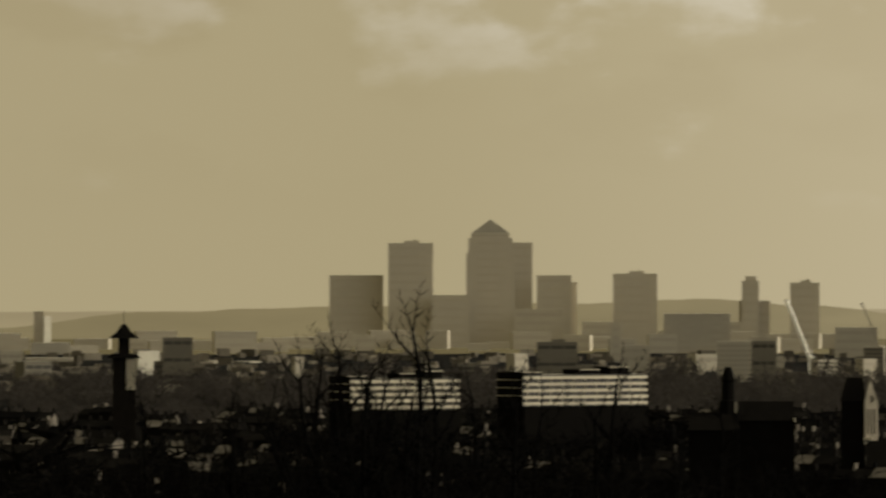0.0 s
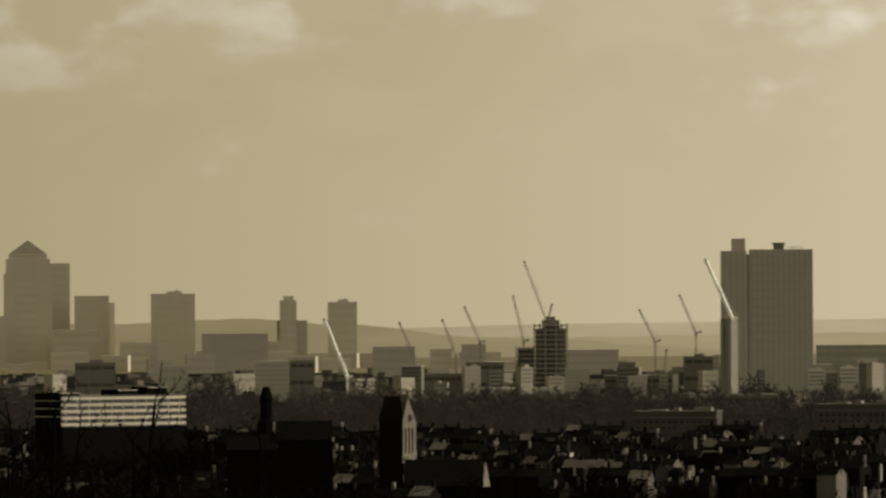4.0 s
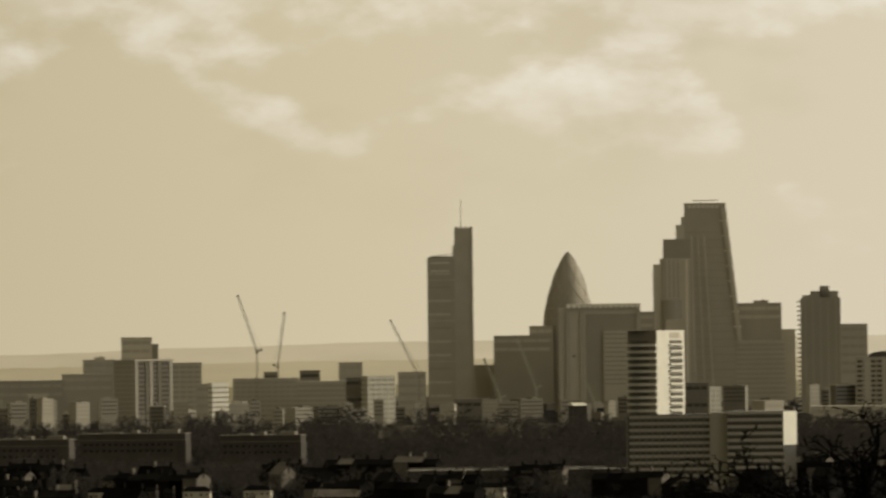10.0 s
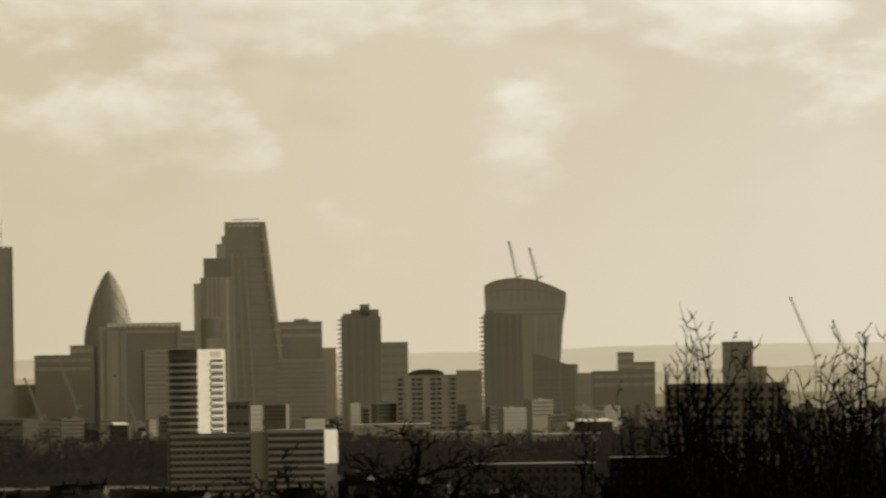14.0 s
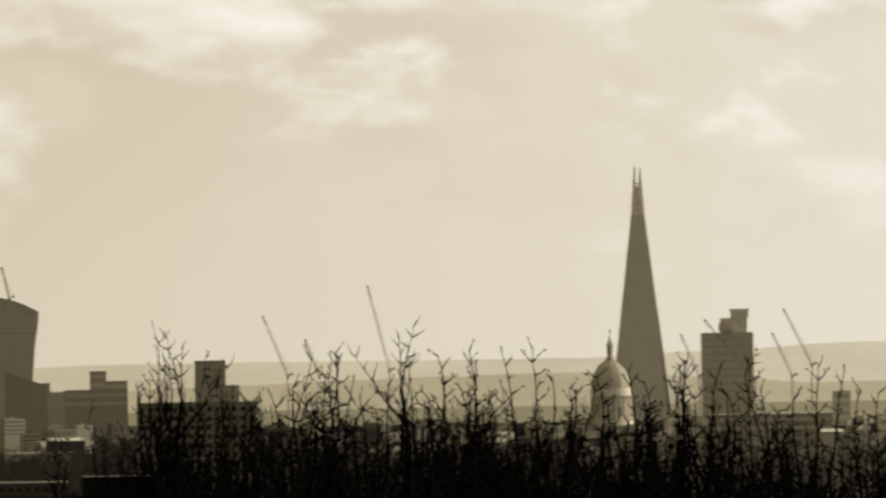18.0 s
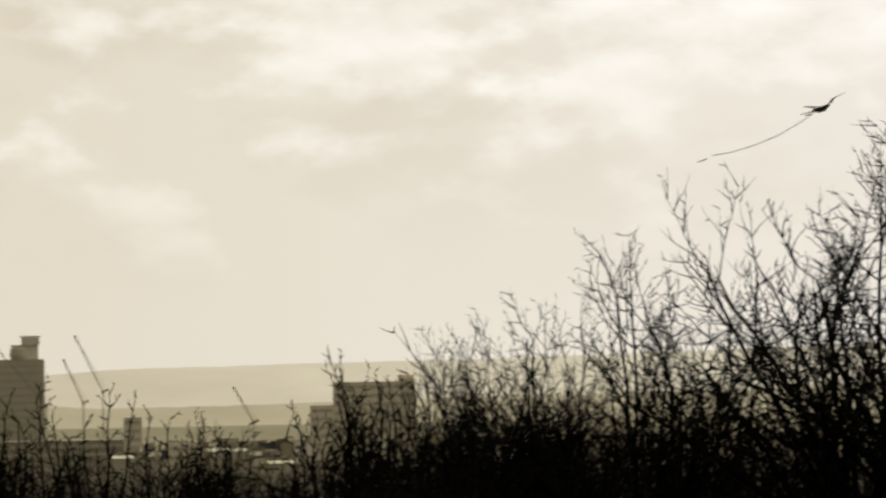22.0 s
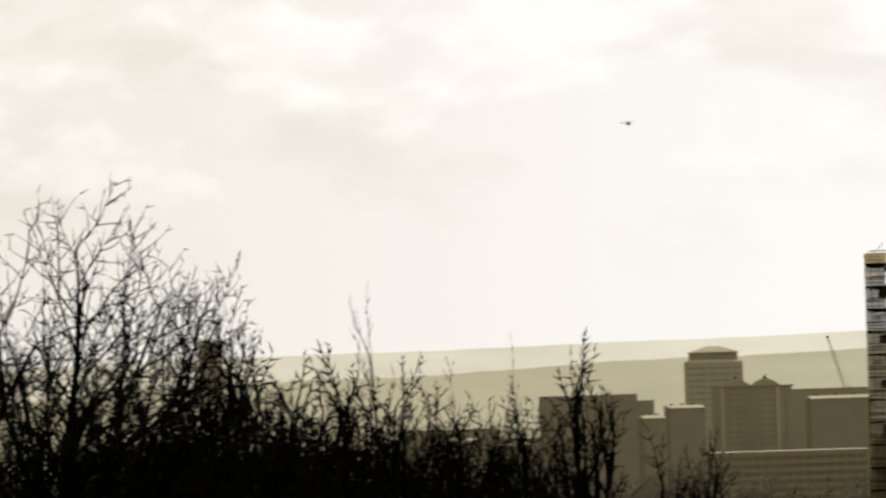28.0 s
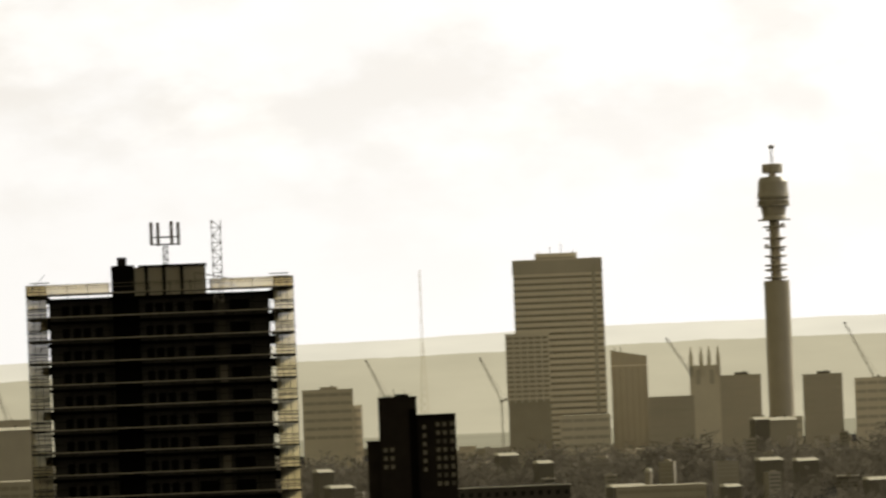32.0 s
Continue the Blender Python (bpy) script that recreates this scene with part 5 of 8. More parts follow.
# ---- the great twin slab and its neighbours ----
def twin_slab():
    d, c = 2800, 127.68
    ob = thing("twin_slab_tower", c, d, "massive grey concrete tower of two joined slabs", "tower block")
    b, u = ob.location.z, d / 13352
    xa, xb, xc, xd = wide(c, 127.323, d), wide(c, 127.522, d), wide(c, 127.540, d), wide(c, 128.023, d)
    ta, tb = up(0.436, d) - b, up(0.446, d) - b
    part("narrow_slab", boxes((xa, xb, 0, 12, -1, ta)), GREY, ob)
    part("link", boxes((xb, xc, 0.6, 10, -1, ta - 6 * u)), STRIP, ob)
    part("wide_slab", boxes((xc, xd, 0, 14, -1, tb)), GREY, ob)
    part("lift_house", boxes((wide(c, 127.405, d), wide(c, 127.512, d), 2, 8, ta, up(0.53, d) - b)), GREY, ob)
    part("tank_room", boxes((wide(c, 127.725, d), wide(c, 127.805, d), 2, 8, tb, tb + 9 * u)), DARK, ob)
    part("tank_cap", boxes((wide(c, 127.715, d), wide(c, 127.815, d), 1.5, 8.5, tb + 9 * u, tb + 12 * u)), DARK, ob)
    bm = bmesh.new()
    for x in (20, 28, 36, 52):
        rod(bm, (xd - x * u, 3, tb), (xd - x * u, 3, tb + 5 * u), 0.5 * u)
    rod(bm, (xd - 52 * u, 3, tb + 4 * u), (xd - 16 * u, 3, tb + 4 * u), 0.5 * u)
    part("roof_rail", bm, DARK, ob)
    rib = mesh_of(boxes((-1.3 * u, 1.3 * u, -0.18, 0.2, -1, tb - 2 * u)), "rib")
    for i in range(12):
        part("rib", rib, STRIP, ob, at=(xc + (xd - xc) * (i + 0.5) / 12, 0, 0))
    for i in range(4):
        part("rib", rib, STRIP, ob, at=(xa + (xb - xa) * (i + 0.6) / 4.2, 0, -0.5))
    win = mesh_of(boxes((-2.2 * u, 2.2 * u, -0.07, 0.2, 0, 3.5 * u)), "window")
    for i in range(12):
        for j in range(12):
            part("window", win, STRIP, ob, at=(xc + (xd - xc) * (i + 1.0) / 12.6, 0, tb - 14 * u - j * 15 * u))


twin_slab()


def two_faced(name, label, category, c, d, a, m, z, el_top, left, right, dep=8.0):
    """A tower seen on its corner: separate colours for its shaded face and its sunny face."""
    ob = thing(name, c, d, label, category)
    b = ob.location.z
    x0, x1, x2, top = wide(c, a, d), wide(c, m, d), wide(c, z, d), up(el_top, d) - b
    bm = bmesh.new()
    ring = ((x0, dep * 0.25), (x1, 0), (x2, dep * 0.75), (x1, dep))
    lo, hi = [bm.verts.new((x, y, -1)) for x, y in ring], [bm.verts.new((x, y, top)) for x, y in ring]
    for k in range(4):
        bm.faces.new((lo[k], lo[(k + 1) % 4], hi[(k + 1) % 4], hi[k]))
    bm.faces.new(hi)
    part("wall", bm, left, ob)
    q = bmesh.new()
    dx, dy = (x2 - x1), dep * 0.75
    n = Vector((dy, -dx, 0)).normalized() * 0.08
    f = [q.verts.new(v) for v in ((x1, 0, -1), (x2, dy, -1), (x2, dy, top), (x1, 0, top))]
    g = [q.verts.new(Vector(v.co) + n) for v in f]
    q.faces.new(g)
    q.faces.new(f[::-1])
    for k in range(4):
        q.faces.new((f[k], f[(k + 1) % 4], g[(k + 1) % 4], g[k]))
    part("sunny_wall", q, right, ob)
    return ob, x0, x1, x2, top


def slim_tower():
    d = 2380
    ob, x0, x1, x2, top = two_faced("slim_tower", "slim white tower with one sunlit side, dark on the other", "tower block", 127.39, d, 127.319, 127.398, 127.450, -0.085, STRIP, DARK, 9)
    u = d / 13352
    part("roof_edge", boxes((x0, x1, 1, 3, top, top + 1.5 * u)), DARK, ob)
    me = mesh_of(boxes((-0.7 * u, 0.7 * u, -0.1, 2, -1, top - 2 * u)), "rib")
    for i in range(3):
        part("rib", me, TINTED, ob, at=(x0 + (x1 - x0) * (i + 0.7) / 3.4, 0.9 - 0.3 * i, 0))


slim_tower()


def striped_tower():
    d = 2850
    c = 129.2
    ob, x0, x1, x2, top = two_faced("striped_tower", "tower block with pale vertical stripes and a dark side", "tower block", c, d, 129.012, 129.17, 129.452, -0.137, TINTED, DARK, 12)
    u = d / 13352
    n = Vector((9, -(x2 - x1), 0)).normalized()

    def on_side(name, f0, f1, z0, z1, mat, out):
        bm = bmesh.new()
        p, q = Vector((x1 + (x2 - x1) * f0, 9 * f0, z0)), Vector((x1 + (x2 - x1) * f1, 9 * f1, z0))
        v = [bm.verts.new(k) for k in (p + n * 0.02, q + n * 0.02, q + n * out, p + n * out)]
        v2 = [bm.verts.new(k.co + Vector((0, 0, z1 - z0))) for k in v]
        for k in range(4):
            bm.faces.new((v[k], v[(k + 1) % 4], v2[(k + 1) % 4], v2[k]))
        bm.faces.new(v2)
        bm.faces.new(v[::-1])
        part(name, bm, mat, ob)

    for f in (0.0, 0.29, 0.40, 0.62, 0.93):
        on_side("pale_strip", f, f + 0.07, -1, top - 2 * u, DARK if f in (0.29, 0.62) else STRIP, 0.35)
    for i in range(12):
        z = top - (9 + 8 * i) * u
        for f0, f1 in ((0.10, 0.26), (0.49, 0.60), (0.72, 0.90)):
            on_side("window", f0, f1, z, z + 4 * u, SOOTY, 0.2)
        bm = bmesh.new()
        rod(bm, (x0 + 2 * u, 2.6, z), (x1 - 2 * u, -0.05, z), 0.8 * u)
        part("floor_band", bm, GREY, ob)
    on_side("cornice", -0.02, 1.02, top - 2 * u, top + 1.4 * u, GREY, 0.5)
    bm = bmesh.new()
    rod(bm, (x0, 2.9, top), (x1, -0.1, top), 1.2 * u)
    part("cornice", bm, OFFWHITE, ob)


striped_tower()


def unfinished_tower():
    d, c = 3100, 126.032
    ob = thing("unfinished_tower", c, d, "concrete tower under construction with open floors and bare columns", "tower block")
    u, h = d / 13352, 73.5 - ob.location.z
    w = 29 * u
    part("lift_core", boxes((-15 * u, 16 * u, 3, 9, -1, h + 9 * u)), DARK, ob)
    part("core_step", boxes((-8 * u, 8 * u, 4, 8, h + 9 * u, h + 15 * u)), DARK, ob)
    plate, short = mesh_of(boxes((-w, w, 0, 12, 0, 1.6 * u)), "floor_plate"), mesh_of(boxes((-w - 34 * u, -w, 1, 12, 0, 1.6 * u)), "wing_plate")
    for i in range(13):
        part("floor_plate", plate, STRIP, ob, at=(0, 0, h - (1 + 8.5 * i) * u))
        if i > 4:
            part("wing_plate", short, TINTED, ob, at=(0, 0, h - (1 + 8.5 * i) * u))
    column = mesh_of(boxes((-1.2 * u, 1.2 * u, 0.3, 1.2, -1, h + 3 * u)), "column")
    for i in range(7):
        part("column", column, DARK if i % 2 else TINTED, ob, at=(-w + (2 * w) * i / 6, 0, 0))
    stub = mesh_of(boxes((-0.7 * u, 0.7 * u, 1.5, 2.2, -1, h - 36 * u)), "wing_column")
    for i in range(5):
        part("wing_column", stub, DARK, ob, at=(-w - 33 * u + 7.5 * u * i, 0, 0))
    part("infill_wall", boxes((-w + 2 * u, w - 2 * u, 5, 10, -1, h - 6 * u)), DARK, ob)
    part("wing_wall", boxes((-w - 30 * u, -w + u, 5, 10, -1, h - 40 * u)), DARK, ob)
    part("lit_hoarding", boxes((w - 12 * u, w + 6 * u, -0.6, -0.3, -1, h - 92 * u)), MIDGREY, ob)


unfinished_tower()


# ---- the balcony tower on its podium ----
def balcony_tower():
    d, c = 1700, 133.13
    # shade and sun put into the walls: dark left, white right
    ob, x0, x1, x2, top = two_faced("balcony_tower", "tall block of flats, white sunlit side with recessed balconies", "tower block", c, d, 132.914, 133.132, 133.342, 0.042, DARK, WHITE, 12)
    u = d / 13352
    n = Vector((9, -(x2 - x1), 0)).normalized()
    side = lambda f, z: Vector((x1 + (x2 - x1) * f, 9 * f, z))

    def slab_on_side(name, f0, f1, z0, z1, mat, out=0.10, parent=ob):
        bm = bmesh.new()
        ring = [side(f0, z0) + n * 0.02, side(f1, z0) + n * 0.02, side(f1, z0) + n * out, side(f0, z0) + n * out]
        a = [bm.verts.new(p) for p in ring]
        b2 = [bm.verts.new(p + Vector((0, 0, z1 - z0))) for p in ring]
        for k in range(4):
            bm.faces.new((a[k], a[(k + 1) % 4], b2[(k + 1) % 4], b2[k]))
        bm.faces.new(b2)
        bm.faces.new(a[::-1])
        return part(name, bm, mat, parent)

    for i in range(13):
        z = top - 18 * u - i * 11.6 * u
        # balcony shade painted as dark slabs on the flat wall
        slab_on_side("balcony_recess", 0.46, 0.92, z - 6.2 * u, z, SOOTY, 0.11)
        slab_on_side("balcony_front", 0.44, 0.94, z - 9 * u, z - 5.4 * u, WHITE, 0.5)
        bm = bmesh.new()
        rod(bm, (x0 - 0.15, 2.8, z - 8 * u), (x1 - 0.1, -0.3, z - 8 * u), 3.0 * u)
        part("balcony_band", bm, WHITE, ob)
        part("window_strip", boxes((x0 + 4 * u, x1 - 14 * u, 0.6, 2, z - 4 * u, z)), GLASS, ob)
    slab_on_side("louvre", 0.46, 0.82, top - 14 * u, top - 4 * u, GREY, 0.12)
    part("parapet", boxes((x0, x1, 0.5, 3, top, top + u)), PALE, ob)
    # podium and lower slab
    pod = thing("podium_block", 133.2, d - 6, "long lower office slab with window bands below the flats", "office block")
    pb = pod.location.z
    w0, w1, ptop = wide(133.2, 132.902, d), wide(133.2, 133.528, d), up(-0.595, d) - pb
    part("wall", boxes((w0, w1, 0, 5, -1, ptop)), GLASS, pod)
    row = mesh_of(boxes((w0 + 4 * u, w1 - 1 * u, -0.2, 0.2, 0, 5 * u)), "spandrel")
    for i in range(10):
        part("spandrel", row, TINTED, pod, at=(0, 0, ptop - 7 * u - i * 11.5 * u))
    post = mesh_of(boxes((-0.8 * u, 0.8 * u, -0.3, 0.2, -1, ptop)), "mullion")
    for i in range(14):
        part("mullion", post, DARK, pod, at=(w0 + (w1 - w0) * i / 13, 0, 0))
    w2, w3 = wide(133.2, 133.662, d), wide(133.2, 134.181, d)
    part("stair_tower", boxes((w1, w2, -1.2, 5, -1, ptop + 3 * u)), TINTED, pod)
    wing = thing("banded_office_slab", 133.92, d - 9, "office slab with grey bands and a white end wall", "office block")
    v0, v1, vtop = wide(133.92, 133.662, d), wide(133.92, 134.181, d), up(-0.575, d) - wing.location.z
    bm = bmesh.new()
    ring = ((v0, 0), (v1 - 22 * u, 0), (v1, 4.1), (v1, 8), (v0, 8))
    lo, hi = [bm.verts.new((x, y, -1)) for x, y in ring], [bm.verts.new((x, y, vtop)) for x, y in ring]
    for k in range(5):
        bm.faces.new((lo[k], lo[(k + 1) % 5], hi[(k + 1) % 5], hi[k]))
    bm.faces.new(hi)
    part("wall", bm, GLASS, wing)
    band = mesh_of(boxes((v0, v1 - 22 * u, -0.3, 0.2, 0, 5.4 * u)), "spandrel")
    for i in range(10):
        part("spandrel", band, TINTED, wing, at=(0, 0, vtop - 6 * u - i * 12 * u))
    bm = bmesh.new()
    v = [bm.verts.new(k) for k in ((v1 - 22 * u, -0.45, vtop - 60 * u), (v1 + 0.2, 3.75, vtop - 60 * u), (v1 + 0.2, 3.75, vtop - u), (v1 - 22 * u, -0.45, vtop - u))]
    w = [bm.verts.new(k.co + Vector((-0.15, 0.3, 0))) for k in v]
    bm.faces.new(v)
    bm.faces.new(w[::-1])
    for k in range(4):
        bm.faces.new((v[k], w[k], w[(k + 1) % 4], v[(k + 1) % 4]))
    part("white_end_wall", bm, WHITE, wing, "white sunlit end wall")


balcony_tower()


# ---- the round telecom tower ----
def round_tower():
    d, c = 3100, 161.372
    ob = thing("telecom_tower", c, d, "cylindrical telecom tower with aerial galleries and round head", "tower")
    b, u = ob.location.z, d / 13352
    zt = up(1.747, d) - b
    z = lambda y: zt - (y - 257) * u
    part("shaft", revolve(((23 * u, -1), (22.5 * u, z(497))), 28), GREY, ob)
    part("core", revolve(((9.5 * u, z(497)), (9 * u, z(388))), 16), GREY, ob)
    disc = mesh_of(revolve(((14 * u, 0), (20 * u, 1.5 * u), (20 * u, 3.5 * u), (9 * u, 4 * u)), 20), "aerial_gallery")
    for y in (404, 424, 440, 456, 472, 480, 494):
        part("aerial_gallery", disc, GREY, ob, at=(0, 0, z(y)))
    dish = mesh_of(revolve(((0.6 * u, 0), (3.6 * u, 0.5 * u), (4.2 * u, 3.5 * u)), 10), "dish")
    for k in range(10):
        a = k * 2.4
        part("dish", dish, PALE, ob, at=(15 * u * math.cos(a), 15 * u * math.sin(a), z(400 + 9 * k)))
    part("head", revolve(((18 * u, z(391)), (22 * u, z(389)), (20 * u, z(382)), (23 * u, z(366)), (27 * u, z(362)), (28.5 * u, z(356)), (26 * u, z(354)), (26 * u, z(350)),
                          (28.5 * u, z(348)), (27 * u, z(340)), (26 * u, z(322)), (22 * u, z(314)), (9 * u, z(313))), 28), STRIP, ob)
    rim = mesh_of(revolve(((27 * u, 0), (29 * u, u), (29 * u, 2.4 * u), (26 * u, 3 * u)), 28), "head_rim")
    for y in (366, 352, 388):
        part("head_rim", rim, STRIP, ob, at=(0, 0, z(y)) if y != 388 else (0, 0, z(391)))
    part("neck", revolve(((7 * u, z(314)), (7 * u, z(305))), 14), HAZE_PALE, ob)
    part("top_drum", revolve(((17 * u, z(307)), (18 * u, z(304)), (18 * u, z(291)), (8 * u, z(290))), 24), GREY, ob)
    bm = bmesh.new()
    lattice(bm, (0, 0, z(290)), (0, 0, z(262)), 2 * u, 0.6 * u, 5)
    part("mast", bm, METAL, ob)
    part("mast_head", revolve(((3 * u, z(264)), (5 * u, z(261)), (5 * u, z(258)), (2 * u, z(257))), 10), METAL, ob)


round_tower()


# ---- the scaffolded tower block ----
def scaffold_block():
    d, c = 720, 156.69
    ob = thing("scaffolded_tower_block", c, d, "dark tower block wrapped in scaffolding with a roof house", "tower block")
    b, u = ob.location.z, d / 13352
    x0, x1, top = wide(c, 155.845, d), wide(c, 157.515, d), up(0.80, d) - b
    deep = 18.0
    part("wall", boxes((x0, x1, 0, deep, -1, top)), GRIME, ob)
    # black box proud of the wall stands for a recess in shade
    part("recess", boxes((x0 + (x1 - x0) * 0.29, x0 + (x1 - x0) * 0.41, -0.4, 0.5, -1, top)), BLACK, ob)
    pitch = 2.15
    n = int(top / pitch) - 3
    slab = mesh_of(boxes((x0 - 0.3, x1 + 0.3, -0.5, deep + 0.3, 0, 0.26)), "floor_slab")
    stub = mesh_of(boxes((-0.9, 0.0, -0.6, 3.0, -0.5, 0.3)), "balcony_end")
    narrow, broad = mesh_of(boxes((-0.34, 0.34, -0.05, 0.1, 0, 1.05)), "window"), mesh_of(boxes((-0.95, 0.95, -0.05, 0.1, 0, 1.1)), "window")
    wide_x = x1 - x0
    for i in range(n):
        z = top - 0.3 - i * pitch
        part("floor_slab", slab, BLACK, ob, at=(0, 0, z))
        for fx in (0.075, 0.125, 0.17, 0.225, 0.455, 0.50, 0.545, 0.60):
            part("window", narrow, BLACK, ob, at=(x0 + wide_x * fx, 0, z - 1.5))
        for fx in (0.70, 0.865):
            part("window", broad, BLACK, ob, at=(x0 + wide_x * fx, 0, z - 1.5))
        part("wall_panel", boxes((x0 + wide_x * 0.765, x0 + wide_x * 0.80, -0.1, 0.1, z - 1.8, z - 0.2)), STONE if i % 4 == 3 else DULL, ob)
        part("balcony_end", stub, BLACK, ob, at=(x1 + 0.9, 0, z))
        if i % 2:
            part("balcony_end", stub, BLACK, ob, at=(x0, 0, z))
    # roof house
    l0, l1, lt = wide(c, 156.325, d), wide(c, 157.045, d), up(1.035, d) - b
    roof_house = part("roof_house", boxes((l0, l1, 4, 12, top, lt - 0.2)), TINTED, ob)
    part("roof_house_cap", boxes((l0 + 2.6, l1 + 0.1, 3.8, 12.2, lt - 0.2, lt)), BLACK, roof_house)
    part("chimney", boxes((l0 + 0.6, l0 + 1.5, 5, 7, lt - 0.2, lt + 0.85)), BRICK, roof_house)
    part("dark_bay", boxes((l0, l0 + 2.2, 3.7, 4.1, top, lt + 0.05)), BLACK, roof_house)
    for k in range(3):
        part("pilaster", boxes((l0 + 3.2 + k * 1.7, l0 + 3.5 + k * 1.7, 3.8, 4.1, top, lt - 0.2)), BLACK, roof_house)
    # aerial cluster on the roof house
    array = thing("aerial_array", 156.745, d + 8, "cluster of phone aerials on a short lattice mast", "aerial", z=b + lt)
    bm = bmesh.new()
    lattice(bm, (0, 0, -0.2), (0, 0, 2.0), 0.22, 0.06, 6)
    part("mast", bm, BLACKMETAL, array)
    bm = bmesh.new()
    for z in (2.0, 2.7):
        ring = [(1.25 * math.cos(a), 1.25 * math.sin(a), z) for a in (0, 1.05, 2.1, 3.14, 4.2, 5.25)]
        for p, q in zip(ring, ring[1:] + ring[:1]):
            rod(bm, p, q, 0.07)
        rod(bm, ring[0], ring[3], 0.07)
        rod(bm, ring[1], ring[4], 0.07)
    part("headframe", bm, BLACKMETAL, array)
    panel = mesh_of(boxes((-0.16, 0.16, -0.1, 0.1, 1.9, 4.1)), "aerial_panel")
    for k in range(6):
        a = k * math.pi / 3
        part("aerial_panel", panel, METAL, array, at=(1.3 * math.cos(a), 1.3 * math.sin(a), 0.1 * (k % 2)))
    # hoist mast
    hoist = thing("hoist_mast", 157.135, d - 1.5, "tall lattice hoist mast on the scaffold", "hoist", z=b + top)
    bm = bmesh.new()
    lattice(bm, (0, 0, -1), (0, 0, 6.9), 0.42, 0.07, 11)
    part("lattice", bm, METAL, hoist)
    bm = bmesh.new()
    rod(bm, (-2.2, 0, 2.0), (2.4, 0, 1.0), 0.07)
    rod(bm, (-2.2, 0, 2.0), (-2.2, 0, 0), 0.07)
    part("brace", bm, METAL, hoist)
    # scaffold: standards, ledgers, decks
    s0, s1, stop = wide(c, 155.68, d), wide(c, 157.70, d), up(0.905, d) - b
    sc = thing("scaffolding", c, d - 2.2, "tube scaffolding with boarded decks round a tower block", "scaffolding")
    zb = b - sc.location.z
    deep_s = deep + 4.4
    tube = mesh_of(boxes((-0.03, 0.03, -0.03, 0.03, -1, stop + zb)), "standard")
    xs = [s0 + (s1 - s0) * k / 13 for k in range(14)]
    left, right = [s0 + 0.63 * k for k in range(4)], [s1 - 0.63 * k for k in range(4)]
    for x in left + right:
        for y in (0.0, deep_s):
            part("standard", tube, BLACKMETAL, sc, at=(x, y, 0))
    for x in xs[2:-2]:
        part("standard", tube, BLACK, sc, at=(x, 0, 0))
    decks = int((stop) / pitch) - 3
    front = mesh_of(boxes((s0, s1, -0.1, 1.3, 0, 0.12)), "deck")
    rail = mesh_of(boxes((s0, s1, -0.04, 0.04, 0, 0.05)), "guard_rail")
    toe = mesh_of(boxes((s0 + 1.4, s1 - 1.4, -0.14, -0.10, 0.06, 0.17)), "toe_board")
    flank = mesh_of(boxes((0, 1.9, 0, deep_s, 0, 0.16)), "side_deck")
    ledger = mesh_of(boxes((0, 1.9, -0.03, 0.03, 0, 0.10)), "ledger")
    brace = bmesh.new()
    rod(brace, (0.1, 0.05, 0.1), (1.8, 0.05, pitch - 0.1), 0.03)
    brace = mesh_of(brace, "brace")
    rng = random.Random(3)
    for i in range(decks):
        z = top + zb + 0.25 - i * pitch
        part("deck", front, BLACK, sc, at=(0, 0, z))
        part("toe_board", toe, TINTED, sc, at=(0, 0, z))
        part("guard_rail", rail, BLACK, sc, at=(0, 0, z + 0.85))
        for x in (s0, s1 - 1.9):
            part("side_deck", flank, BLACK, sc, at=(x, 0, z - 0.06 + rng.uniform(-0.04, 0.04)))
            for r in (0.36, 0.66, 0.96, 1.3, 1.65):
                part("ledger", ledger, BLACKMETAL, sc, at=(x, 0 if r < 1.1 else deep_s, z + r + rng.uniform(-0.08, 0.08)))
            if (i + (x > 0)) % 3 == 0:
                part("brace", brace, BLACKMETAL, sc, at=(x, 0, z))
    for r in (0.9, 1.25):
        part("guard_rail", rail, STONE, sc, at=(0, 0, top + zb + r))
    # fine debris netting down both flanks and round the roof edge
    for name, x, y, w, z0, z1 in (("debris_netting", s0, 0.2, 1.9, -1, stop + zb), ("debris_netting", s1 - 1.9, 0.2, 1.9, -1, stop + zb), ("roof_netting", s0, 0.1, l0 - s0 - 0.2, top + zb + 0.2, stop + zb),
                                  ("roof_netting", l1 + 0.3, 0.1, s1 - l1 - 0.3, top + zb + 0.2, stop + zb)):
        bm = bmesh.new()
        n_x, n_z = 3, int((z1 - z0) / 1.1)
        grid = [[bm.verts.new((x + w * i / n_x, y + rng.uniform(-0.06, 0.06), z0 + (z1 - z0) * j / n_z)) for i in range(n_x + 1)] for j in range(n_z + 1)]
        for j in range(n_z):
            for i in range(n_x):
                bm.faces.new((grid[j][i], grid[j][i + 1], grid[j + 1][i + 1], grid[j + 1][i]))
        part(name, bm, NETTING, sc, "pale see-through debris netting")


scaffold_block()
for kind in ("scaffolded_tower_block", "aerial_array", "hoist_mast", "scaffolding"):
    ob = bpy.data.objects[kind]
    ob.matrix_basis = Matrix.Translation((0, 0, EYE)) @ Matrix.Scale(4 / 3, 4) @ Matrix.Translation((0, 0, -EYE)) @ ob.matrix_basis


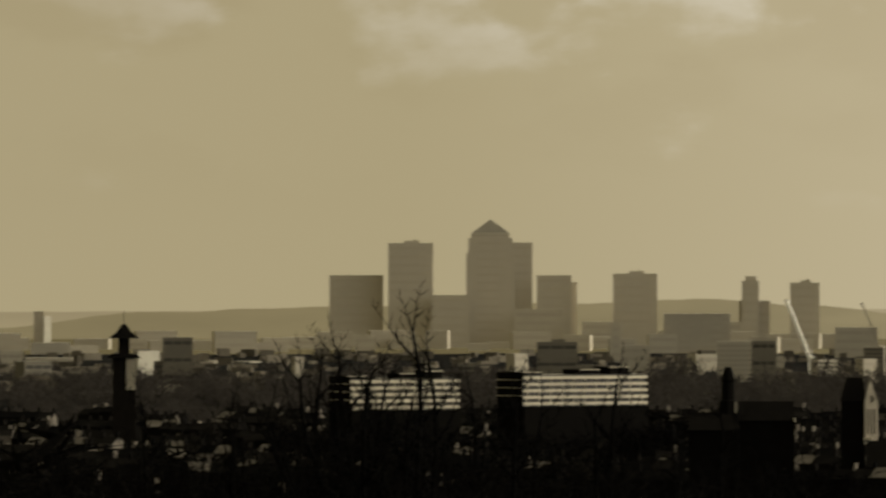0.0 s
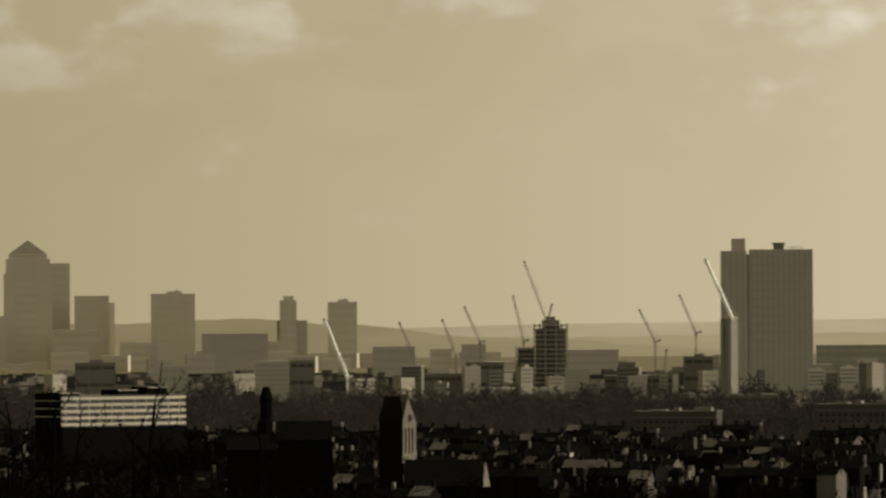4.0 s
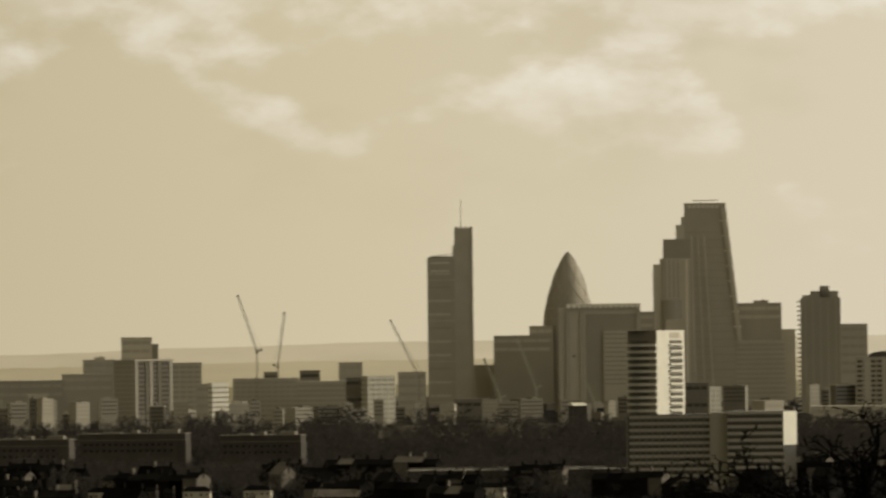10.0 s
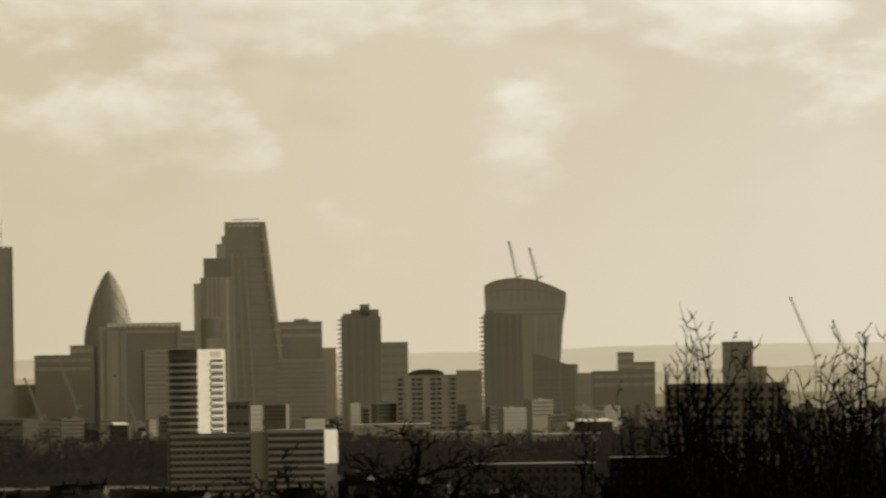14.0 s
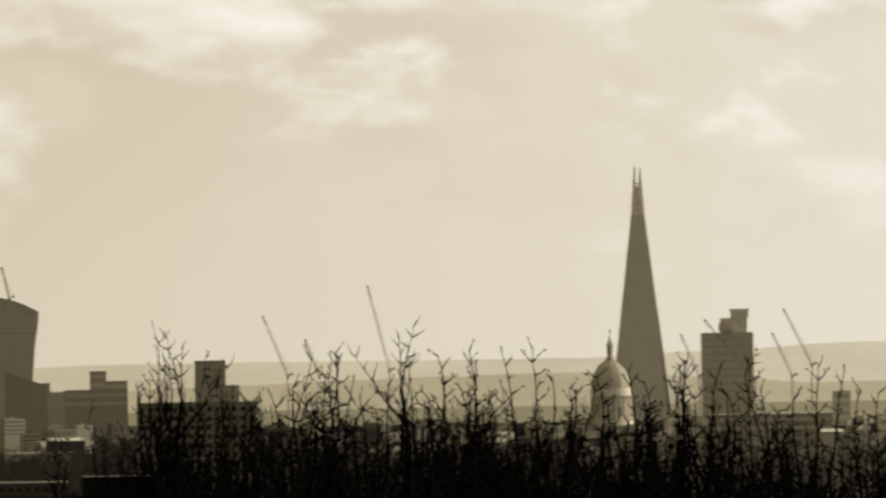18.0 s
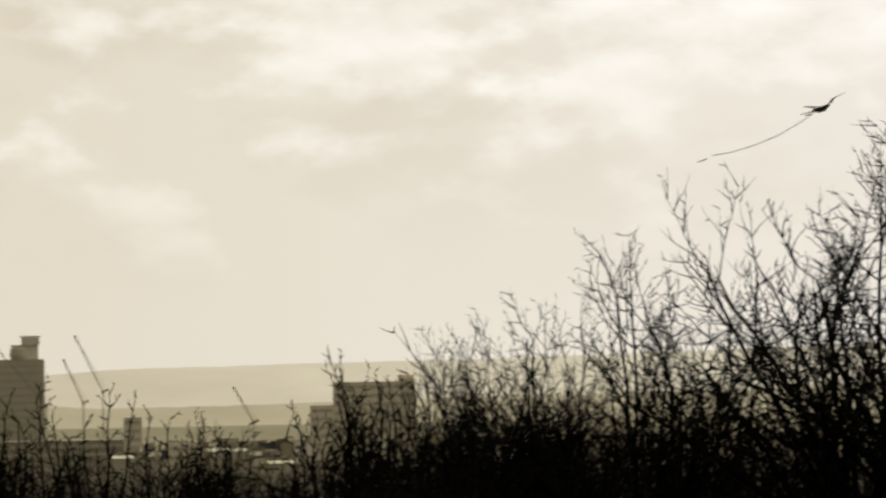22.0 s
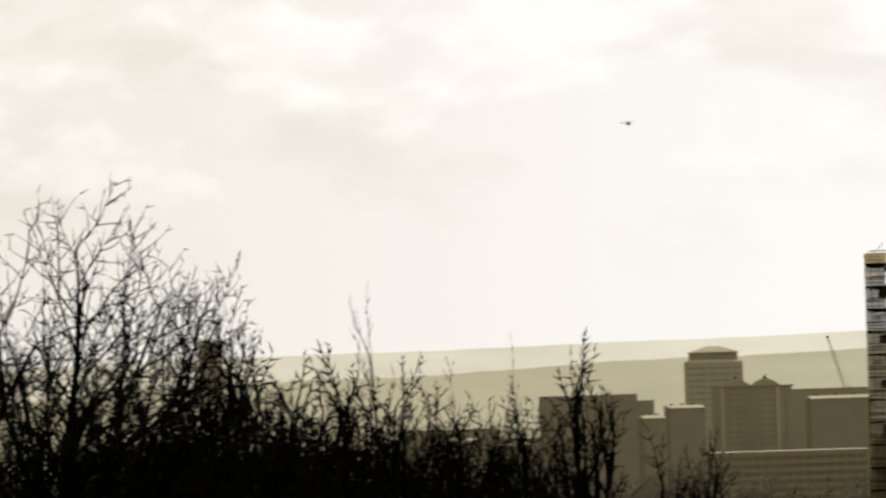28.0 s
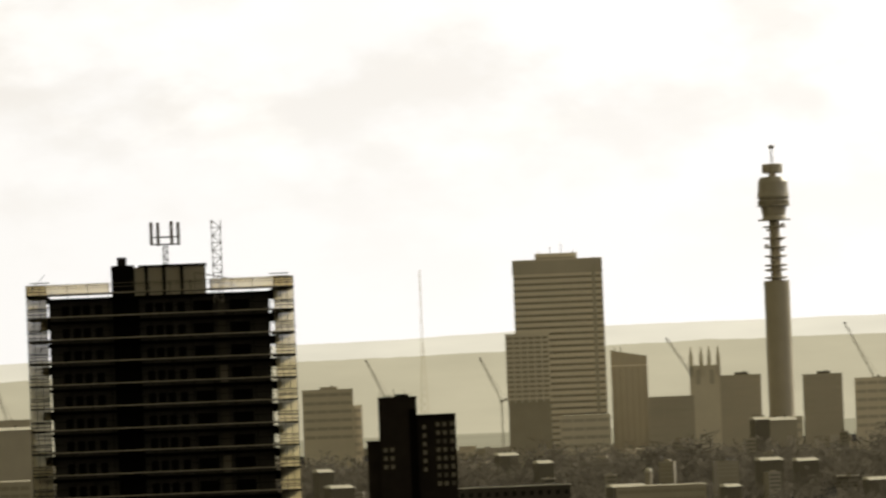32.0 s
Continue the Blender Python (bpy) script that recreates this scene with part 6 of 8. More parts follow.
# ---- smaller landmarks ----
def gothic_tower():
    d, c = 3100, 160.80
    ob = thing("gothic_tower", c, d, "pale stone church tower with four tall pinnacles", "church tower")
    b, u = ob.location.z, d / 13352
    top = up(0.10, d) - b
    w = 27 * u
    part("wall", boxes((-w, w, 0, 2 * w, -1, top)), HAZE_PALE, ob)
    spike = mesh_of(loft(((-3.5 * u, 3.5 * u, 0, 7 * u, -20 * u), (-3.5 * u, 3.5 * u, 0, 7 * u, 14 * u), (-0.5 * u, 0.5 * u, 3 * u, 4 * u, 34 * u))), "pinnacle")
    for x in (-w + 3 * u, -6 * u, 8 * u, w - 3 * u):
        part("pinnacle", spike, HAZE_PALE, ob, at=(x, 0, top))
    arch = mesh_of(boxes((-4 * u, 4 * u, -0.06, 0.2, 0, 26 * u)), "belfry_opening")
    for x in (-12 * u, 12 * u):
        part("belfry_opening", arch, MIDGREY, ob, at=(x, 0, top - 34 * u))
    part("parapet", boxes((-w - 0.2, w + 0.2, -0.2, 2 * w, top - 4 * u, top)), HAZE_PALE, ob)


def far_mast():
    d, c = 4600, 158.665
    ob = thing("transmitter_mast", c, d, "tall tapering lattice transmitter mast in haze", "mast")
    b, u = ob.location.z, d / 13352
    top = up(0.91, d) - b
    bm = bmesh.new()
    for x, y in ((-1, -1), (1, -1), (1, 1), (-1, 1)):
        rod(bm, (x * 9 * u, y * 9 * u, -1), (x * 2 * u, y * 2 * u, top * 0.55), 0.6 * u)
        rod(bm, (x * 2 * u, y * 2 * u, top * 0.55), (x * 0.5 * u, y * 0.5 * u, top), 0.6 * u)
    for k in range(12):
        f, g = k / 12, (k + 1) / 12
        wa, wb = (9 - 7 * f) * u, (9 - 7 * g) * u
        rod(bm, (-wa, -wa, f * top * 0.55), (wb, -wb, g * top * 0.55), 0.4 * u)
        rod(bm, (wa, -wa, f * top * 0.55), (-wb, -wb, g * top * 0.55), 0.4 * u)
    # the mast glows in the far ridge's haze colour, though it is no lamp
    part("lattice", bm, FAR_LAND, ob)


def hipped_tower():
    d, c = 3300, 154.506
    ob = thing("hipped_office_tower", c, d, "hazy pale office tower with shoulders and a shallow hipped roof", "tower block")
    b, u = ob.location.z, d / 13352
    h = 90.9 - b
    w = 52 * u
    part("wall", boxes((-w, w, 0, 1.6 * w, -1, h - 16 * u)), HAZE_PALE, ob)
    part("shoulder", loft(((-w, w, 0, 1.6 * w, h - 16 * u), (-44 * u, 44 * u, 8 * u, 1.6 * w - 8 * u, h - 12 * u))), HAZE_PALE, ob)
    part("upper_storey", boxes((-43 * u, 43 * u, 9 * u, 1.6 * w - 9 * u, h - 12 * u, h)), MIDGREY, ob)
    part("cornice", boxes((-45 * u, 45 * u, 7 * u, 1.6 * w - 7 * u, h, h + 2 * u)), HAZE_PALE, ob)
    part("hipped_roof", loft(((-43 * u, 43 * u, 9 * u, 1.6 * w - 9 * u, h + 2 * u), (-12 * u, 12 * u, 36 * u, 1.6 * w - 36 * u, h + 12 * u))), HAZE_PALE, ob)
    strip = mesh_of(boxes((-46 * u, 46 * u, -0.06, 0.2, 0, 3 * u)), "window_strip")
    for i in range(9):
        part("window_strip", strip, MIDGREY, ob, at=(0, 0, h - (28 + 11 * i) * u))
    for x in (-33, -11, 11, 33):
        part("pier", boxes((x * u - 2 * u, x * u + 2 * u, -0.12, 0.2, -1, h - 18 * u)), HAZE_PALE, ob)


def gabled_flats():
    d, c = 2500, 154.79
    ob = thing("gabled_flats", c, d, "grey block of flats with two ornamented gables and pilasters", "block of flats")
    b, u = ob.location.z, d / 13352
    h, w = 76.6 - b, 71 * u
    part("wall", boxes((-w, w, 0, 11, -1, h)), MIDGREY, ob)
    part("cornice", boxes((-w - 2 * u, w + 4 * u, -0.5, 11.2, h, h + 2.4 * u)), GREY, ob)
    for x in (-28 * u, 24 * u):
        gable = part("gable", loft(((x - 27 * u, x + 27 * u, -0.3, 5, h + 2.4 * u), (x - 16 * u, x + 16 * u, 0.4, 4, h + 10 * u), (x - 5 * u, x + 5 * u, 1.2, 3, h + 15 * u))), GREY, ob)
        part("finial", revolve(((2.5 * u, h + 14 * u), (3.5 * u, h + 17 * u), (0.8 * u, h + 21 * u)), 8), DARK, gable, at=(x, 2, 0))
    pilaster = mesh_of(boxes((-2.5 * u, 2.5 * u, -0.35, 0.2, -1, h)), "pilaster")
    for x in (-68, -52, -10, 4, 46, 64):
        part("pilaster", pilaster, HAZE_PALE if x in (-52, 46) else MIDGREY, ob, at=(x * u, 0, 0))
    pane = mesh_of(boxes((-5 * u, 5 * u, -0.08, 0.1, 0, 4 * u)), "window")
    for x in (-40, -24, 16, 32):
        for i in range(9):
            part("window", pane, GREY, ob, at=(x * u, 0, h - (14 + 11 * i) * u))


def brick_tower():
    d, c = 1500, 158.456
    ob = thing("brick_tower_block", c, d, "dark brick tower block with stepped wings and pale windows", "tower block")
    b, u = ob.location.z, d / 13352
    h, side, stair = 78.5 - b, 74.8 - b, 69.9 - b
    part("wall", boxes((-34 * u, 34 * u, 0, 8, -1, h)), BROWNBRICK, ob)
    part("side_wing", boxes((34 * u, 102 * u, 0.8, 8, -1, side)), BROWNBRICK, ob)
    part("stair_wing", boxes((-56 * u, -34 * u, 0.8, 7, -1, stair)), BROWNBRICK, ob)
    for x0, x1, z in ((-35, 35, h), (34, 103, side), (-57, -34, stair)):
        part("parapet", boxes((x0 * u, x1 * u, -0.15, 8.2, z, z + 2.4 * u)), BROWNBRICK, ob)
    # recess drawn by a black sheet in place of its shade
    part("recess", boxes((20 * u, 34 * u, -0.05, 0.3, -1, h - 20 * u)), BLACK, ob)
    pane = mesh_of(boxes((-3.4 * u, 3.4 * u, -0.08, 0.1, 0, 8 * u)), "window")
    for i in range(8):
        for x, y in ((-24, 0), (-12, 0), (70, 0.8), (82, 0.8), (95, 0.8)):
            if x < 0 and i < 5:
                continue
            part("window", pane, DARK if (i * 3 + x) % 4 else SOOTY, ob, at=(x * u, y, (h if x < 0 else side) - (20 + 15 * i) * u))
    for i in range(6):
        part("window", pane, DARK, ob, at=(46 * u, 0.8, side - (24 + 15 * i) * u))
    for x, r in ((-30, 12), (-22, 8), (-6, 17), (2, 8), (14, 14), (24, 10)):
        bm = bmesh.new()
        rod(bm, (x * u, 2, h), (x * u, 2, h + r * u), 0.8 * u)
        part("aerial", bm, METAL, ob)
    part("tank_room", boxes((-4 * u, 20 * u, 2, 6, h, h + 7 * u)), BLACK, ob)


def slant_tower():
    d, c = 3000, 160.226
    ob = thing("slant_roofed_tower", c, d, "grey tower with a slanted roof and dark shaded front", "tower block")
    b, u = ob.location.z, d / 13352
    h, w = 91.9 - b, 32 * u
    bm = bmesh.new()
    prism(bm, -w, w, 0, 10, -1, h - 6 * u)
    for v in bm.verts:
        if v.co.z > 0:
            v.co.z += 9 * u if v.co.x < 0 else -3 * u
    part("wall", bm, GREY, ob)
    part("roof_edge", loft(((-w, w, -0.15, 0.1, h - 26 * u), (-w, w, -0.15, 0.1, h - 24 * u))), HAZE_PALE, ob)
    rib = mesh_of(boxes((-u, u, -0.15, 0.1, -1, h - 28 * u)), "rib")
    for i in range(6):
        part("rib", rib, STRIP, ob, at=(-w + (i + 0.5) * w / 3, 0, 0))
    bm = bmesh.new()
    for x in (-24, -14):
        rod(bm, (x * u, 3, h), (x * u, 3, h + 9 * u), 0.9 * u)
    part("roof_aerial", bm, METAL, ob)


gothic_tower()
far_mast()
hipped_tower()
gabled_flats()
slant_tower()
brick_tower()


def tiered_tower():
    d, c = 1500, 119.285
    ob = thing("tiered_tower", c, d, "dark brick water tower with projecting tiered roofs", "water tower")
    b, u = ob.location.z, d / 13352
    zt = up(-0.25, d) - b
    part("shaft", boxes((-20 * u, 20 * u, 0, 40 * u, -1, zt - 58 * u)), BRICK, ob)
    # sunlit right of the brick shaft, painted as a cream strip
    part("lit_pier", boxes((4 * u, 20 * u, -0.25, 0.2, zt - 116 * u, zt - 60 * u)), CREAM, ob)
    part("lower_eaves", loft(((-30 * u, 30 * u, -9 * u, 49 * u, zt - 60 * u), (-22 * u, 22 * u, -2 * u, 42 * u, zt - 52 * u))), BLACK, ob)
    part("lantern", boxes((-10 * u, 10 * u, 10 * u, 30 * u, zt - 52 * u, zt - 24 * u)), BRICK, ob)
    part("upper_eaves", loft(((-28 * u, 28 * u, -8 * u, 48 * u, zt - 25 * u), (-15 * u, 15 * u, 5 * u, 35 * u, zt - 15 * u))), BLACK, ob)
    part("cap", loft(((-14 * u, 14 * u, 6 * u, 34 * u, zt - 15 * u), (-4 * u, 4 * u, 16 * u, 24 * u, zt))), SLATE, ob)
    bm = bmesh.new()
    rod(bm, (0, 20 * u, zt), (0, 20 * u, zt + 24 * u), 0.8 * u)
    part("finial", bm, BLACKMETAL, ob)


tiered_tower()


def banded_building(corner, d, length, deep, el, floors_seen, turn):
    """Seen on its corner: a shaded end and a long front turned to the sun."""
    ob = thing("banded_white_building", corner, d, "long white building with dark window bands in sunlight", "office block", "white banded buildings", turn=turn)
    u = d / 13352
    top = up(el, d) - ob.location.z
    part("wall", boxes((0.3, length - 0.3, 0.35, deep, -1, top)), GLASS, ob)
    # the end's shade is painted on with near-black brick
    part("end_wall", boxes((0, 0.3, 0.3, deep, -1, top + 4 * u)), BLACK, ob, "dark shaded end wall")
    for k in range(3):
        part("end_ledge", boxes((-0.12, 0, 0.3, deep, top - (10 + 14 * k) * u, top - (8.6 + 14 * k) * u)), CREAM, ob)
    # added black box: hides glass where nearer dark roofs would stand
    part("lower_wall", boxes((0.2, length, -0.3, deep, -1, top - (8 + 11.5 * floors_seen - 9) * u)), BLACK, ob, "added near-black box covering the lower glass wall")
    band = mesh_of(boxes((0.3, length, 0, 0.6, 0, 5.0 * u)), "white_band")
    post = mesh_of(boxes((-0.5 * u, 0.5 * u, 0.1, 0.5, 0, 5 * u)), "mullion")
    for k in range(floors_seen):
        z = top - 8 * u - k * 11.5 * u
        part("white_band", band, CREAM, ob, at=(0, 0, z))
        for j in range(11):
            part("mullion", post, CREAM, ob, at=(length * (j + 0.5) / 11, 0, z - 4.8 * u))
    for f0, f1, h in ((0.03, 0.2, 5), (0.5, 0.66, 9), (0.74, 0.9, 13)):
        room = part("roof_plant", boxes((length * f0, length * f1, 2, deep - 1, top, top + h * u)), BLACK, ob)
        part("plant_edge", boxes((length * f0, length * f1, 1.8, 2.0, top + (h - 1.5) * u, top + h * u)), CREAM, room)


banded_building(122.311, 1500, 31.5, 8.5, -0.635, 5, 37.0)
banded_building(121.0, 1520, 28.0, 7.0, -0.665, 5, 37.0)


def church():
    d, c = 1215, 124.83
    ob = thing("saddleback_church", c, d, "dark church with a saddleback tower and lit gable", "church")
    b, u = ob.location.z, d / 13352
    zt = up(-0.655, d) - b
    # the tower's dark side is in its near-black colour
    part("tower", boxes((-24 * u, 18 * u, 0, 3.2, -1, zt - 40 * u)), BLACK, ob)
    bm = bmesh.new()
    v = [bm.verts.new(p) for p in ((-26 * u, -0.2, zt - 42 * u), (19 * u, -0.2, zt - 42 * u), (19 * u, 3.4, zt - 42 * u), (-26 * u, 3.4, zt - 42 * u), (-15 * u, 1.6, zt), (14 * u, 1.6, zt))]
    for f in ((0, 1, 5, 4), (1, 2, 5), (2, 3, 4, 5), (3, 0, 4), (3, 2, 1, 0)):
        bm.faces.new([v[i] for i in f])
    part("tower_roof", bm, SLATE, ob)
    # the sunny gable, painted lighter than the black tower, with its clock and lancets
    bm = bmesh.new()
    ring = [(18 * u, -0.3), (41 * u, 2.6)]
    pts = ((18 * u, -0.4, zt - 118 * u), (41 * u, 2.6, zt - 118 * u), (41 * u, 2.6, zt - 44 * u), (27 * u, 0.9, zt - 2 * u), (18 * u, -0.4, zt - 42 * u))
    f = [bm.verts.new(p) for p in pts]
    g = [bm.verts.new(Vector(p) + Vector((-0.15, 0.3, 0))) for p in pts]
    bm.faces.new(f)
    bm.faces.new(g[::-1])
    for k in range(5):
        bm.faces.new((f[k], g[k], g[(k + 1) % 5], f[(k + 1) % 5]))
    gable = part("gable_wall", bm, STONE, ob, "gable wall painted in a sunlit stone tone")
    for k in range(3):
        x = 22.5 * u + k * 6 * u
        y = -0.4 + (x - 18 * u) / (23 * u) * 3.0
        part("lancet", boxes((x - 1.3 * u, x + 1.3 * u, y - 0.12, y + 0.2, zt - 100 * u, zt - 56 * u)), BLACK, gable)
    y = -0.4 + (29 - 18) / 23 * 3.0
    bm = revolve(((6.5 * u, 0), (6.5 * u, 0.16), (5 * u, 0.2)), 16)
    bmesh.ops.transform(bm, matrix=Matrix.Translation((29 * u, y + 0.05, zt - 38 * u)) @ Matrix.Rotation(math.pi / 2, 4, "X"), verts=bm.verts)
    part("clock", bm, DARK, gable)
    part("string_course", boxes((16 * u, 30 * u, -0.5, 0.4, zt - 110 * u, zt - 106 * u)), CREAM, gable)
    nz = up(-1.135, d) - b
    nave = part("nave_roof", loft(((18 * u, 160 * u, -3.2, 4.2, nz - 4.2), (22 * u, 156 * u, 0.2, 0.8, nz))), SLATE, ob)
    part("nave_wall", boxes((20 * u, 158 * u, -2.6, 3.8, -1, nz - 4.1)), BLACK, ob)
    bm = bmesh.new()
    v = [bm.verts.new(p) for p in ((158 * u, -1.8, nz - 4.4), (172 * u, 0.6, nz - 4.4), (164 * u, -0.4, nz - 0.4))]
    w = [bm.verts.new(k.co + Vector((-0.2, 0.3, 0))) for k in v]
    bm.faces.new(v)
    bm.faces.new(w[::-1])
    for k in range(3):
        bm.faces.new((v[k], w[k], w[(k + 1) % 3], v[(k + 1) % 3]))
    part("end_gable", bm, STONE, ob)


church()


def turret_hall():
    d, c = 1107, 123.87
    ob = thing("turreted_hall", c, d, "dark hall with a long black roof and octagonal turret", "hall")
    b, u = ob.location.z, d / 13352
    zt = up(-0.575, d) - b
    part("turret", revolve(((15 * u, -1), (15 * u, zt - 60 * u), (11 * u, zt - 58 * u), (11 * u, zt - 26 * u), (13 * u, zt - 24 * u), (7 * u, zt - 4 * u), (5 * u, zt)), 8), BLACK, ob)
    # cream strip paints the turret's edge as lit
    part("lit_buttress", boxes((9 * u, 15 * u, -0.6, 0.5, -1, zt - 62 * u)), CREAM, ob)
    rz = up(-0.835, d) - b
    part("hall_roof", loft(((18 * u, 118 * u, -2.6, 4, rz - 2.8), (18 * u, 116 * u, 0.4, 1, rz))), SLATE, ob)
    part("hall_wall", boxes((19 * u, 117 * u, -2.2, 3.6, -1, rz - 2.7)), BLACK, ob)
    part("side_wing", boxes((-70 * u, 18 * u, -3.4, 2, -1, rz - 4.2)), BLACK, ob)
    part("side_wing_roof", loft(((-72 * u, 19 * u, -3.8, 2.4, rz - 4.2), (-66 * u, 14 * u, -0.9, -0.5, rz - 1.6))), SLATE, ob)
    part("gable_coping", boxes((116 * u, 119 * u, -2.6, 0.5, rz - 3, rz - 2.4)), CREAM, ob)


turret_hall()

# ---- houses ----
def house(name, label, w, deep, eaves, ridge, wall, windows, stacks, shape="side"):
    """One house: wall, pitched or hipped roof, chimneys with pots, sash windows; its front faces -y."""
    ob = new(name)
    bm = bmesh.new()
    if shape == "hip":
        prism(bm, -w / 2, w / 2, 0, deep, -1, eaves)
    else:
        if shape == "gable":
            ring = ((-w / 2, -1), (w / 2, -1), (w / 2, eaves), (0, ridge - 0.25), (-w / 2, eaves))
            f, g = [bm.verts.new((x, 0, z)) for x, z in ring], [bm.verts.new((x, deep, z)) for x, z in ring]
        else:
            ring = ((0, -1), (deep, -1), (deep, eaves), (deep / 2, ridge - 0.25), (0, eaves))
            f, g = [bm.verts.new((w / 2, y, z)) for y, z in ring], [bm.verts.new((-w / 2, y, z)) for y, z in ring]
        bm.faces.new(f)
        bm.faces.new(g[::-1])
        for k in range(5):
            bm.faces.new((f[k], g[k], g[(k + 1) % 5], f[(k + 1) % 5]))
    part("wall", bm, wall, ob)
    if shape == "hip":
        part("hipped_roof", loft(((-w / 2 - 0.4, w / 2 + 0.4, -0.4, deep + 0.4, eaves - 0.1), (-w / 2 - 0.4, w / 2 + 0.4, -0.4, deep + 0.4, eaves + 0.1),
                                  (-w / 2 + 2.4, w / 2 - 2.4, deep / 2 - 0.1, deep / 2 + 0.1, ridge))), SLATE, ob)
    else:
        for s in (0, 1):
            bm = bmesh.new()
            if shape == "gable":
                a, b = ((-w / 2 - 0.3, eaves - 0.2), (0, ridge)) if s == 0 else ((0, ridge), (w / 2 + 0.3, eaves - 0.2))
                q = [(a[0], -0.2, a[1]), (b[0], -0.2, b[1]), (b[0], deep + 0.2, b[1]), (a[0], deep + 0.2, a[1])]
            else:
                a, b = ((-0.3, eaves - 0.2), (deep / 2, ridge)) if s == 0 else ((deep / 2, ridge), (deep + 0.3, eaves - 0.2))
                q = [(-w / 2 - 0.15, a[0], a[1]), (w / 2 + 0.15, a[0], a[1]), (w / 2 + 0.15, b[0], b[1]), (-w / 2 - 0.15, b[0], b[1])]
            lo, hi = [bm.verts.new(p) for p in q], [bm.verts.new((x, y, z + 0.18)) for x, y, z in q]
            bm.faces.new(lo[::-1])
            bm.faces.new(hi)
            for k in range(4):
                bm.faces.new((lo[k], lo[(k + 1) % 4], hi[(k + 1) % 4], hi[k]))
            part("roof_slope", bm, SLATE, ob)
    for x, y in stacks:
        bm = boxes((x - 0.26, x + 0.26, y - 0.6, y + 0.6, eaves - 0.4, ridge + 1.1), (x - 0.32, x + 0.32, y - 0.66, y + 0.66, ridge + 0.92, ridge + 1.02))
        for k in range(4):
            prism(bm, x - 0.09, x + 0.09, y - 0.5 + 0.27 * k, y - 0.33 + 0.27 * k, ridge + 1.1, ridge + 1.55)
        part("chimney", bm, CHIMNEY, ob)
    pane = mesh_of(boxes((-0.5, 0.5, -0.04, 0.05, 0, 1.5)), "window")
    for x, z in windows:
        part("window", pane, NIGHT, ob, at=(x, 0, z))
    return tagged(ob, label, "house", "houses below the hill")


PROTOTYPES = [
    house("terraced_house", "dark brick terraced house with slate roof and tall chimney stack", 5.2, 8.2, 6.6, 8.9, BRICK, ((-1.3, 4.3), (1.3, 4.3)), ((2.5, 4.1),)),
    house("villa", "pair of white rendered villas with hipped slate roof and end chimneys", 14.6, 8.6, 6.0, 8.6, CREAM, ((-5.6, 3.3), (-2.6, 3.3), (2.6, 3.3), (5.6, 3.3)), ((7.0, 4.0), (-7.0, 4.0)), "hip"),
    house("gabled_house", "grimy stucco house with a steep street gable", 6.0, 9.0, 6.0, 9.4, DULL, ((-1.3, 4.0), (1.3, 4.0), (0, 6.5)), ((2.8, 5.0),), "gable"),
    house("terraced_house", "tall near-black brick terraced house with paired chimney stacks", 5.6, 9.0, 8.4, 10.4, BLACK, ((-1.4, 6.2), (1.4, 6.2)), ((2.7, 4.3), (-2.7, 5.0))),
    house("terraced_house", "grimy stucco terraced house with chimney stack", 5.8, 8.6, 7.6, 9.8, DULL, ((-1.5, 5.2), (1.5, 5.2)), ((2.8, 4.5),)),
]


TOWN = 0.62  # the town lies farther off than it is drawn: everything below the hill is drawn in by this much


def rows_of_houses(seed, spans, place):
    rng = random.Random(seed)
    for lo, hi, near, far, rows, gap, weights in spans:
        for r in range(rows):
            d = near + (far - near) * (r + rng.random() * 0.6) / rows
            b = lo + (hi - lo) * rng.random() * 0.1
            while b < hi:
                kind = rng.choices(range(5), weights)[0]
                count = rng.randint(1, 2) if kind in (1, 2) else rng.randint(3, 8)
                turn = rng.choice((-10, -16, -22, -28, -36, -50)) + rng.uniform(-5, 5)
                start = site(b, d)
                ahead = heading(b + 90 - turn)
                step = (5.3, 15.6, 6.3, 5.7, 5.9)[kind] * TOWN
                for k in range(count):
                    p = start + ahead * (k * step)
                    away = p.xy.length
                    if away < 1960 and not (124.3 < b < 125.9 and away < 1250) and not (120.7 < b < 123.6 and 1425 < away < 1550):
                        place(kind, pose(p.x, p.y, ground_height(away) + rng.uniform(-0.3, 0.4), 0, 0, NORTH - b + turn) @ Matrix.Scale(TOWN, 4))
                b += math.degrees(count * step * abs(math.cos(radians(turn))) / d) + rng.uniform(0.12, gap)


def terraces():
    used = set()

    def place(kind, m):
        if kind in used:
            copy_thing(PROTOTYPES[kind], m)
        else:
            used.add(kind)
            PROTOTYPES[kind].matrix_basis = m

    rows_of_houses(11, ((124.2, 127.8, 1300, 1820, 7, 0.5, (6, 1, 1, 4, 2)), (117.6, 124.4, 1290, 1640, 4, 1.0, (5, 1, 2, 4, 2))), place)
    # a road of villas and short terraces side on to the hill
    rng = random.Random(6)
    for lo, hi, d, kinds, turn in ((127.9, 131.9, 1570, (1, 0, 1, 1, 4, 0, 1), -8),):
        b = lo
        for k in range(40):
            if b > hi:
                break
            kind = kinds[k % len(kinds)]
            p = site(b, d + 3 * math.sin(k))
            place(kind, pose(p.x, p.y, p.z + (0.5 if kind == 1 else 0.0), 0, 0, NORTH - b + turn + rng.uniform(-3, 3)) @ Matrix.Scale(TOWN, 4))
            b += math.degrees((5.4, 16.4, 6.6, 5.8, 6.0)[kind] * TOWN / d) + (rng.uniform(0.03, 0.14) if rng.random() < 0.5 else 0)


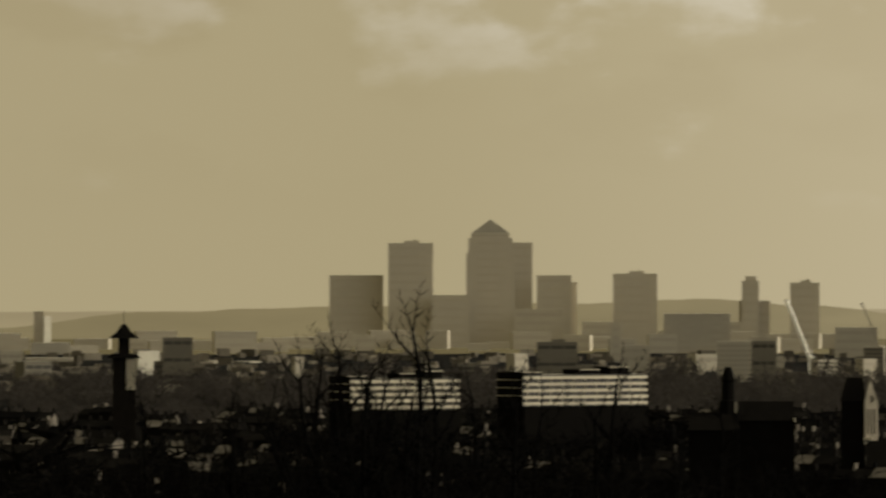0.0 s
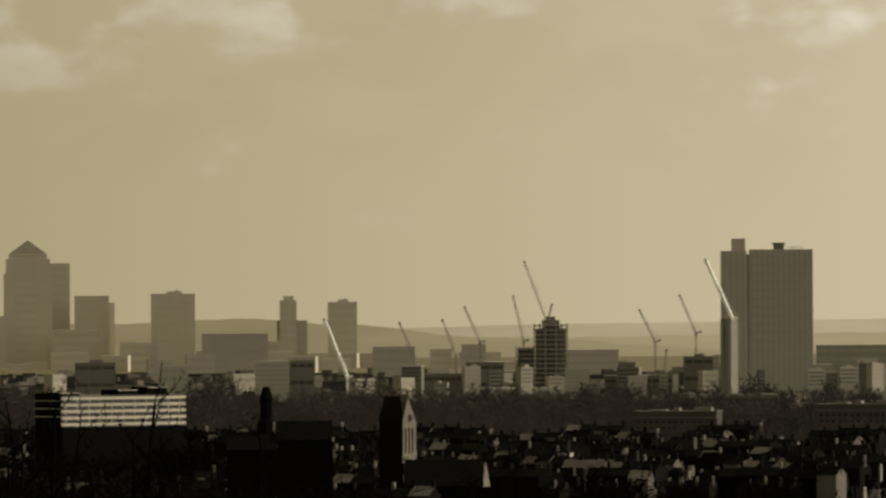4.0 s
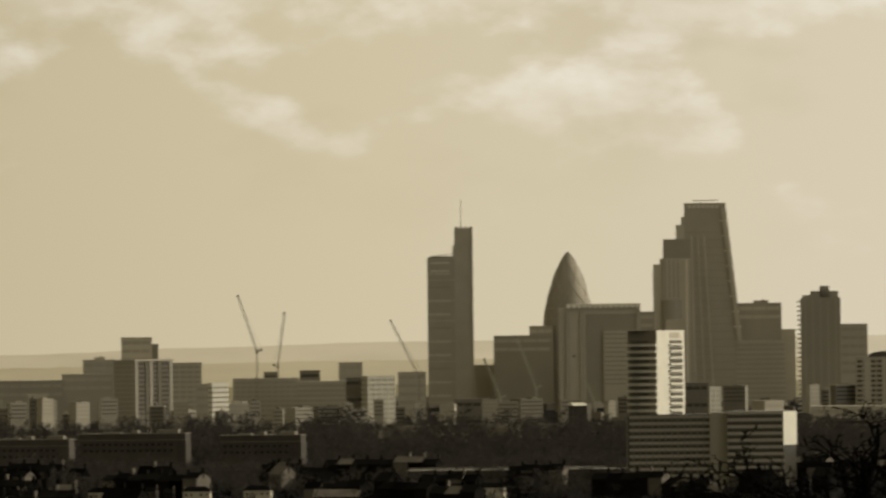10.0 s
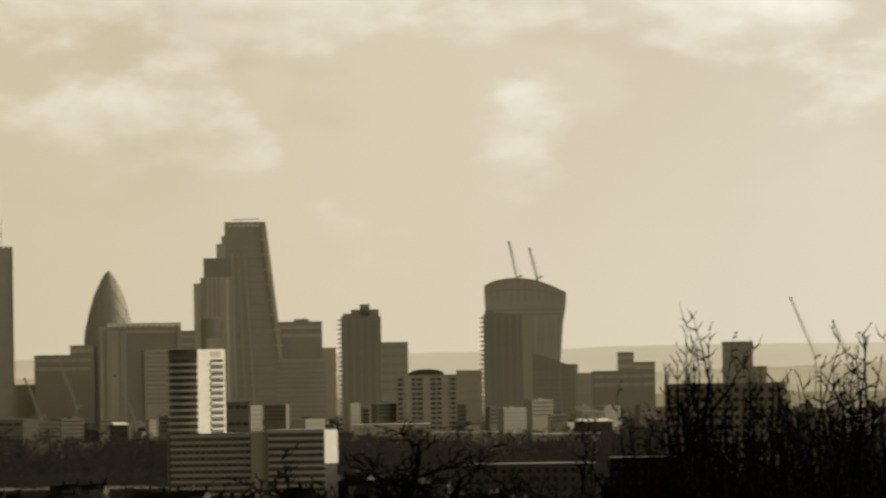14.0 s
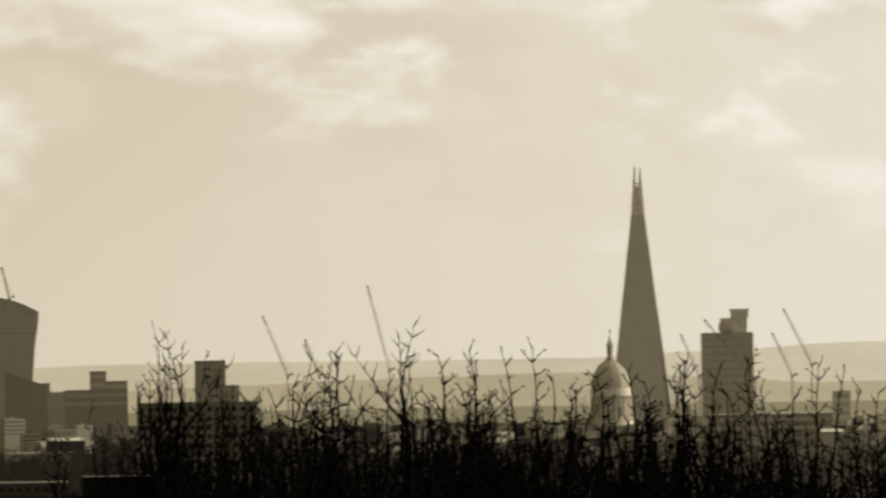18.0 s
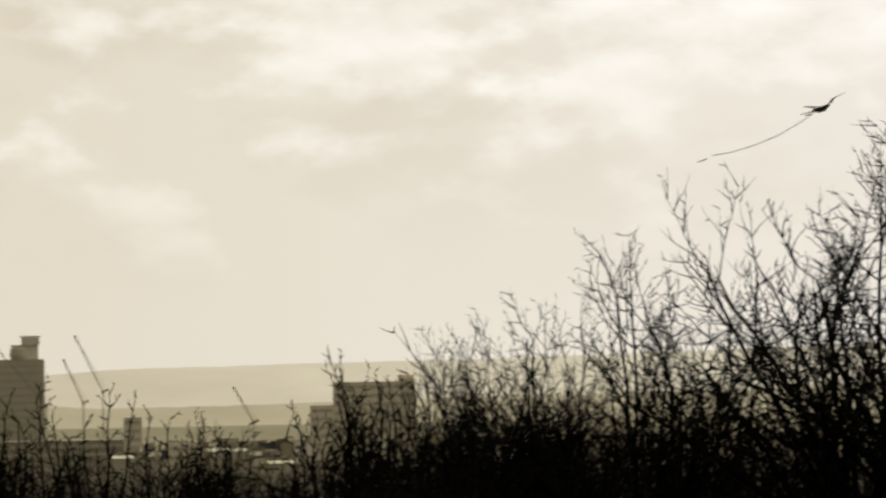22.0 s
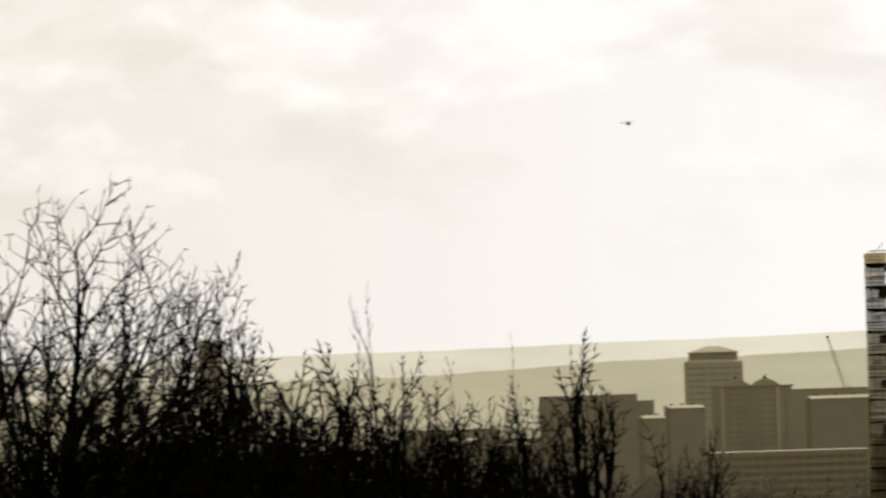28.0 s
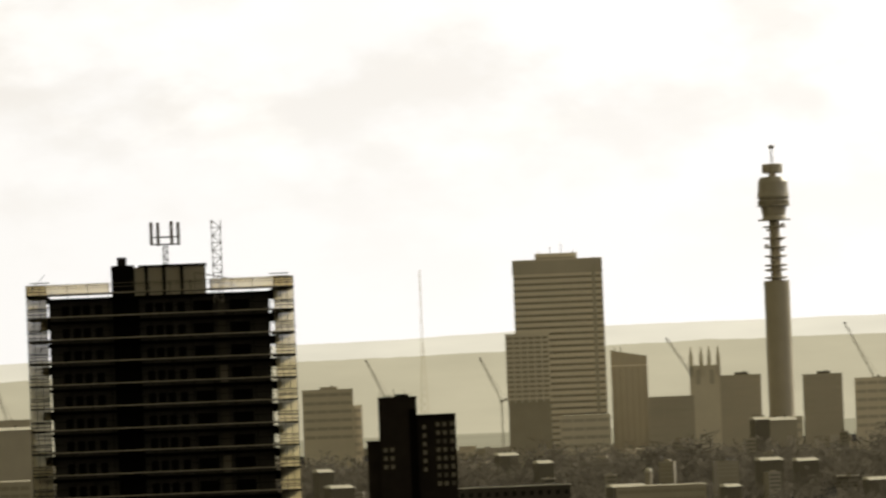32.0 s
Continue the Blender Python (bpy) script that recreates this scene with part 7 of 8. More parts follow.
terraces()


def back_streets():
    """Houses beyond those that can be told apart, joined: walls, two roof slopes and a stack each."""
    verts, faces = [], []

    def place(kind, m):
        w, q, e, r = ((5.2, 8.2, 5.8, 8.0), (14.6, 8.0, 5.2, 7.4), (6.0, 9.0, 5.6, 8.6), (5.6, 9.0, 7.4, 9.4), (5.8, 8.6, 6.6, 8.8))[kind]
        for shape, quads in ((((-w / 2, 0, -1), (w / 2, 0, -1), (w / 2, q, -1), (-w / 2, q, -1), (-w / 2, 0, e), (w / 2, 0, e), (w / 2, q, e), (-w / 2, q, e), (-w / 2, q / 2, r - 0.2), (w / 2, q / 2, r - 0.2)),
                              ((0, 1, 5, 4), (2, 3, 7, 6), (1, 2, 6, 9, 5), (3, 0, 4, 8, 7))),
                             (((-w / 2 - 0.2, -0.3, e - 0.2), (w / 2 + 0.2, -0.3, e - 0.2), (w / 2 + 0.2, q / 2, r), (-w / 2 - 0.2, q / 2, r), (w / 2 + 0.2, q + 0.3, e - 0.2), (-w / 2 - 0.2, q + 0.3, e - 0.2)),
                              ((0, 1, 2, 3), (3, 2, 4, 5))),
                             (((w / 2 - 0.6, q / 2 - 0.7, e), (w / 2, q / 2 - 0.7, e), (w / 2, q / 2 + 0.7, e), (w / 2 - 0.6, q / 2 + 0.7, e), (w / 2 - 0.6, q / 2 - 0.7, r + 1.6), (w / 2, q / 2 - 0.7, r + 1.6),
                               (w / 2, q / 2 + 0.7, r + 1.6), (w / 2 - 0.6, q / 2 + 0.7, r + 1.6)), ((0, 1, 5, 4), (1, 2, 6, 5), (2, 3, 7, 6), (3, 0, 4, 7), (4, 5, 6, 7)))):
            k = len(verts)
            verts.extend(tuple(m @ Vector(v)) for v in shape)
            faces.extend(tuple(k + i for i in f) for f in quads)

    rows_of_houses(12, ((117.0, 124.6, 1150, 1880, 16, 0.7, (5, 1, 2, 3, 2)), (124.0, 128.2, 1300, 1880, 10, 0.7, (5, 1, 2, 3, 2)), (128.2, 137.0, 1420, 1900, 5, 1.8, (5, 1, 2, 1, 1)),
                        (136.0, 166.0, 1000, 1350, 4, 2.0, (5, 2, 3, 3, 2))), place)
    me = bpy.data.meshes.new("back_streets")
    me.from_pydata(verts, [], faces)
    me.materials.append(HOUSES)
    tagged(new("back_streets", me), "rows of small dark brick houses past counting", "houses", kind="stuff")


back_streets()


def sheds():
    """Garden walls, annexes, bay roofs and roof lights added between the houses, past counting; pale ones are painted
    sunlit specks.
    """
    rng = random.Random(77)
    verts, faces = [], []
    for i in range(4600):
        b, d = (rng.uniform(116.5, 128.6), rng.uniform(1330, 1850)) if i < 2800 else (rng.uniform(116.5, 124.3), rng.uniform(1190, 1420))
        if 120.7 < b < 123.6 and d > 1400:
            continue
        p = site(b, d)
        w, q, h = rng.choice((0.2, 0.3, 0.5, 0.9)) * rng.uniform(0.7, 1.3), rng.uniform(0.15, 0.8), rng.choice((0.9, 1.4, 2.0, 2.6, 3.4)) * rng.uniform(0.85, 1.15)
        a = radians(NORTH - b + rng.uniform(-45, -8))
        c, n, k = math.cos(a), math.sin(a), len(verts)
        for z in (-0.5, h):
            for x, y in ((-w, -q), (w, -q), (w, q), (-w, q)):
                verts.append((p.x + x * c - y * n, p.y + x * n + y * c, p.z + z))
        faces += [(k + 4, k + 5, k + 6, k + 7), (k, k + 1, k + 5, k + 4), (k + 1, k + 2, k + 6, k + 5), (k + 2, k + 3, k + 7, k + 6), (k + 3, k, k + 4, k + 7)]
    me = bpy.data.meshes.new("back_garden_buildings")
    me.from_pydata(verts, [], faces)
    me.materials.append(SHEDS)
    tagged(new("back_garden_buildings", me), "small sheds, walls and annexes, some pale as sunlit specks", "sheds", kind="stuff")


sheds()


# ---- far rooftops: low blocks past counting ----
def rooftops(name, label, lo, hi, count, seed, mat):
    rng = random.Random(seed)
    verts, faces = [], []
    for i in range(count):
        d = 2450 + 1500 * rng.random() ** 0.8
        b = rng.uniform(lo, hi)
        p = site(b, d)
        s = 1.0 if d < 2700 else 0.62
        w, q, h = rng.uniform(4, 16) * s, rng.uniform(4, 8) * s, rng.uniform(2.0, 6.0) * s
        a = radians(NORTH - b + rng.choice((-20, 0, 15, 30)))
        c, n = math.cos(a), math.sin(a)
        k = len(verts)
        pitched = rng.random() < 0.35
        for x, y in ((-w, -q), (w, -q), (w, q), (-w, q)):
            x, y = x / 2, y / 2
            verts.append((p.x + x * c - y * n, p.y + x * n + y * c, p.z - 1))
        for x, y in ((-w, -q), (w, -q), (w, q), (-w, q)):
            x, y = x / 2, y / 2 * (0.15 if pitched else 1)
            verts.append((p.x + x * c - y * n, p.y + x * n + y * c, p.z + h))
        faces += [(k + 4, k + 5, k + 6, k + 7), (k, k + 1, k + 5, k + 4), (k + 1, k + 2, k + 6, k + 5), (k + 2, k + 3, k + 7, k + 6), (k + 3, k, k + 4, k + 7)]
    me = bpy.data.meshes.new(name)
    me.from_pydata(verts, [], faces)
    me.materials.append(mat)
    tagged(new(name, me), label, "rooftops", kind="stuff")


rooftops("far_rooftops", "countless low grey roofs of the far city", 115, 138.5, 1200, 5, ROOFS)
rooftops("western_rooftops", "countless low roofs in a tone paled for haze", 138.5, 166, 1500, 6, PALEROOFS)


# ---- bare trees ----
class Growth:
    """Tapering branches as open tubes, collected for one mesh of wood and one of twigs."""

    def __init__(self, seed, least=0.0085):
        self.least = least
        self.rng = random.Random(seed)
        self.wood, self.twig = ([], []), ([], [])

    def tube(self, points, radii, sides, fine):
        verts, faces = self.twig if fine else self.wood
        last = None
        for i, (p, r) in enumerate(zip(points, radii)):
            t = (points[min(i + 1, len(points) - 1)] - points[max(i - 1, 0)]).normalized()
            x = t.orthogonal().normalized()
            y = t.cross(x)
            k = len(verts)
            for s in range(sides):
                a = 2 * math.pi * s / sides
                verts.append(tuple(p + (x * math.cos(a) + y * math.sin(a)) * r))
            if last is not None:
                for s in range(sides):
                    faces.append((last + s, last + (s + 1) % sides, k + (s + 1) % sides, k + s))
            last = k

    def grow(self, p, way, length, radius, level, plan):
        rng = self.rng
        steps, wiggle, lift, kids, ratio, angle, bare = plan[level]
        pts, radii, w = [p.copy()], [radius], way.normalized()
        nodes = []
        for i in range(steps):
            w = (w + Vector((rng.uniform(-1, 1), rng.uniform(-1, 1), rng.uniform(-0.6, 0.6))) * wiggle + Vector((0, 0, lift))).normalized()
            p = p + w * (length / steps)
            pts.append(p.copy())
            radii.append(radius * (1 - (0.72 if level + 2 < len(plan) else 0.85) * (i + 1) / steps))
            nodes.append((p.copy(), w.copy(), radii[-1], (i + 1) / steps))
        self.tube(pts, radii, 5 if level == 0 else 4 if level < 2 else 3, level >= 2)
        if level + 1 < len(plan):
            count = max(1, int(kids * rng.uniform(0.8, 1.2)))
            for c in range(count):
                f = bare + (1 - bare) * (c + rng.random()) / count
                i = min(steps - 1, int(f * steps))
                q, w2, r2, g = nodes[i]
                side = w2.orthogonal().normalized()
                side.rotate(Matrix.Rotation(rng.uniform(0, 6.283), 3, w2))
                ang = radians(angle * rng.uniform(0.7, 1.3))
                child = w2 * math.cos(ang) + side * math.sin(ang)
                self.grow(q, child, length * ratio * rng.uniform(0.7, 1.12) * (1.15 - 0.5 * f), max(r2 * 0.66, self.least), level + 1, plan)


def tree_meshes(name, seed, height, trunk, stems, fan, plan, stem_length, girth, least=0.0085):
    g = Growth(seed, least)
    rng = g.rng
    base = [Vector((0, 0, -0.6)), Vector((0.05, 0.03, trunk * 0.5)), Vector((0, 0.05, trunk))]
    g.tube(base, [girth, girth * 0.85, girth * 0.75], 8, False)
    for s in range(stems):
        a = 2 * math.pi * (s + rng.uniform(-0.3, 0.3)) / stems
        tilt = fan * (0.25 + 0.75 * ((s * 0.618) % 1.0))
        way = Vector((math.cos(a) * math.sin(tilt), math.sin(a) * math.sin(tilt), math.cos(tilt)))
        g.grow(base[-1] - Vector((0, 0, rng.uniform(0, trunk * 0.2))), way, stem_length * rng.uniform(0.8, 1.1) * (0.8 + 0.2 * math.cos(tilt)), girth * 0.5, 0, plan)
    top = max(v[2] for v in g.twig[0])
    s = height / top
    out = []
    for kind, (verts, faces) in (("trunk", g.wood), ("crown", g.twig)):
        me = bpy.data.meshes.new(name + "_" + kind)
        me.from_pydata([(x * s, y * s, z * s) for x, y, z in verts], [], faces)
        me.materials.append(BARK if kind == "trunk" else TWIG)
        out.append(me)
    return out


# plan rows: steps, wiggle, lift, children, length ratio, angle, bare share
CROWN = tree_meshes("round_tree", 3, 10.0, 4.0, 14, 1.1, ((8, 0.17, 0.04, 10, 0.50, 48, 0.15), (5, 0.22, 0.06, 7, 0.50, 46, 0.12), (3, 0.24, 0.06, 4, 0.50, 44, 0.1), (2, 0.22, 0.05, 0, 0, 0, 0)), 4.6, 0.19)
CROWN_B = tree_meshes("round_tree", 8, 10.0, 4.0, 13, 1.05, ((8, 0.18, 0.04, 10, 0.50, 48, 0.15), (5, 0.22, 0.06, 7, 0.50, 46, 0.12), (3, 0.24, 0.06, 4, 0.5, 44, 0.1), (2, 0.22, 0.05, 0, 0, 0, 0)), 4.6, 0.18)
UPRIGHT = tree_meshes("upright_tree", 21, 10.0, 4.6, 15, 0.75, ((10, 0.12, 0.09, 9, 0.40, 32, 0.15), (9, 0.16, 0.14, 10, 0.20, 60, 0.12), (4, 0.24, 0.10, 3, 0.45, 55, 0.2), (2, 0.3, 0.05, 0, 0, 0, 0)), 4.4, 0.19, 0.010)
UPRIGHT_B = tree_meshes("upright_tree", 34, 10.0, 4.6, 14, 0.8, ((10, 0.13, 0.09, 9, 0.42, 34, 0.15), (9, 0.17, 0.14, 10, 0.20, 60, 0.12), (4, 0.24, 0.10, 3, 0.45, 55, 0.2), (2, 0.3, 0.05, 0, 0, 0, 0)), 4.4, 0.19, 0.010)
LOW = tree_meshes("hedge_tree", 41, 10.0, 3.6, 13, 0.95, ((7, 0.16, 0.06, 9, 0.46, 44, 0.12), (5, 0.2, 0.08, 7, 0.5, 42, 0.1), (3, 0.22, 0.06, 0, 0, 0, 0)), 4.6, 0.19)
BUSH = tree_meshes("bush", 61, 10.0, 0.9, 22, 1.15, ((7, 0.16, 0.05, 9, 0.42, 42, 0.15), (5, 0.2, 0.06, 6, 0.5, 42, 0.1), (3, 0.22, 0.05, 0, 0, 0, 0)), 6.0, 0.2, 0.03)
CROOKED = tree_meshes("crooked_tree", 63, 10.0, 0.9, 13, 1.25, ((9, 0.26, 0.03, 8, 0.44, 50, 0.25), (6, 0.28, 0.04, 6, 0.5, 48, 0.12), (3, 0.28, 0.03, 3, 0.5, 46, 0.1), (2, 0.2, 0.03, 0, 0, 0, 0)), 6.2, 0.5, 0.045)
SHOOTS = tree_meshes("shoot_tree", 65, 10.0, 4.6, 15, 0.7, ((10, 0.12, 0.10, 9, 0.40, 34, 0.1), (9, 0.17, 0.14, 11, 0.18, 60, 0.1), (4, 0.25, 0.08, 2, 0.4, 55, 0.2), (2, 0.3, 0.05, 0, 0, 0, 0)), 4.4, 0.22, 0.012)
SAPLING = tree_meshes("sapling", 55, 10.0, 5.2, 7, 0.45, ((12, 0.11, 0.09, 15, 0.24, 42, 0.12), (6, 0.20, 0.14, 7, 0.30, 58, 0.15), (3, 0.3, 0.1, 0, 0, 0, 0)), 4.6, 0.15, 0.010)
GREAT = tree_meshes("great_tree", 12, 10.0, 0.9, 17, 1.2, ((10, 0.20, 0.05, 9, 0.42, 42, 0.2), (7, 0.20, 0.06, 8, 0.50, 44, 0.12), (5, 0.22, 0.05, 2, 0.42, 50, 0.15), (3, 0.25, 0.04, 0, 0, 0, 0)), 6.4, 0.17, 0.016)
FAN = tree_meshes("fan_tree", 17, 10.0, 1.6, 10, 0.42, ((10, 0.12, 0.07, 8, 0.40, 36, 0.2), (7, 0.16, 0.10, 7, 0.28, 52, 0.12), (3, 0.22, 0.06, 0, 0, 0, 0)), 6.4, 0.26, 0.042)
SPREADING = tree_meshes("spreading_tree", 77, 8.0, 4.0, 12, 1.4, ((8, 0.20, 0.03, 10, 0.46, 48, 0.2), (5, 0.22, 0.06, 7, 0.5, 46, 0.15), (3, 0.22, 0.05, 3, 0.5, 45, 0.1), (2, 0.2, 0.03, 0, 0, 0, 0)), 4.6, 0.26)
TREES = {"fan": (FAN, 10.0, "fan_shaped_tree", "bare young tree with a fan of knobbly shoots"), "bush": (BUSH, 10.0, "bush", "bare bush with radiating dark stems"), "crooked": (CROOKED, 10.0, "spreading_tree", "bare tree with thick crooked spreading branches"), "shoots": (SHOOTS, 10.0, "upright_tree", "bare tree with many upright dark shoots"), "low": (LOW, 10.0, "hedge_tree", "low bare hedge tree with tangled dark twigs"), "great": (GREAT, 10.0, "great_tree", "broad bare tree with radiating crooked limbs and fine twigs"), "crown": (CROWN, 10.0, "round_tree", "bare round-crowned tree with dense dark twigs"), "crown_b": (CROWN_B, 10.0, "round_tree", "bare round-crowned tree with dense dark twigs"),
         "upright": (UPRIGHT, 10.0, "upright_tree", "bare tree with many upright dark shoots"), "upright_b": (UPRIGHT_B, 10.0, "upright_tree", "bare tree with many upright dark shoots"),
         "sapling": (SAPLING, 10.0, "sapling", "sparse bare sapling with a few thin shoots"), "spreading": (SPREADING, 8.0, "spreading_tree", "bare tree with crooked spreading branches")}


def tree(kind, bearing, d, el_top, turn, girth=1.0):
    meshes, tall, name, label = TREES[kind]
    z = up(-1.9, d) if kind in ("great", "bush", "crooked", "fan") else ground_height(d)
    s = (up(el_top, d) - z) / tall
    girth = girth or 1.0
    ob = thing(name, bearing, d, label, "tree", "bare trees on the hillside", z=z)
    ob.matrix_basis = ob.matrix_basis @ pose(0, 0, 0, 0, 0, turn) @ Matrix.Diagonal((s * girth, s * girth, s, 1))
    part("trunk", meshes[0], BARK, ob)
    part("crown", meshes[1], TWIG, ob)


# the hedge of trees in front of the glass spire
for kind, b, el, turn in (("upright", 137.08, 0.36, 10), ("sapling", 137.35, 0.30, 200), ("upright_b", 137.75, 0.18, 80), ("sapling", 138.35, 0.36, 20), ("upright", 138.75, 0.06, 140),
                          ("upright_b", 139.55, 0.10, 190), ("upright", 140.25, 0.08, 250), ("upright_b", 141.0, 0.0, 300), ("upright", 141.75, -0.15, 40),
                          ("upright_b", 142.5, -0.30, 100), ("upright", 143.15, -0.42, 15)):
    tree(kind, b, 76 + 9 * math.sin(b * 7), el, turn, 0.6 if b < 137.2 else 1.0)
hedge = random.Random(9)
for k in range(30):
    b = 137.0 + k * 0.25
    tree("shoots", b + 0.15, hedge.uniform(78, 90), hedge.uniform(-0.2, 0.2) - (0.35 if 141.4 < b < 144 else 0), hedge.uniform(0, 360), 0.9)
    tree("shoots", b, hedge.uniform(84, 98), hedge.uniform(-0.6, -0.25) - (0.3 if 141.4 < b < 144 else 0), hedge.uniform(0, 360), 1.1)
# the great round tree, its flanks, and the thicket under it
for kind, b, d, el, turn, girth in (("upright_b", 144.5, 68, 0.28, 60, 1.1), ("crown_b", 145.3, 70, 0.42, 100, 0.9), ("great", 148.45, 66, 1.95, 0, 1.15), ("great", 147.5, 67, 1.82, 250, 0.9), ("great", 146.0, 69, 1.12, 70, 0.85), ("great", 145.1, 71, 0.68, 310, 0.8), ("great", 144.55, 72, 0.42, 20, 0.8), ("great", 149.6, 68, 1.7, 140, 0.95), ("great", 150.4, 70, 0.95, 200, 0.75),
                                      ("crown", 150.6, 71, 0.6, 240, 0.75),
                                    ("upright", 151.4, 72, 0.38, 20, 1.0), ("upright_b", 152.1, 75, 0.16, 200, 1.0), ("sapling", 151.75, 71, 0.84, 90, 0.4), ("upright_b", 152.72, 75, 0.40, 10, 0.32), ("fan", 150.75, 71, 0.66, 20, 1.0), ("fan", 151.15, 72, 0.52, 140, 1.0), ("fan", 151.6, 73, 0.40, 30, 1.1), ("fan", 152.05, 75, 0.28, 260, 1.0), ("fan", 152.5, 77, 0.08, 90, 1.0), ("fan", 152.95, 77, 0.02, 10, 1.0), ("fan", 153.56, 78, 0.42, 190, 0.85), ("fan", 154.4, 80, -0.36, 330, 0.9), ("fan", 143.66, 76, 0.26, 60, 0.8), ("fan", 142.6, 78, -0.2, 160, 0.8), ("bush", 151.4, 74, 0.0, 40, 0.7), ("bush", 151.8, 75, -0.15, 200, 0.6), ("bush", 150.8, 73, 0.15, 300, 0.7),
                                    ("shoots", 151.3, 76, 0.10, 20, 0.8), ("low", 151.75, 77, -0.1, 60, 0.8), ("shoots", 152.15, 78, -0.05, 130, 0.7), ("low", 152.5, 79, -0.35, 210, 0.8), ("shoots", 153.1, 78, -0.2, 310, 0.6), ("low", 153.4, 82, -0.45, 10, 0.8), ("upright", 153.6, 80, -0.25, 77, 0.6), ("sapling", 154.4, 80, -0.30, 200, 1.0), ("upright_b", 152.9, 78, -0.3, 50, 0.8)):
    tree(kind, b, d, el, turn, girth)
for k in range(16):
    b = 144.3 + k * 0.51
    tree(("low", "shoots")[k % 2], b, hedge.uniform(74, 88), 0.3 * math.exp(-((b - 148) / 2.6) ** 2) + hedge.uniform(-0.35, -0.05), hedge.uniform(0, 360), 1.1)
for k in range(42):
    b = 136.7 + k * 0.40
    if b < 143.6 and k % 3 > 0:
        continue
    tree("bush", b, hedge.uniform(80, 95), hedge.uniform(-0.25, 0.1) + (0.0 if b > 144.2 else -0.25 if b > 141.3 else -0.35 if b < 137.2 else 0), hedge.uniform(0, 360), 0.55)
for b, d, el, turn, girth in ((134.66, 120, -0.50, 0, 1.45), (135.45, 125, -0.88, 60, 0.9), (136.95, 90, 0.15, 300, 0.35), (137.25, 92, 0.0, 30, 0.4), (136.8, 94, -0.5, 130, 0.35)):
    tree("crooked", b, d, el, turn, girth)
for b, d, el, turn in ((134.45, 250, -0.92, 100), (135.6, 240, -0.82, 200), (133.55, 245, -0.98, 50)):
    tree("spreading", b, d, el, turn)
# thin shoots and low crowns on the eastern slope
for kind, b, d, el, turn in (("sapling", 121.18, 170, 0.10, 40), ("sapling", 120.88, 175, -0.15, 140), ("sapling", 121.55, 170, -0.36, 230), ("sapling", 123.15, 180, -0.36, 300), ("sapling", 120.45, 180, -0.5, 80),
                             ("sapling", 119.9, 175, -0.62, 10), ("sapling", 121.75, 176, -0.45, 110), ("sapling", 121.3, 168, -0.1, 75), ("sapling", 121.02, 172, -0.25, 205), ("sapling", 122.25, 170, -0.42, 330), ("sapling", 120.65, 174, -0.38, 20), ("sapling", 119.5, 176, -0.6, 160), ("sapling", 122.7, 178, -0.6, 260), ("sapling", 124.0, 185, -0.72, 190)):
    tree(kind, b, d, el, turn)
for k in range(44):
    b = 117.4 + k * 0.166 + hedge.uniform(-0.08, 0.08)
    tree("low", b, hedge.uniform(150, 235), hedge.uniform(-1.38, -1.02) - (0.1 if b > 123 else 0), hedge.uniform(0, 360), 1.15)


# ---- woods: bare crowns past counting, joined ----
def brush_tree(rng, sticks):
    """Unit-height bare tree: trunk, limbs, and slender blades of twigs."""
    verts, faces = [], []

    def blade(a, b, r):
        k = len(verts)
        w = (b - a).orthogonal().normalized()
        w.rotate(Matrix.Rotation(rng.uniform(0, 6.28), 3, (b - a).normalized()))
        verts.extend((tuple(a - w * r), tuple(a + w * r), tuple(b)))
        faces.append((k, k + 1, k + 2))

    for k in range(3):
        blade(Vector((0, 0, -0.1)), Vector((0, 0, 0.6)), 0.03)
    for k in range(12):
        a = rng.uniform(0, 6.28)
        z = rng.uniform(0.08, 0.95)
        r = 0.50 * math.sqrt(max(0.05, 1 - ((z - 0.42) / 0.58) ** 2)) * rng.uniform(0.6, 1.0)
        out = Vector((math.cos(a) * r, math.sin(a) * r, z))
        root = Vector((0, 0, z * rng.uniform(0.2, 0.7)))
        blade(root, out, 0.016)
        for j in range(sticks):
            p = root.lerp(out, rng.uniform(0.35, 1.0)) + Vector((rng.gauss(0, 0.05), rng.gauss(0, 0.05), rng.gauss(0, 0.04)))
            q = p + Vector((rng.gauss(0, 0.09), rng.gauss(0, 0.09), rng.uniform(0.0, 0.17)))
            blade(p, q, rng.uniform(0.010, 0.022))
    return np.array(verts), np.array(faces)


CLEARINGS = ((132.85, 134.25, 1500, 2020), (126.5, 131.0, 1960, 2070), (122.0, 123.4, 1400, 1540), (120.8, 121.9, 1400, 1540))


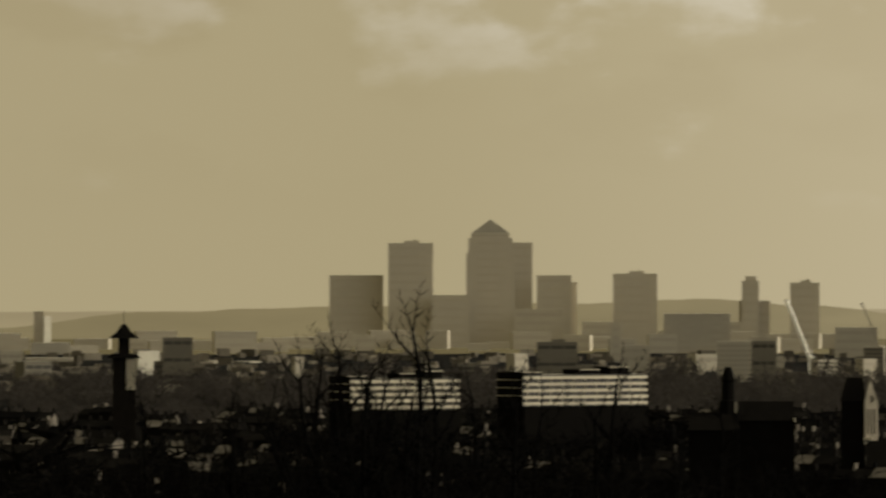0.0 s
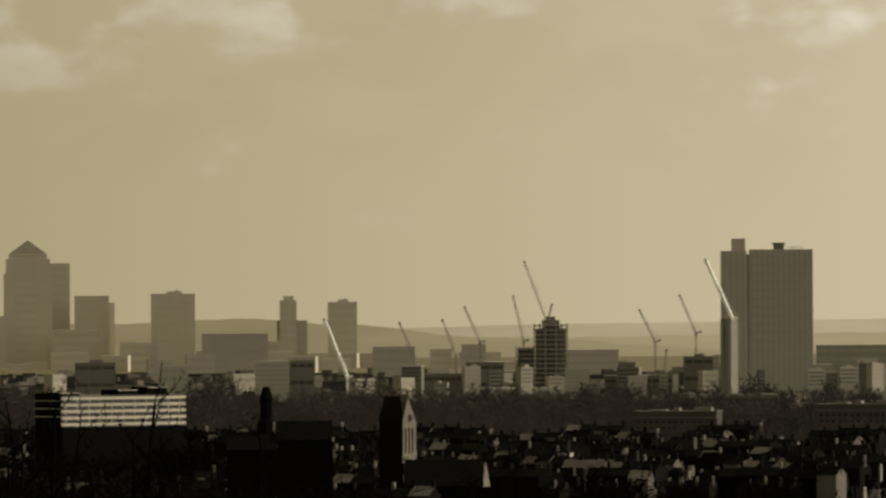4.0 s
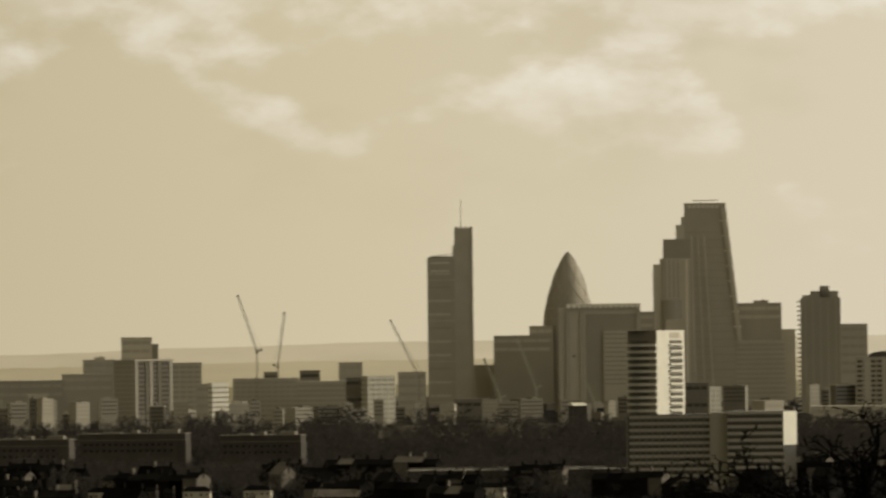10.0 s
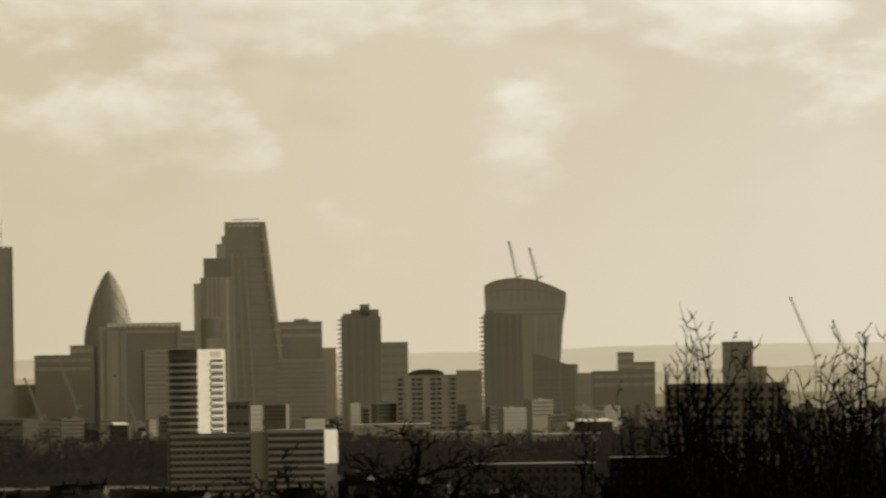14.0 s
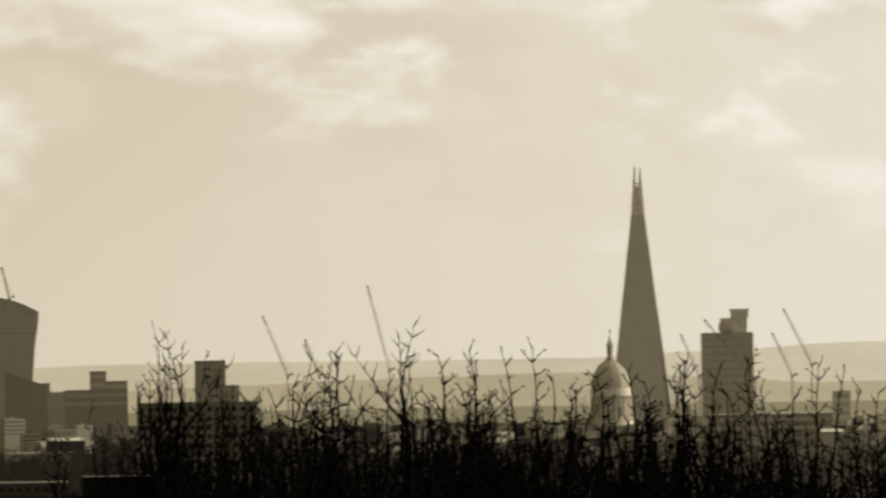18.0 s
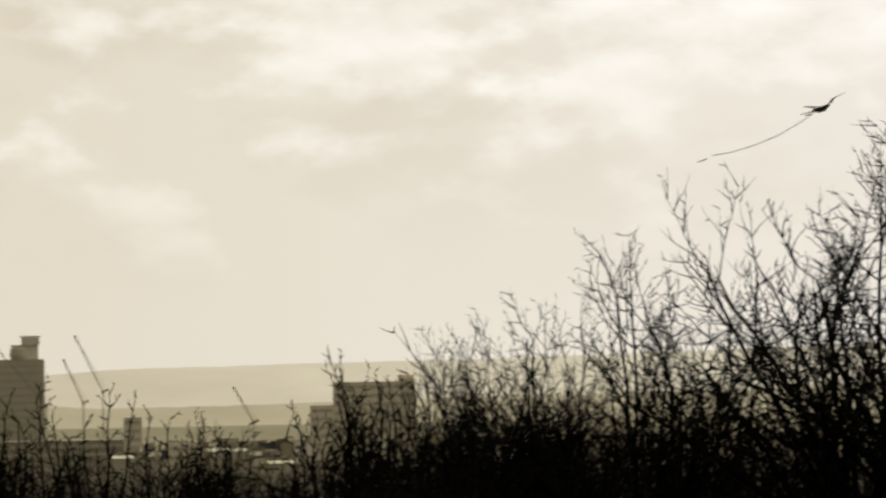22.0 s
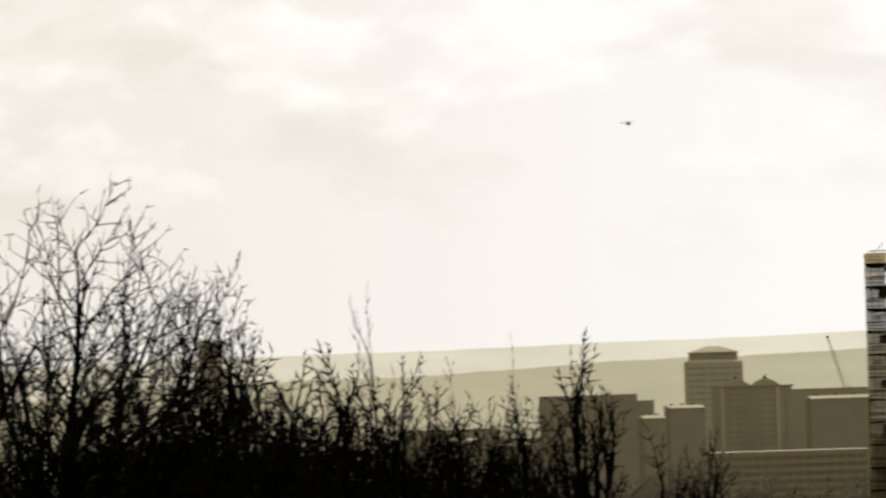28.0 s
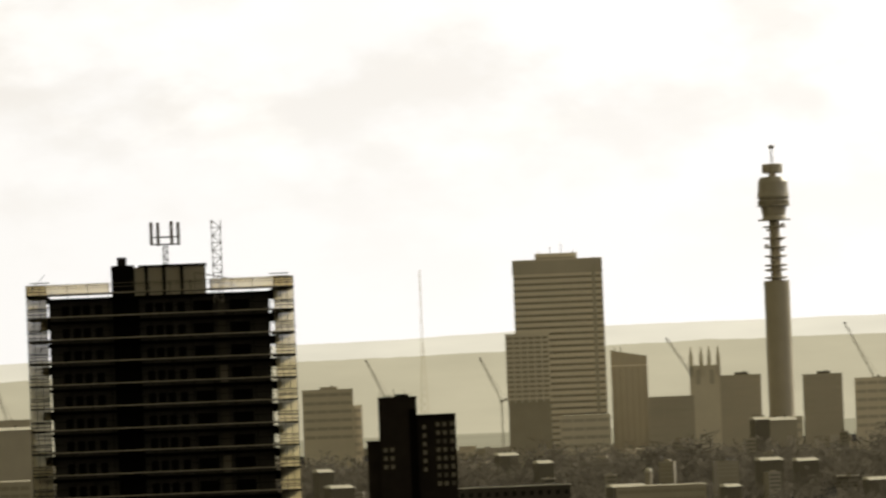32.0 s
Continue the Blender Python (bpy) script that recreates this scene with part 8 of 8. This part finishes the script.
def woods(name, label, count, lo, hi, near, far, tall, seed, mat=WOOD, gaps=-0.4):
    rng = random.Random(seed)
    kinds = [brush_tree(rng, 10) for k in range(6)]
    vs, fs, total = [], [], 0
    for i in range(count):
        d = near + (far - near) * rng.random()
        b = rng.uniform(lo, hi)
        if noise.noise(Vector((b * 0.9, d / 260, seed))) < gaps or any(a < b < c and e < d < f for a, c, e, f in CLEARINGS):
            continue
        v, f = kinds[i % 6]
        h = tall * rng.uniform(0.6, 1.15) * (1.0 if d < 2600 else 0.7) * (1 + 0.55 * noise.noise(Vector((b * 2.2, d / 120, seed + 9))))
        a = rng.uniform(0, 6.28)
        p = site(b, d)
        m = np.array(((math.cos(a), -math.sin(a), 0), (math.sin(a), math.cos(a), 0), (0, 0, 1)))
        vs.append((v * (1.25, 1.25, 1.0)) @ m.T * h + np.array((p.x, p.y, p.z)))
        fs.append(f + total)
        total += len(v)
    me = bpy.data.meshes.new(name)
    v, f = np.concatenate(vs), np.concatenate(fs)
    me.from_pydata(v.tolist(), [], f.tolist())
    me.materials.append(mat)
    tagged(new(name, me), label, "woods", kind="stuff")


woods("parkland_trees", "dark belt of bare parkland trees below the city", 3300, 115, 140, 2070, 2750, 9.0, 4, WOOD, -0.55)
# western woods use the tree tones with haze painted in
woods("western_parkland_trees", "haze-lightened belt of bare parkland trees below the city", 2400, 140, 166, 2020, 2750, 8.0, 5, PALEWOOD, -0.6)
woods("western_high_trees", "tall bare trees in a haze-lightened tone before the western towers", 1150, 157.2, 166, 2250, 2700, 13.0, 47, PALEWOOD, -0.6)
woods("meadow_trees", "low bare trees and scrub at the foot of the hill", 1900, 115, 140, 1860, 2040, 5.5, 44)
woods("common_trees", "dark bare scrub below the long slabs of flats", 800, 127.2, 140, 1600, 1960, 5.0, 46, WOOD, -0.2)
woods("western_meadow_trees", "low bare trees in a haze-lightened tone at the hill's foot", 1500, 140, 166, 1350, 2020, 6.5, 45, PALEWOOD)
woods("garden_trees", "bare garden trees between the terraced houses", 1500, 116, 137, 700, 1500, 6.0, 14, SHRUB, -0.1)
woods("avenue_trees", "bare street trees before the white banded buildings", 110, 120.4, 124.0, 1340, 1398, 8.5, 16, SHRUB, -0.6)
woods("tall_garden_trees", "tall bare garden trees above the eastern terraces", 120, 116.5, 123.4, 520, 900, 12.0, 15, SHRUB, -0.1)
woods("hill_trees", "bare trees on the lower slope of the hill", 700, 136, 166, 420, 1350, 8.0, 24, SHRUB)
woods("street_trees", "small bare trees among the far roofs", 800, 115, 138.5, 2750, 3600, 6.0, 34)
woods("western_street_trees", "small bare trees in a haze-paled tone among the far roofs", 900, 138.5, 166, 2600, 3600, 6.0, 35, HAZEWOOD)


# ---- in the sky ----
def kite():
    d, c = 75.0, 147.30
    z = up(1.97, d)
    ob = thing("toy_kite", c, d, "black bird-shaped cloth kite with a long thin tail", "kite", z=z)
    u = d / 13352
    bm = bmesh.new()
    body = [(-20, 0, -2), (-6, 0, -8), (6, 0, -4), (14, 0, 6), (10, 0, 8), (-4, 0, 3)]
    f, g = [bm.verts.new((x * u, -0.01, zz * u)) for x, y, zz in body], [bm.verts.new((x * u, 0.01, zz * u)) for x, y, zz in body]
    bm.faces.new(f)
    bm.faces.new(g[::-1])
    for k in range(6):
        bm.faces.new((f[k], g[k], g[(k + 1) % 6], f[(k + 1) % 6]))
    part("sail", bm, CLOTH, ob)
    bm = bmesh.new()
    wing = [(10, 6), (18, 10), (22, 18), (44, 28), (28, 22), (17, 17)]
    f, g = [bm.verts.new((x * u, -0.008, zz * u)) for x, zz in wing], [bm.verts.new((x * u, 0.2, zz * u + 0.01)) for x, zz in wing]
    bm.faces.new(f)
    bm.faces.new(g[::-1])
    for k in range(6):
        bm.faces.new((f[k], g[k], g[(k + 1) % 6], f[(k + 1) % 6]))
    part("wing", bm, CLOTH, ob)
    bm = bmesh.new()
    for x, zz in ((-32, 4), (-38, -10), (-30, -12)):
        rod(bm, (0, 0, 0), (x * u, 0.05, zz * u), 1.1 * u)
    rod(bm, (-32 * u, 0, 4 * u), (0, 0, 3 * u), 0.8 * u)
    part("tail_feather", bm, CLOTH, ob)
    bm = bmesh.new()
    pts = [Vector((x * u, 0.02 * k, zz * u)) for k, (x, zz) in enumerate(((-18, -10), (-45, -27), (-80, -46), (-120, -62), (-160, -73), (-197, -79)))]
    for a, b in zip(pts, pts[1:]):
        rod(bm, a, b, 0.9 * u)
    rod(bm, (-205 * u, 0.1, -84 * u), (-222 * u, 0.1, -90 * u), 1.2 * u)
    part("tail", bm, TWIG, ob)


def helicopter():
    d, c = 2600.0, 153.92
    ob = thing("helicopter", c, d, "small dark helicopter high in a bright sky", "helicopter", z=up(1.95, d))
    u = d / 13352
    bm = revolve(((0.4 * u, -5 * u), (2.2 * u, -3 * u), (2.6 * u, 0), (1.6 * u, 3 * u), (0.4 * u, 5 * u)), 10)
    bmesh.ops.transform(bm, matrix=Matrix.Rotation(math.pi / 2, 4, "Y"), verts=bm.verts)
    part("cabin", bm, DARK, ob)
    bm = bmesh.new()
    rod(bm, (-3 * u, 0, 0.6 * u), (-13 * u, 0, 1 * u), 0.6 * u)
    rod(bm, (-13 * u, 0, 0), (-13.5 * u, 0, 3 * u), 0.6 * u)
    part("tail_boom", bm, DARK, ob)
    bm = bmesh.new()
    rod(bm, (-9 * u, -3 * u, 3.4 * u), (9 * u, 3 * u, 3.4 * u), 0.35 * u)
    rod(bm, (0, 0, 2 * u), (0, 0, 3.6 * u), 0.4 * u)
    part("rotor", bm, DARK, ob)
    for y in (-1.5 * u, 1.5 * u):
        bm = bmesh.new()
        rod(bm, (-3.5 * u, y, -3.4 * u), (3.5 * u, y, -3.4 * u), 0.25 * u)
        rod(bm, (0, y, -3.4 * u), (0, y, -1 * u), 0.25 * u)
        part("skid", bm, DARK, ob)


kite()
helicopter()
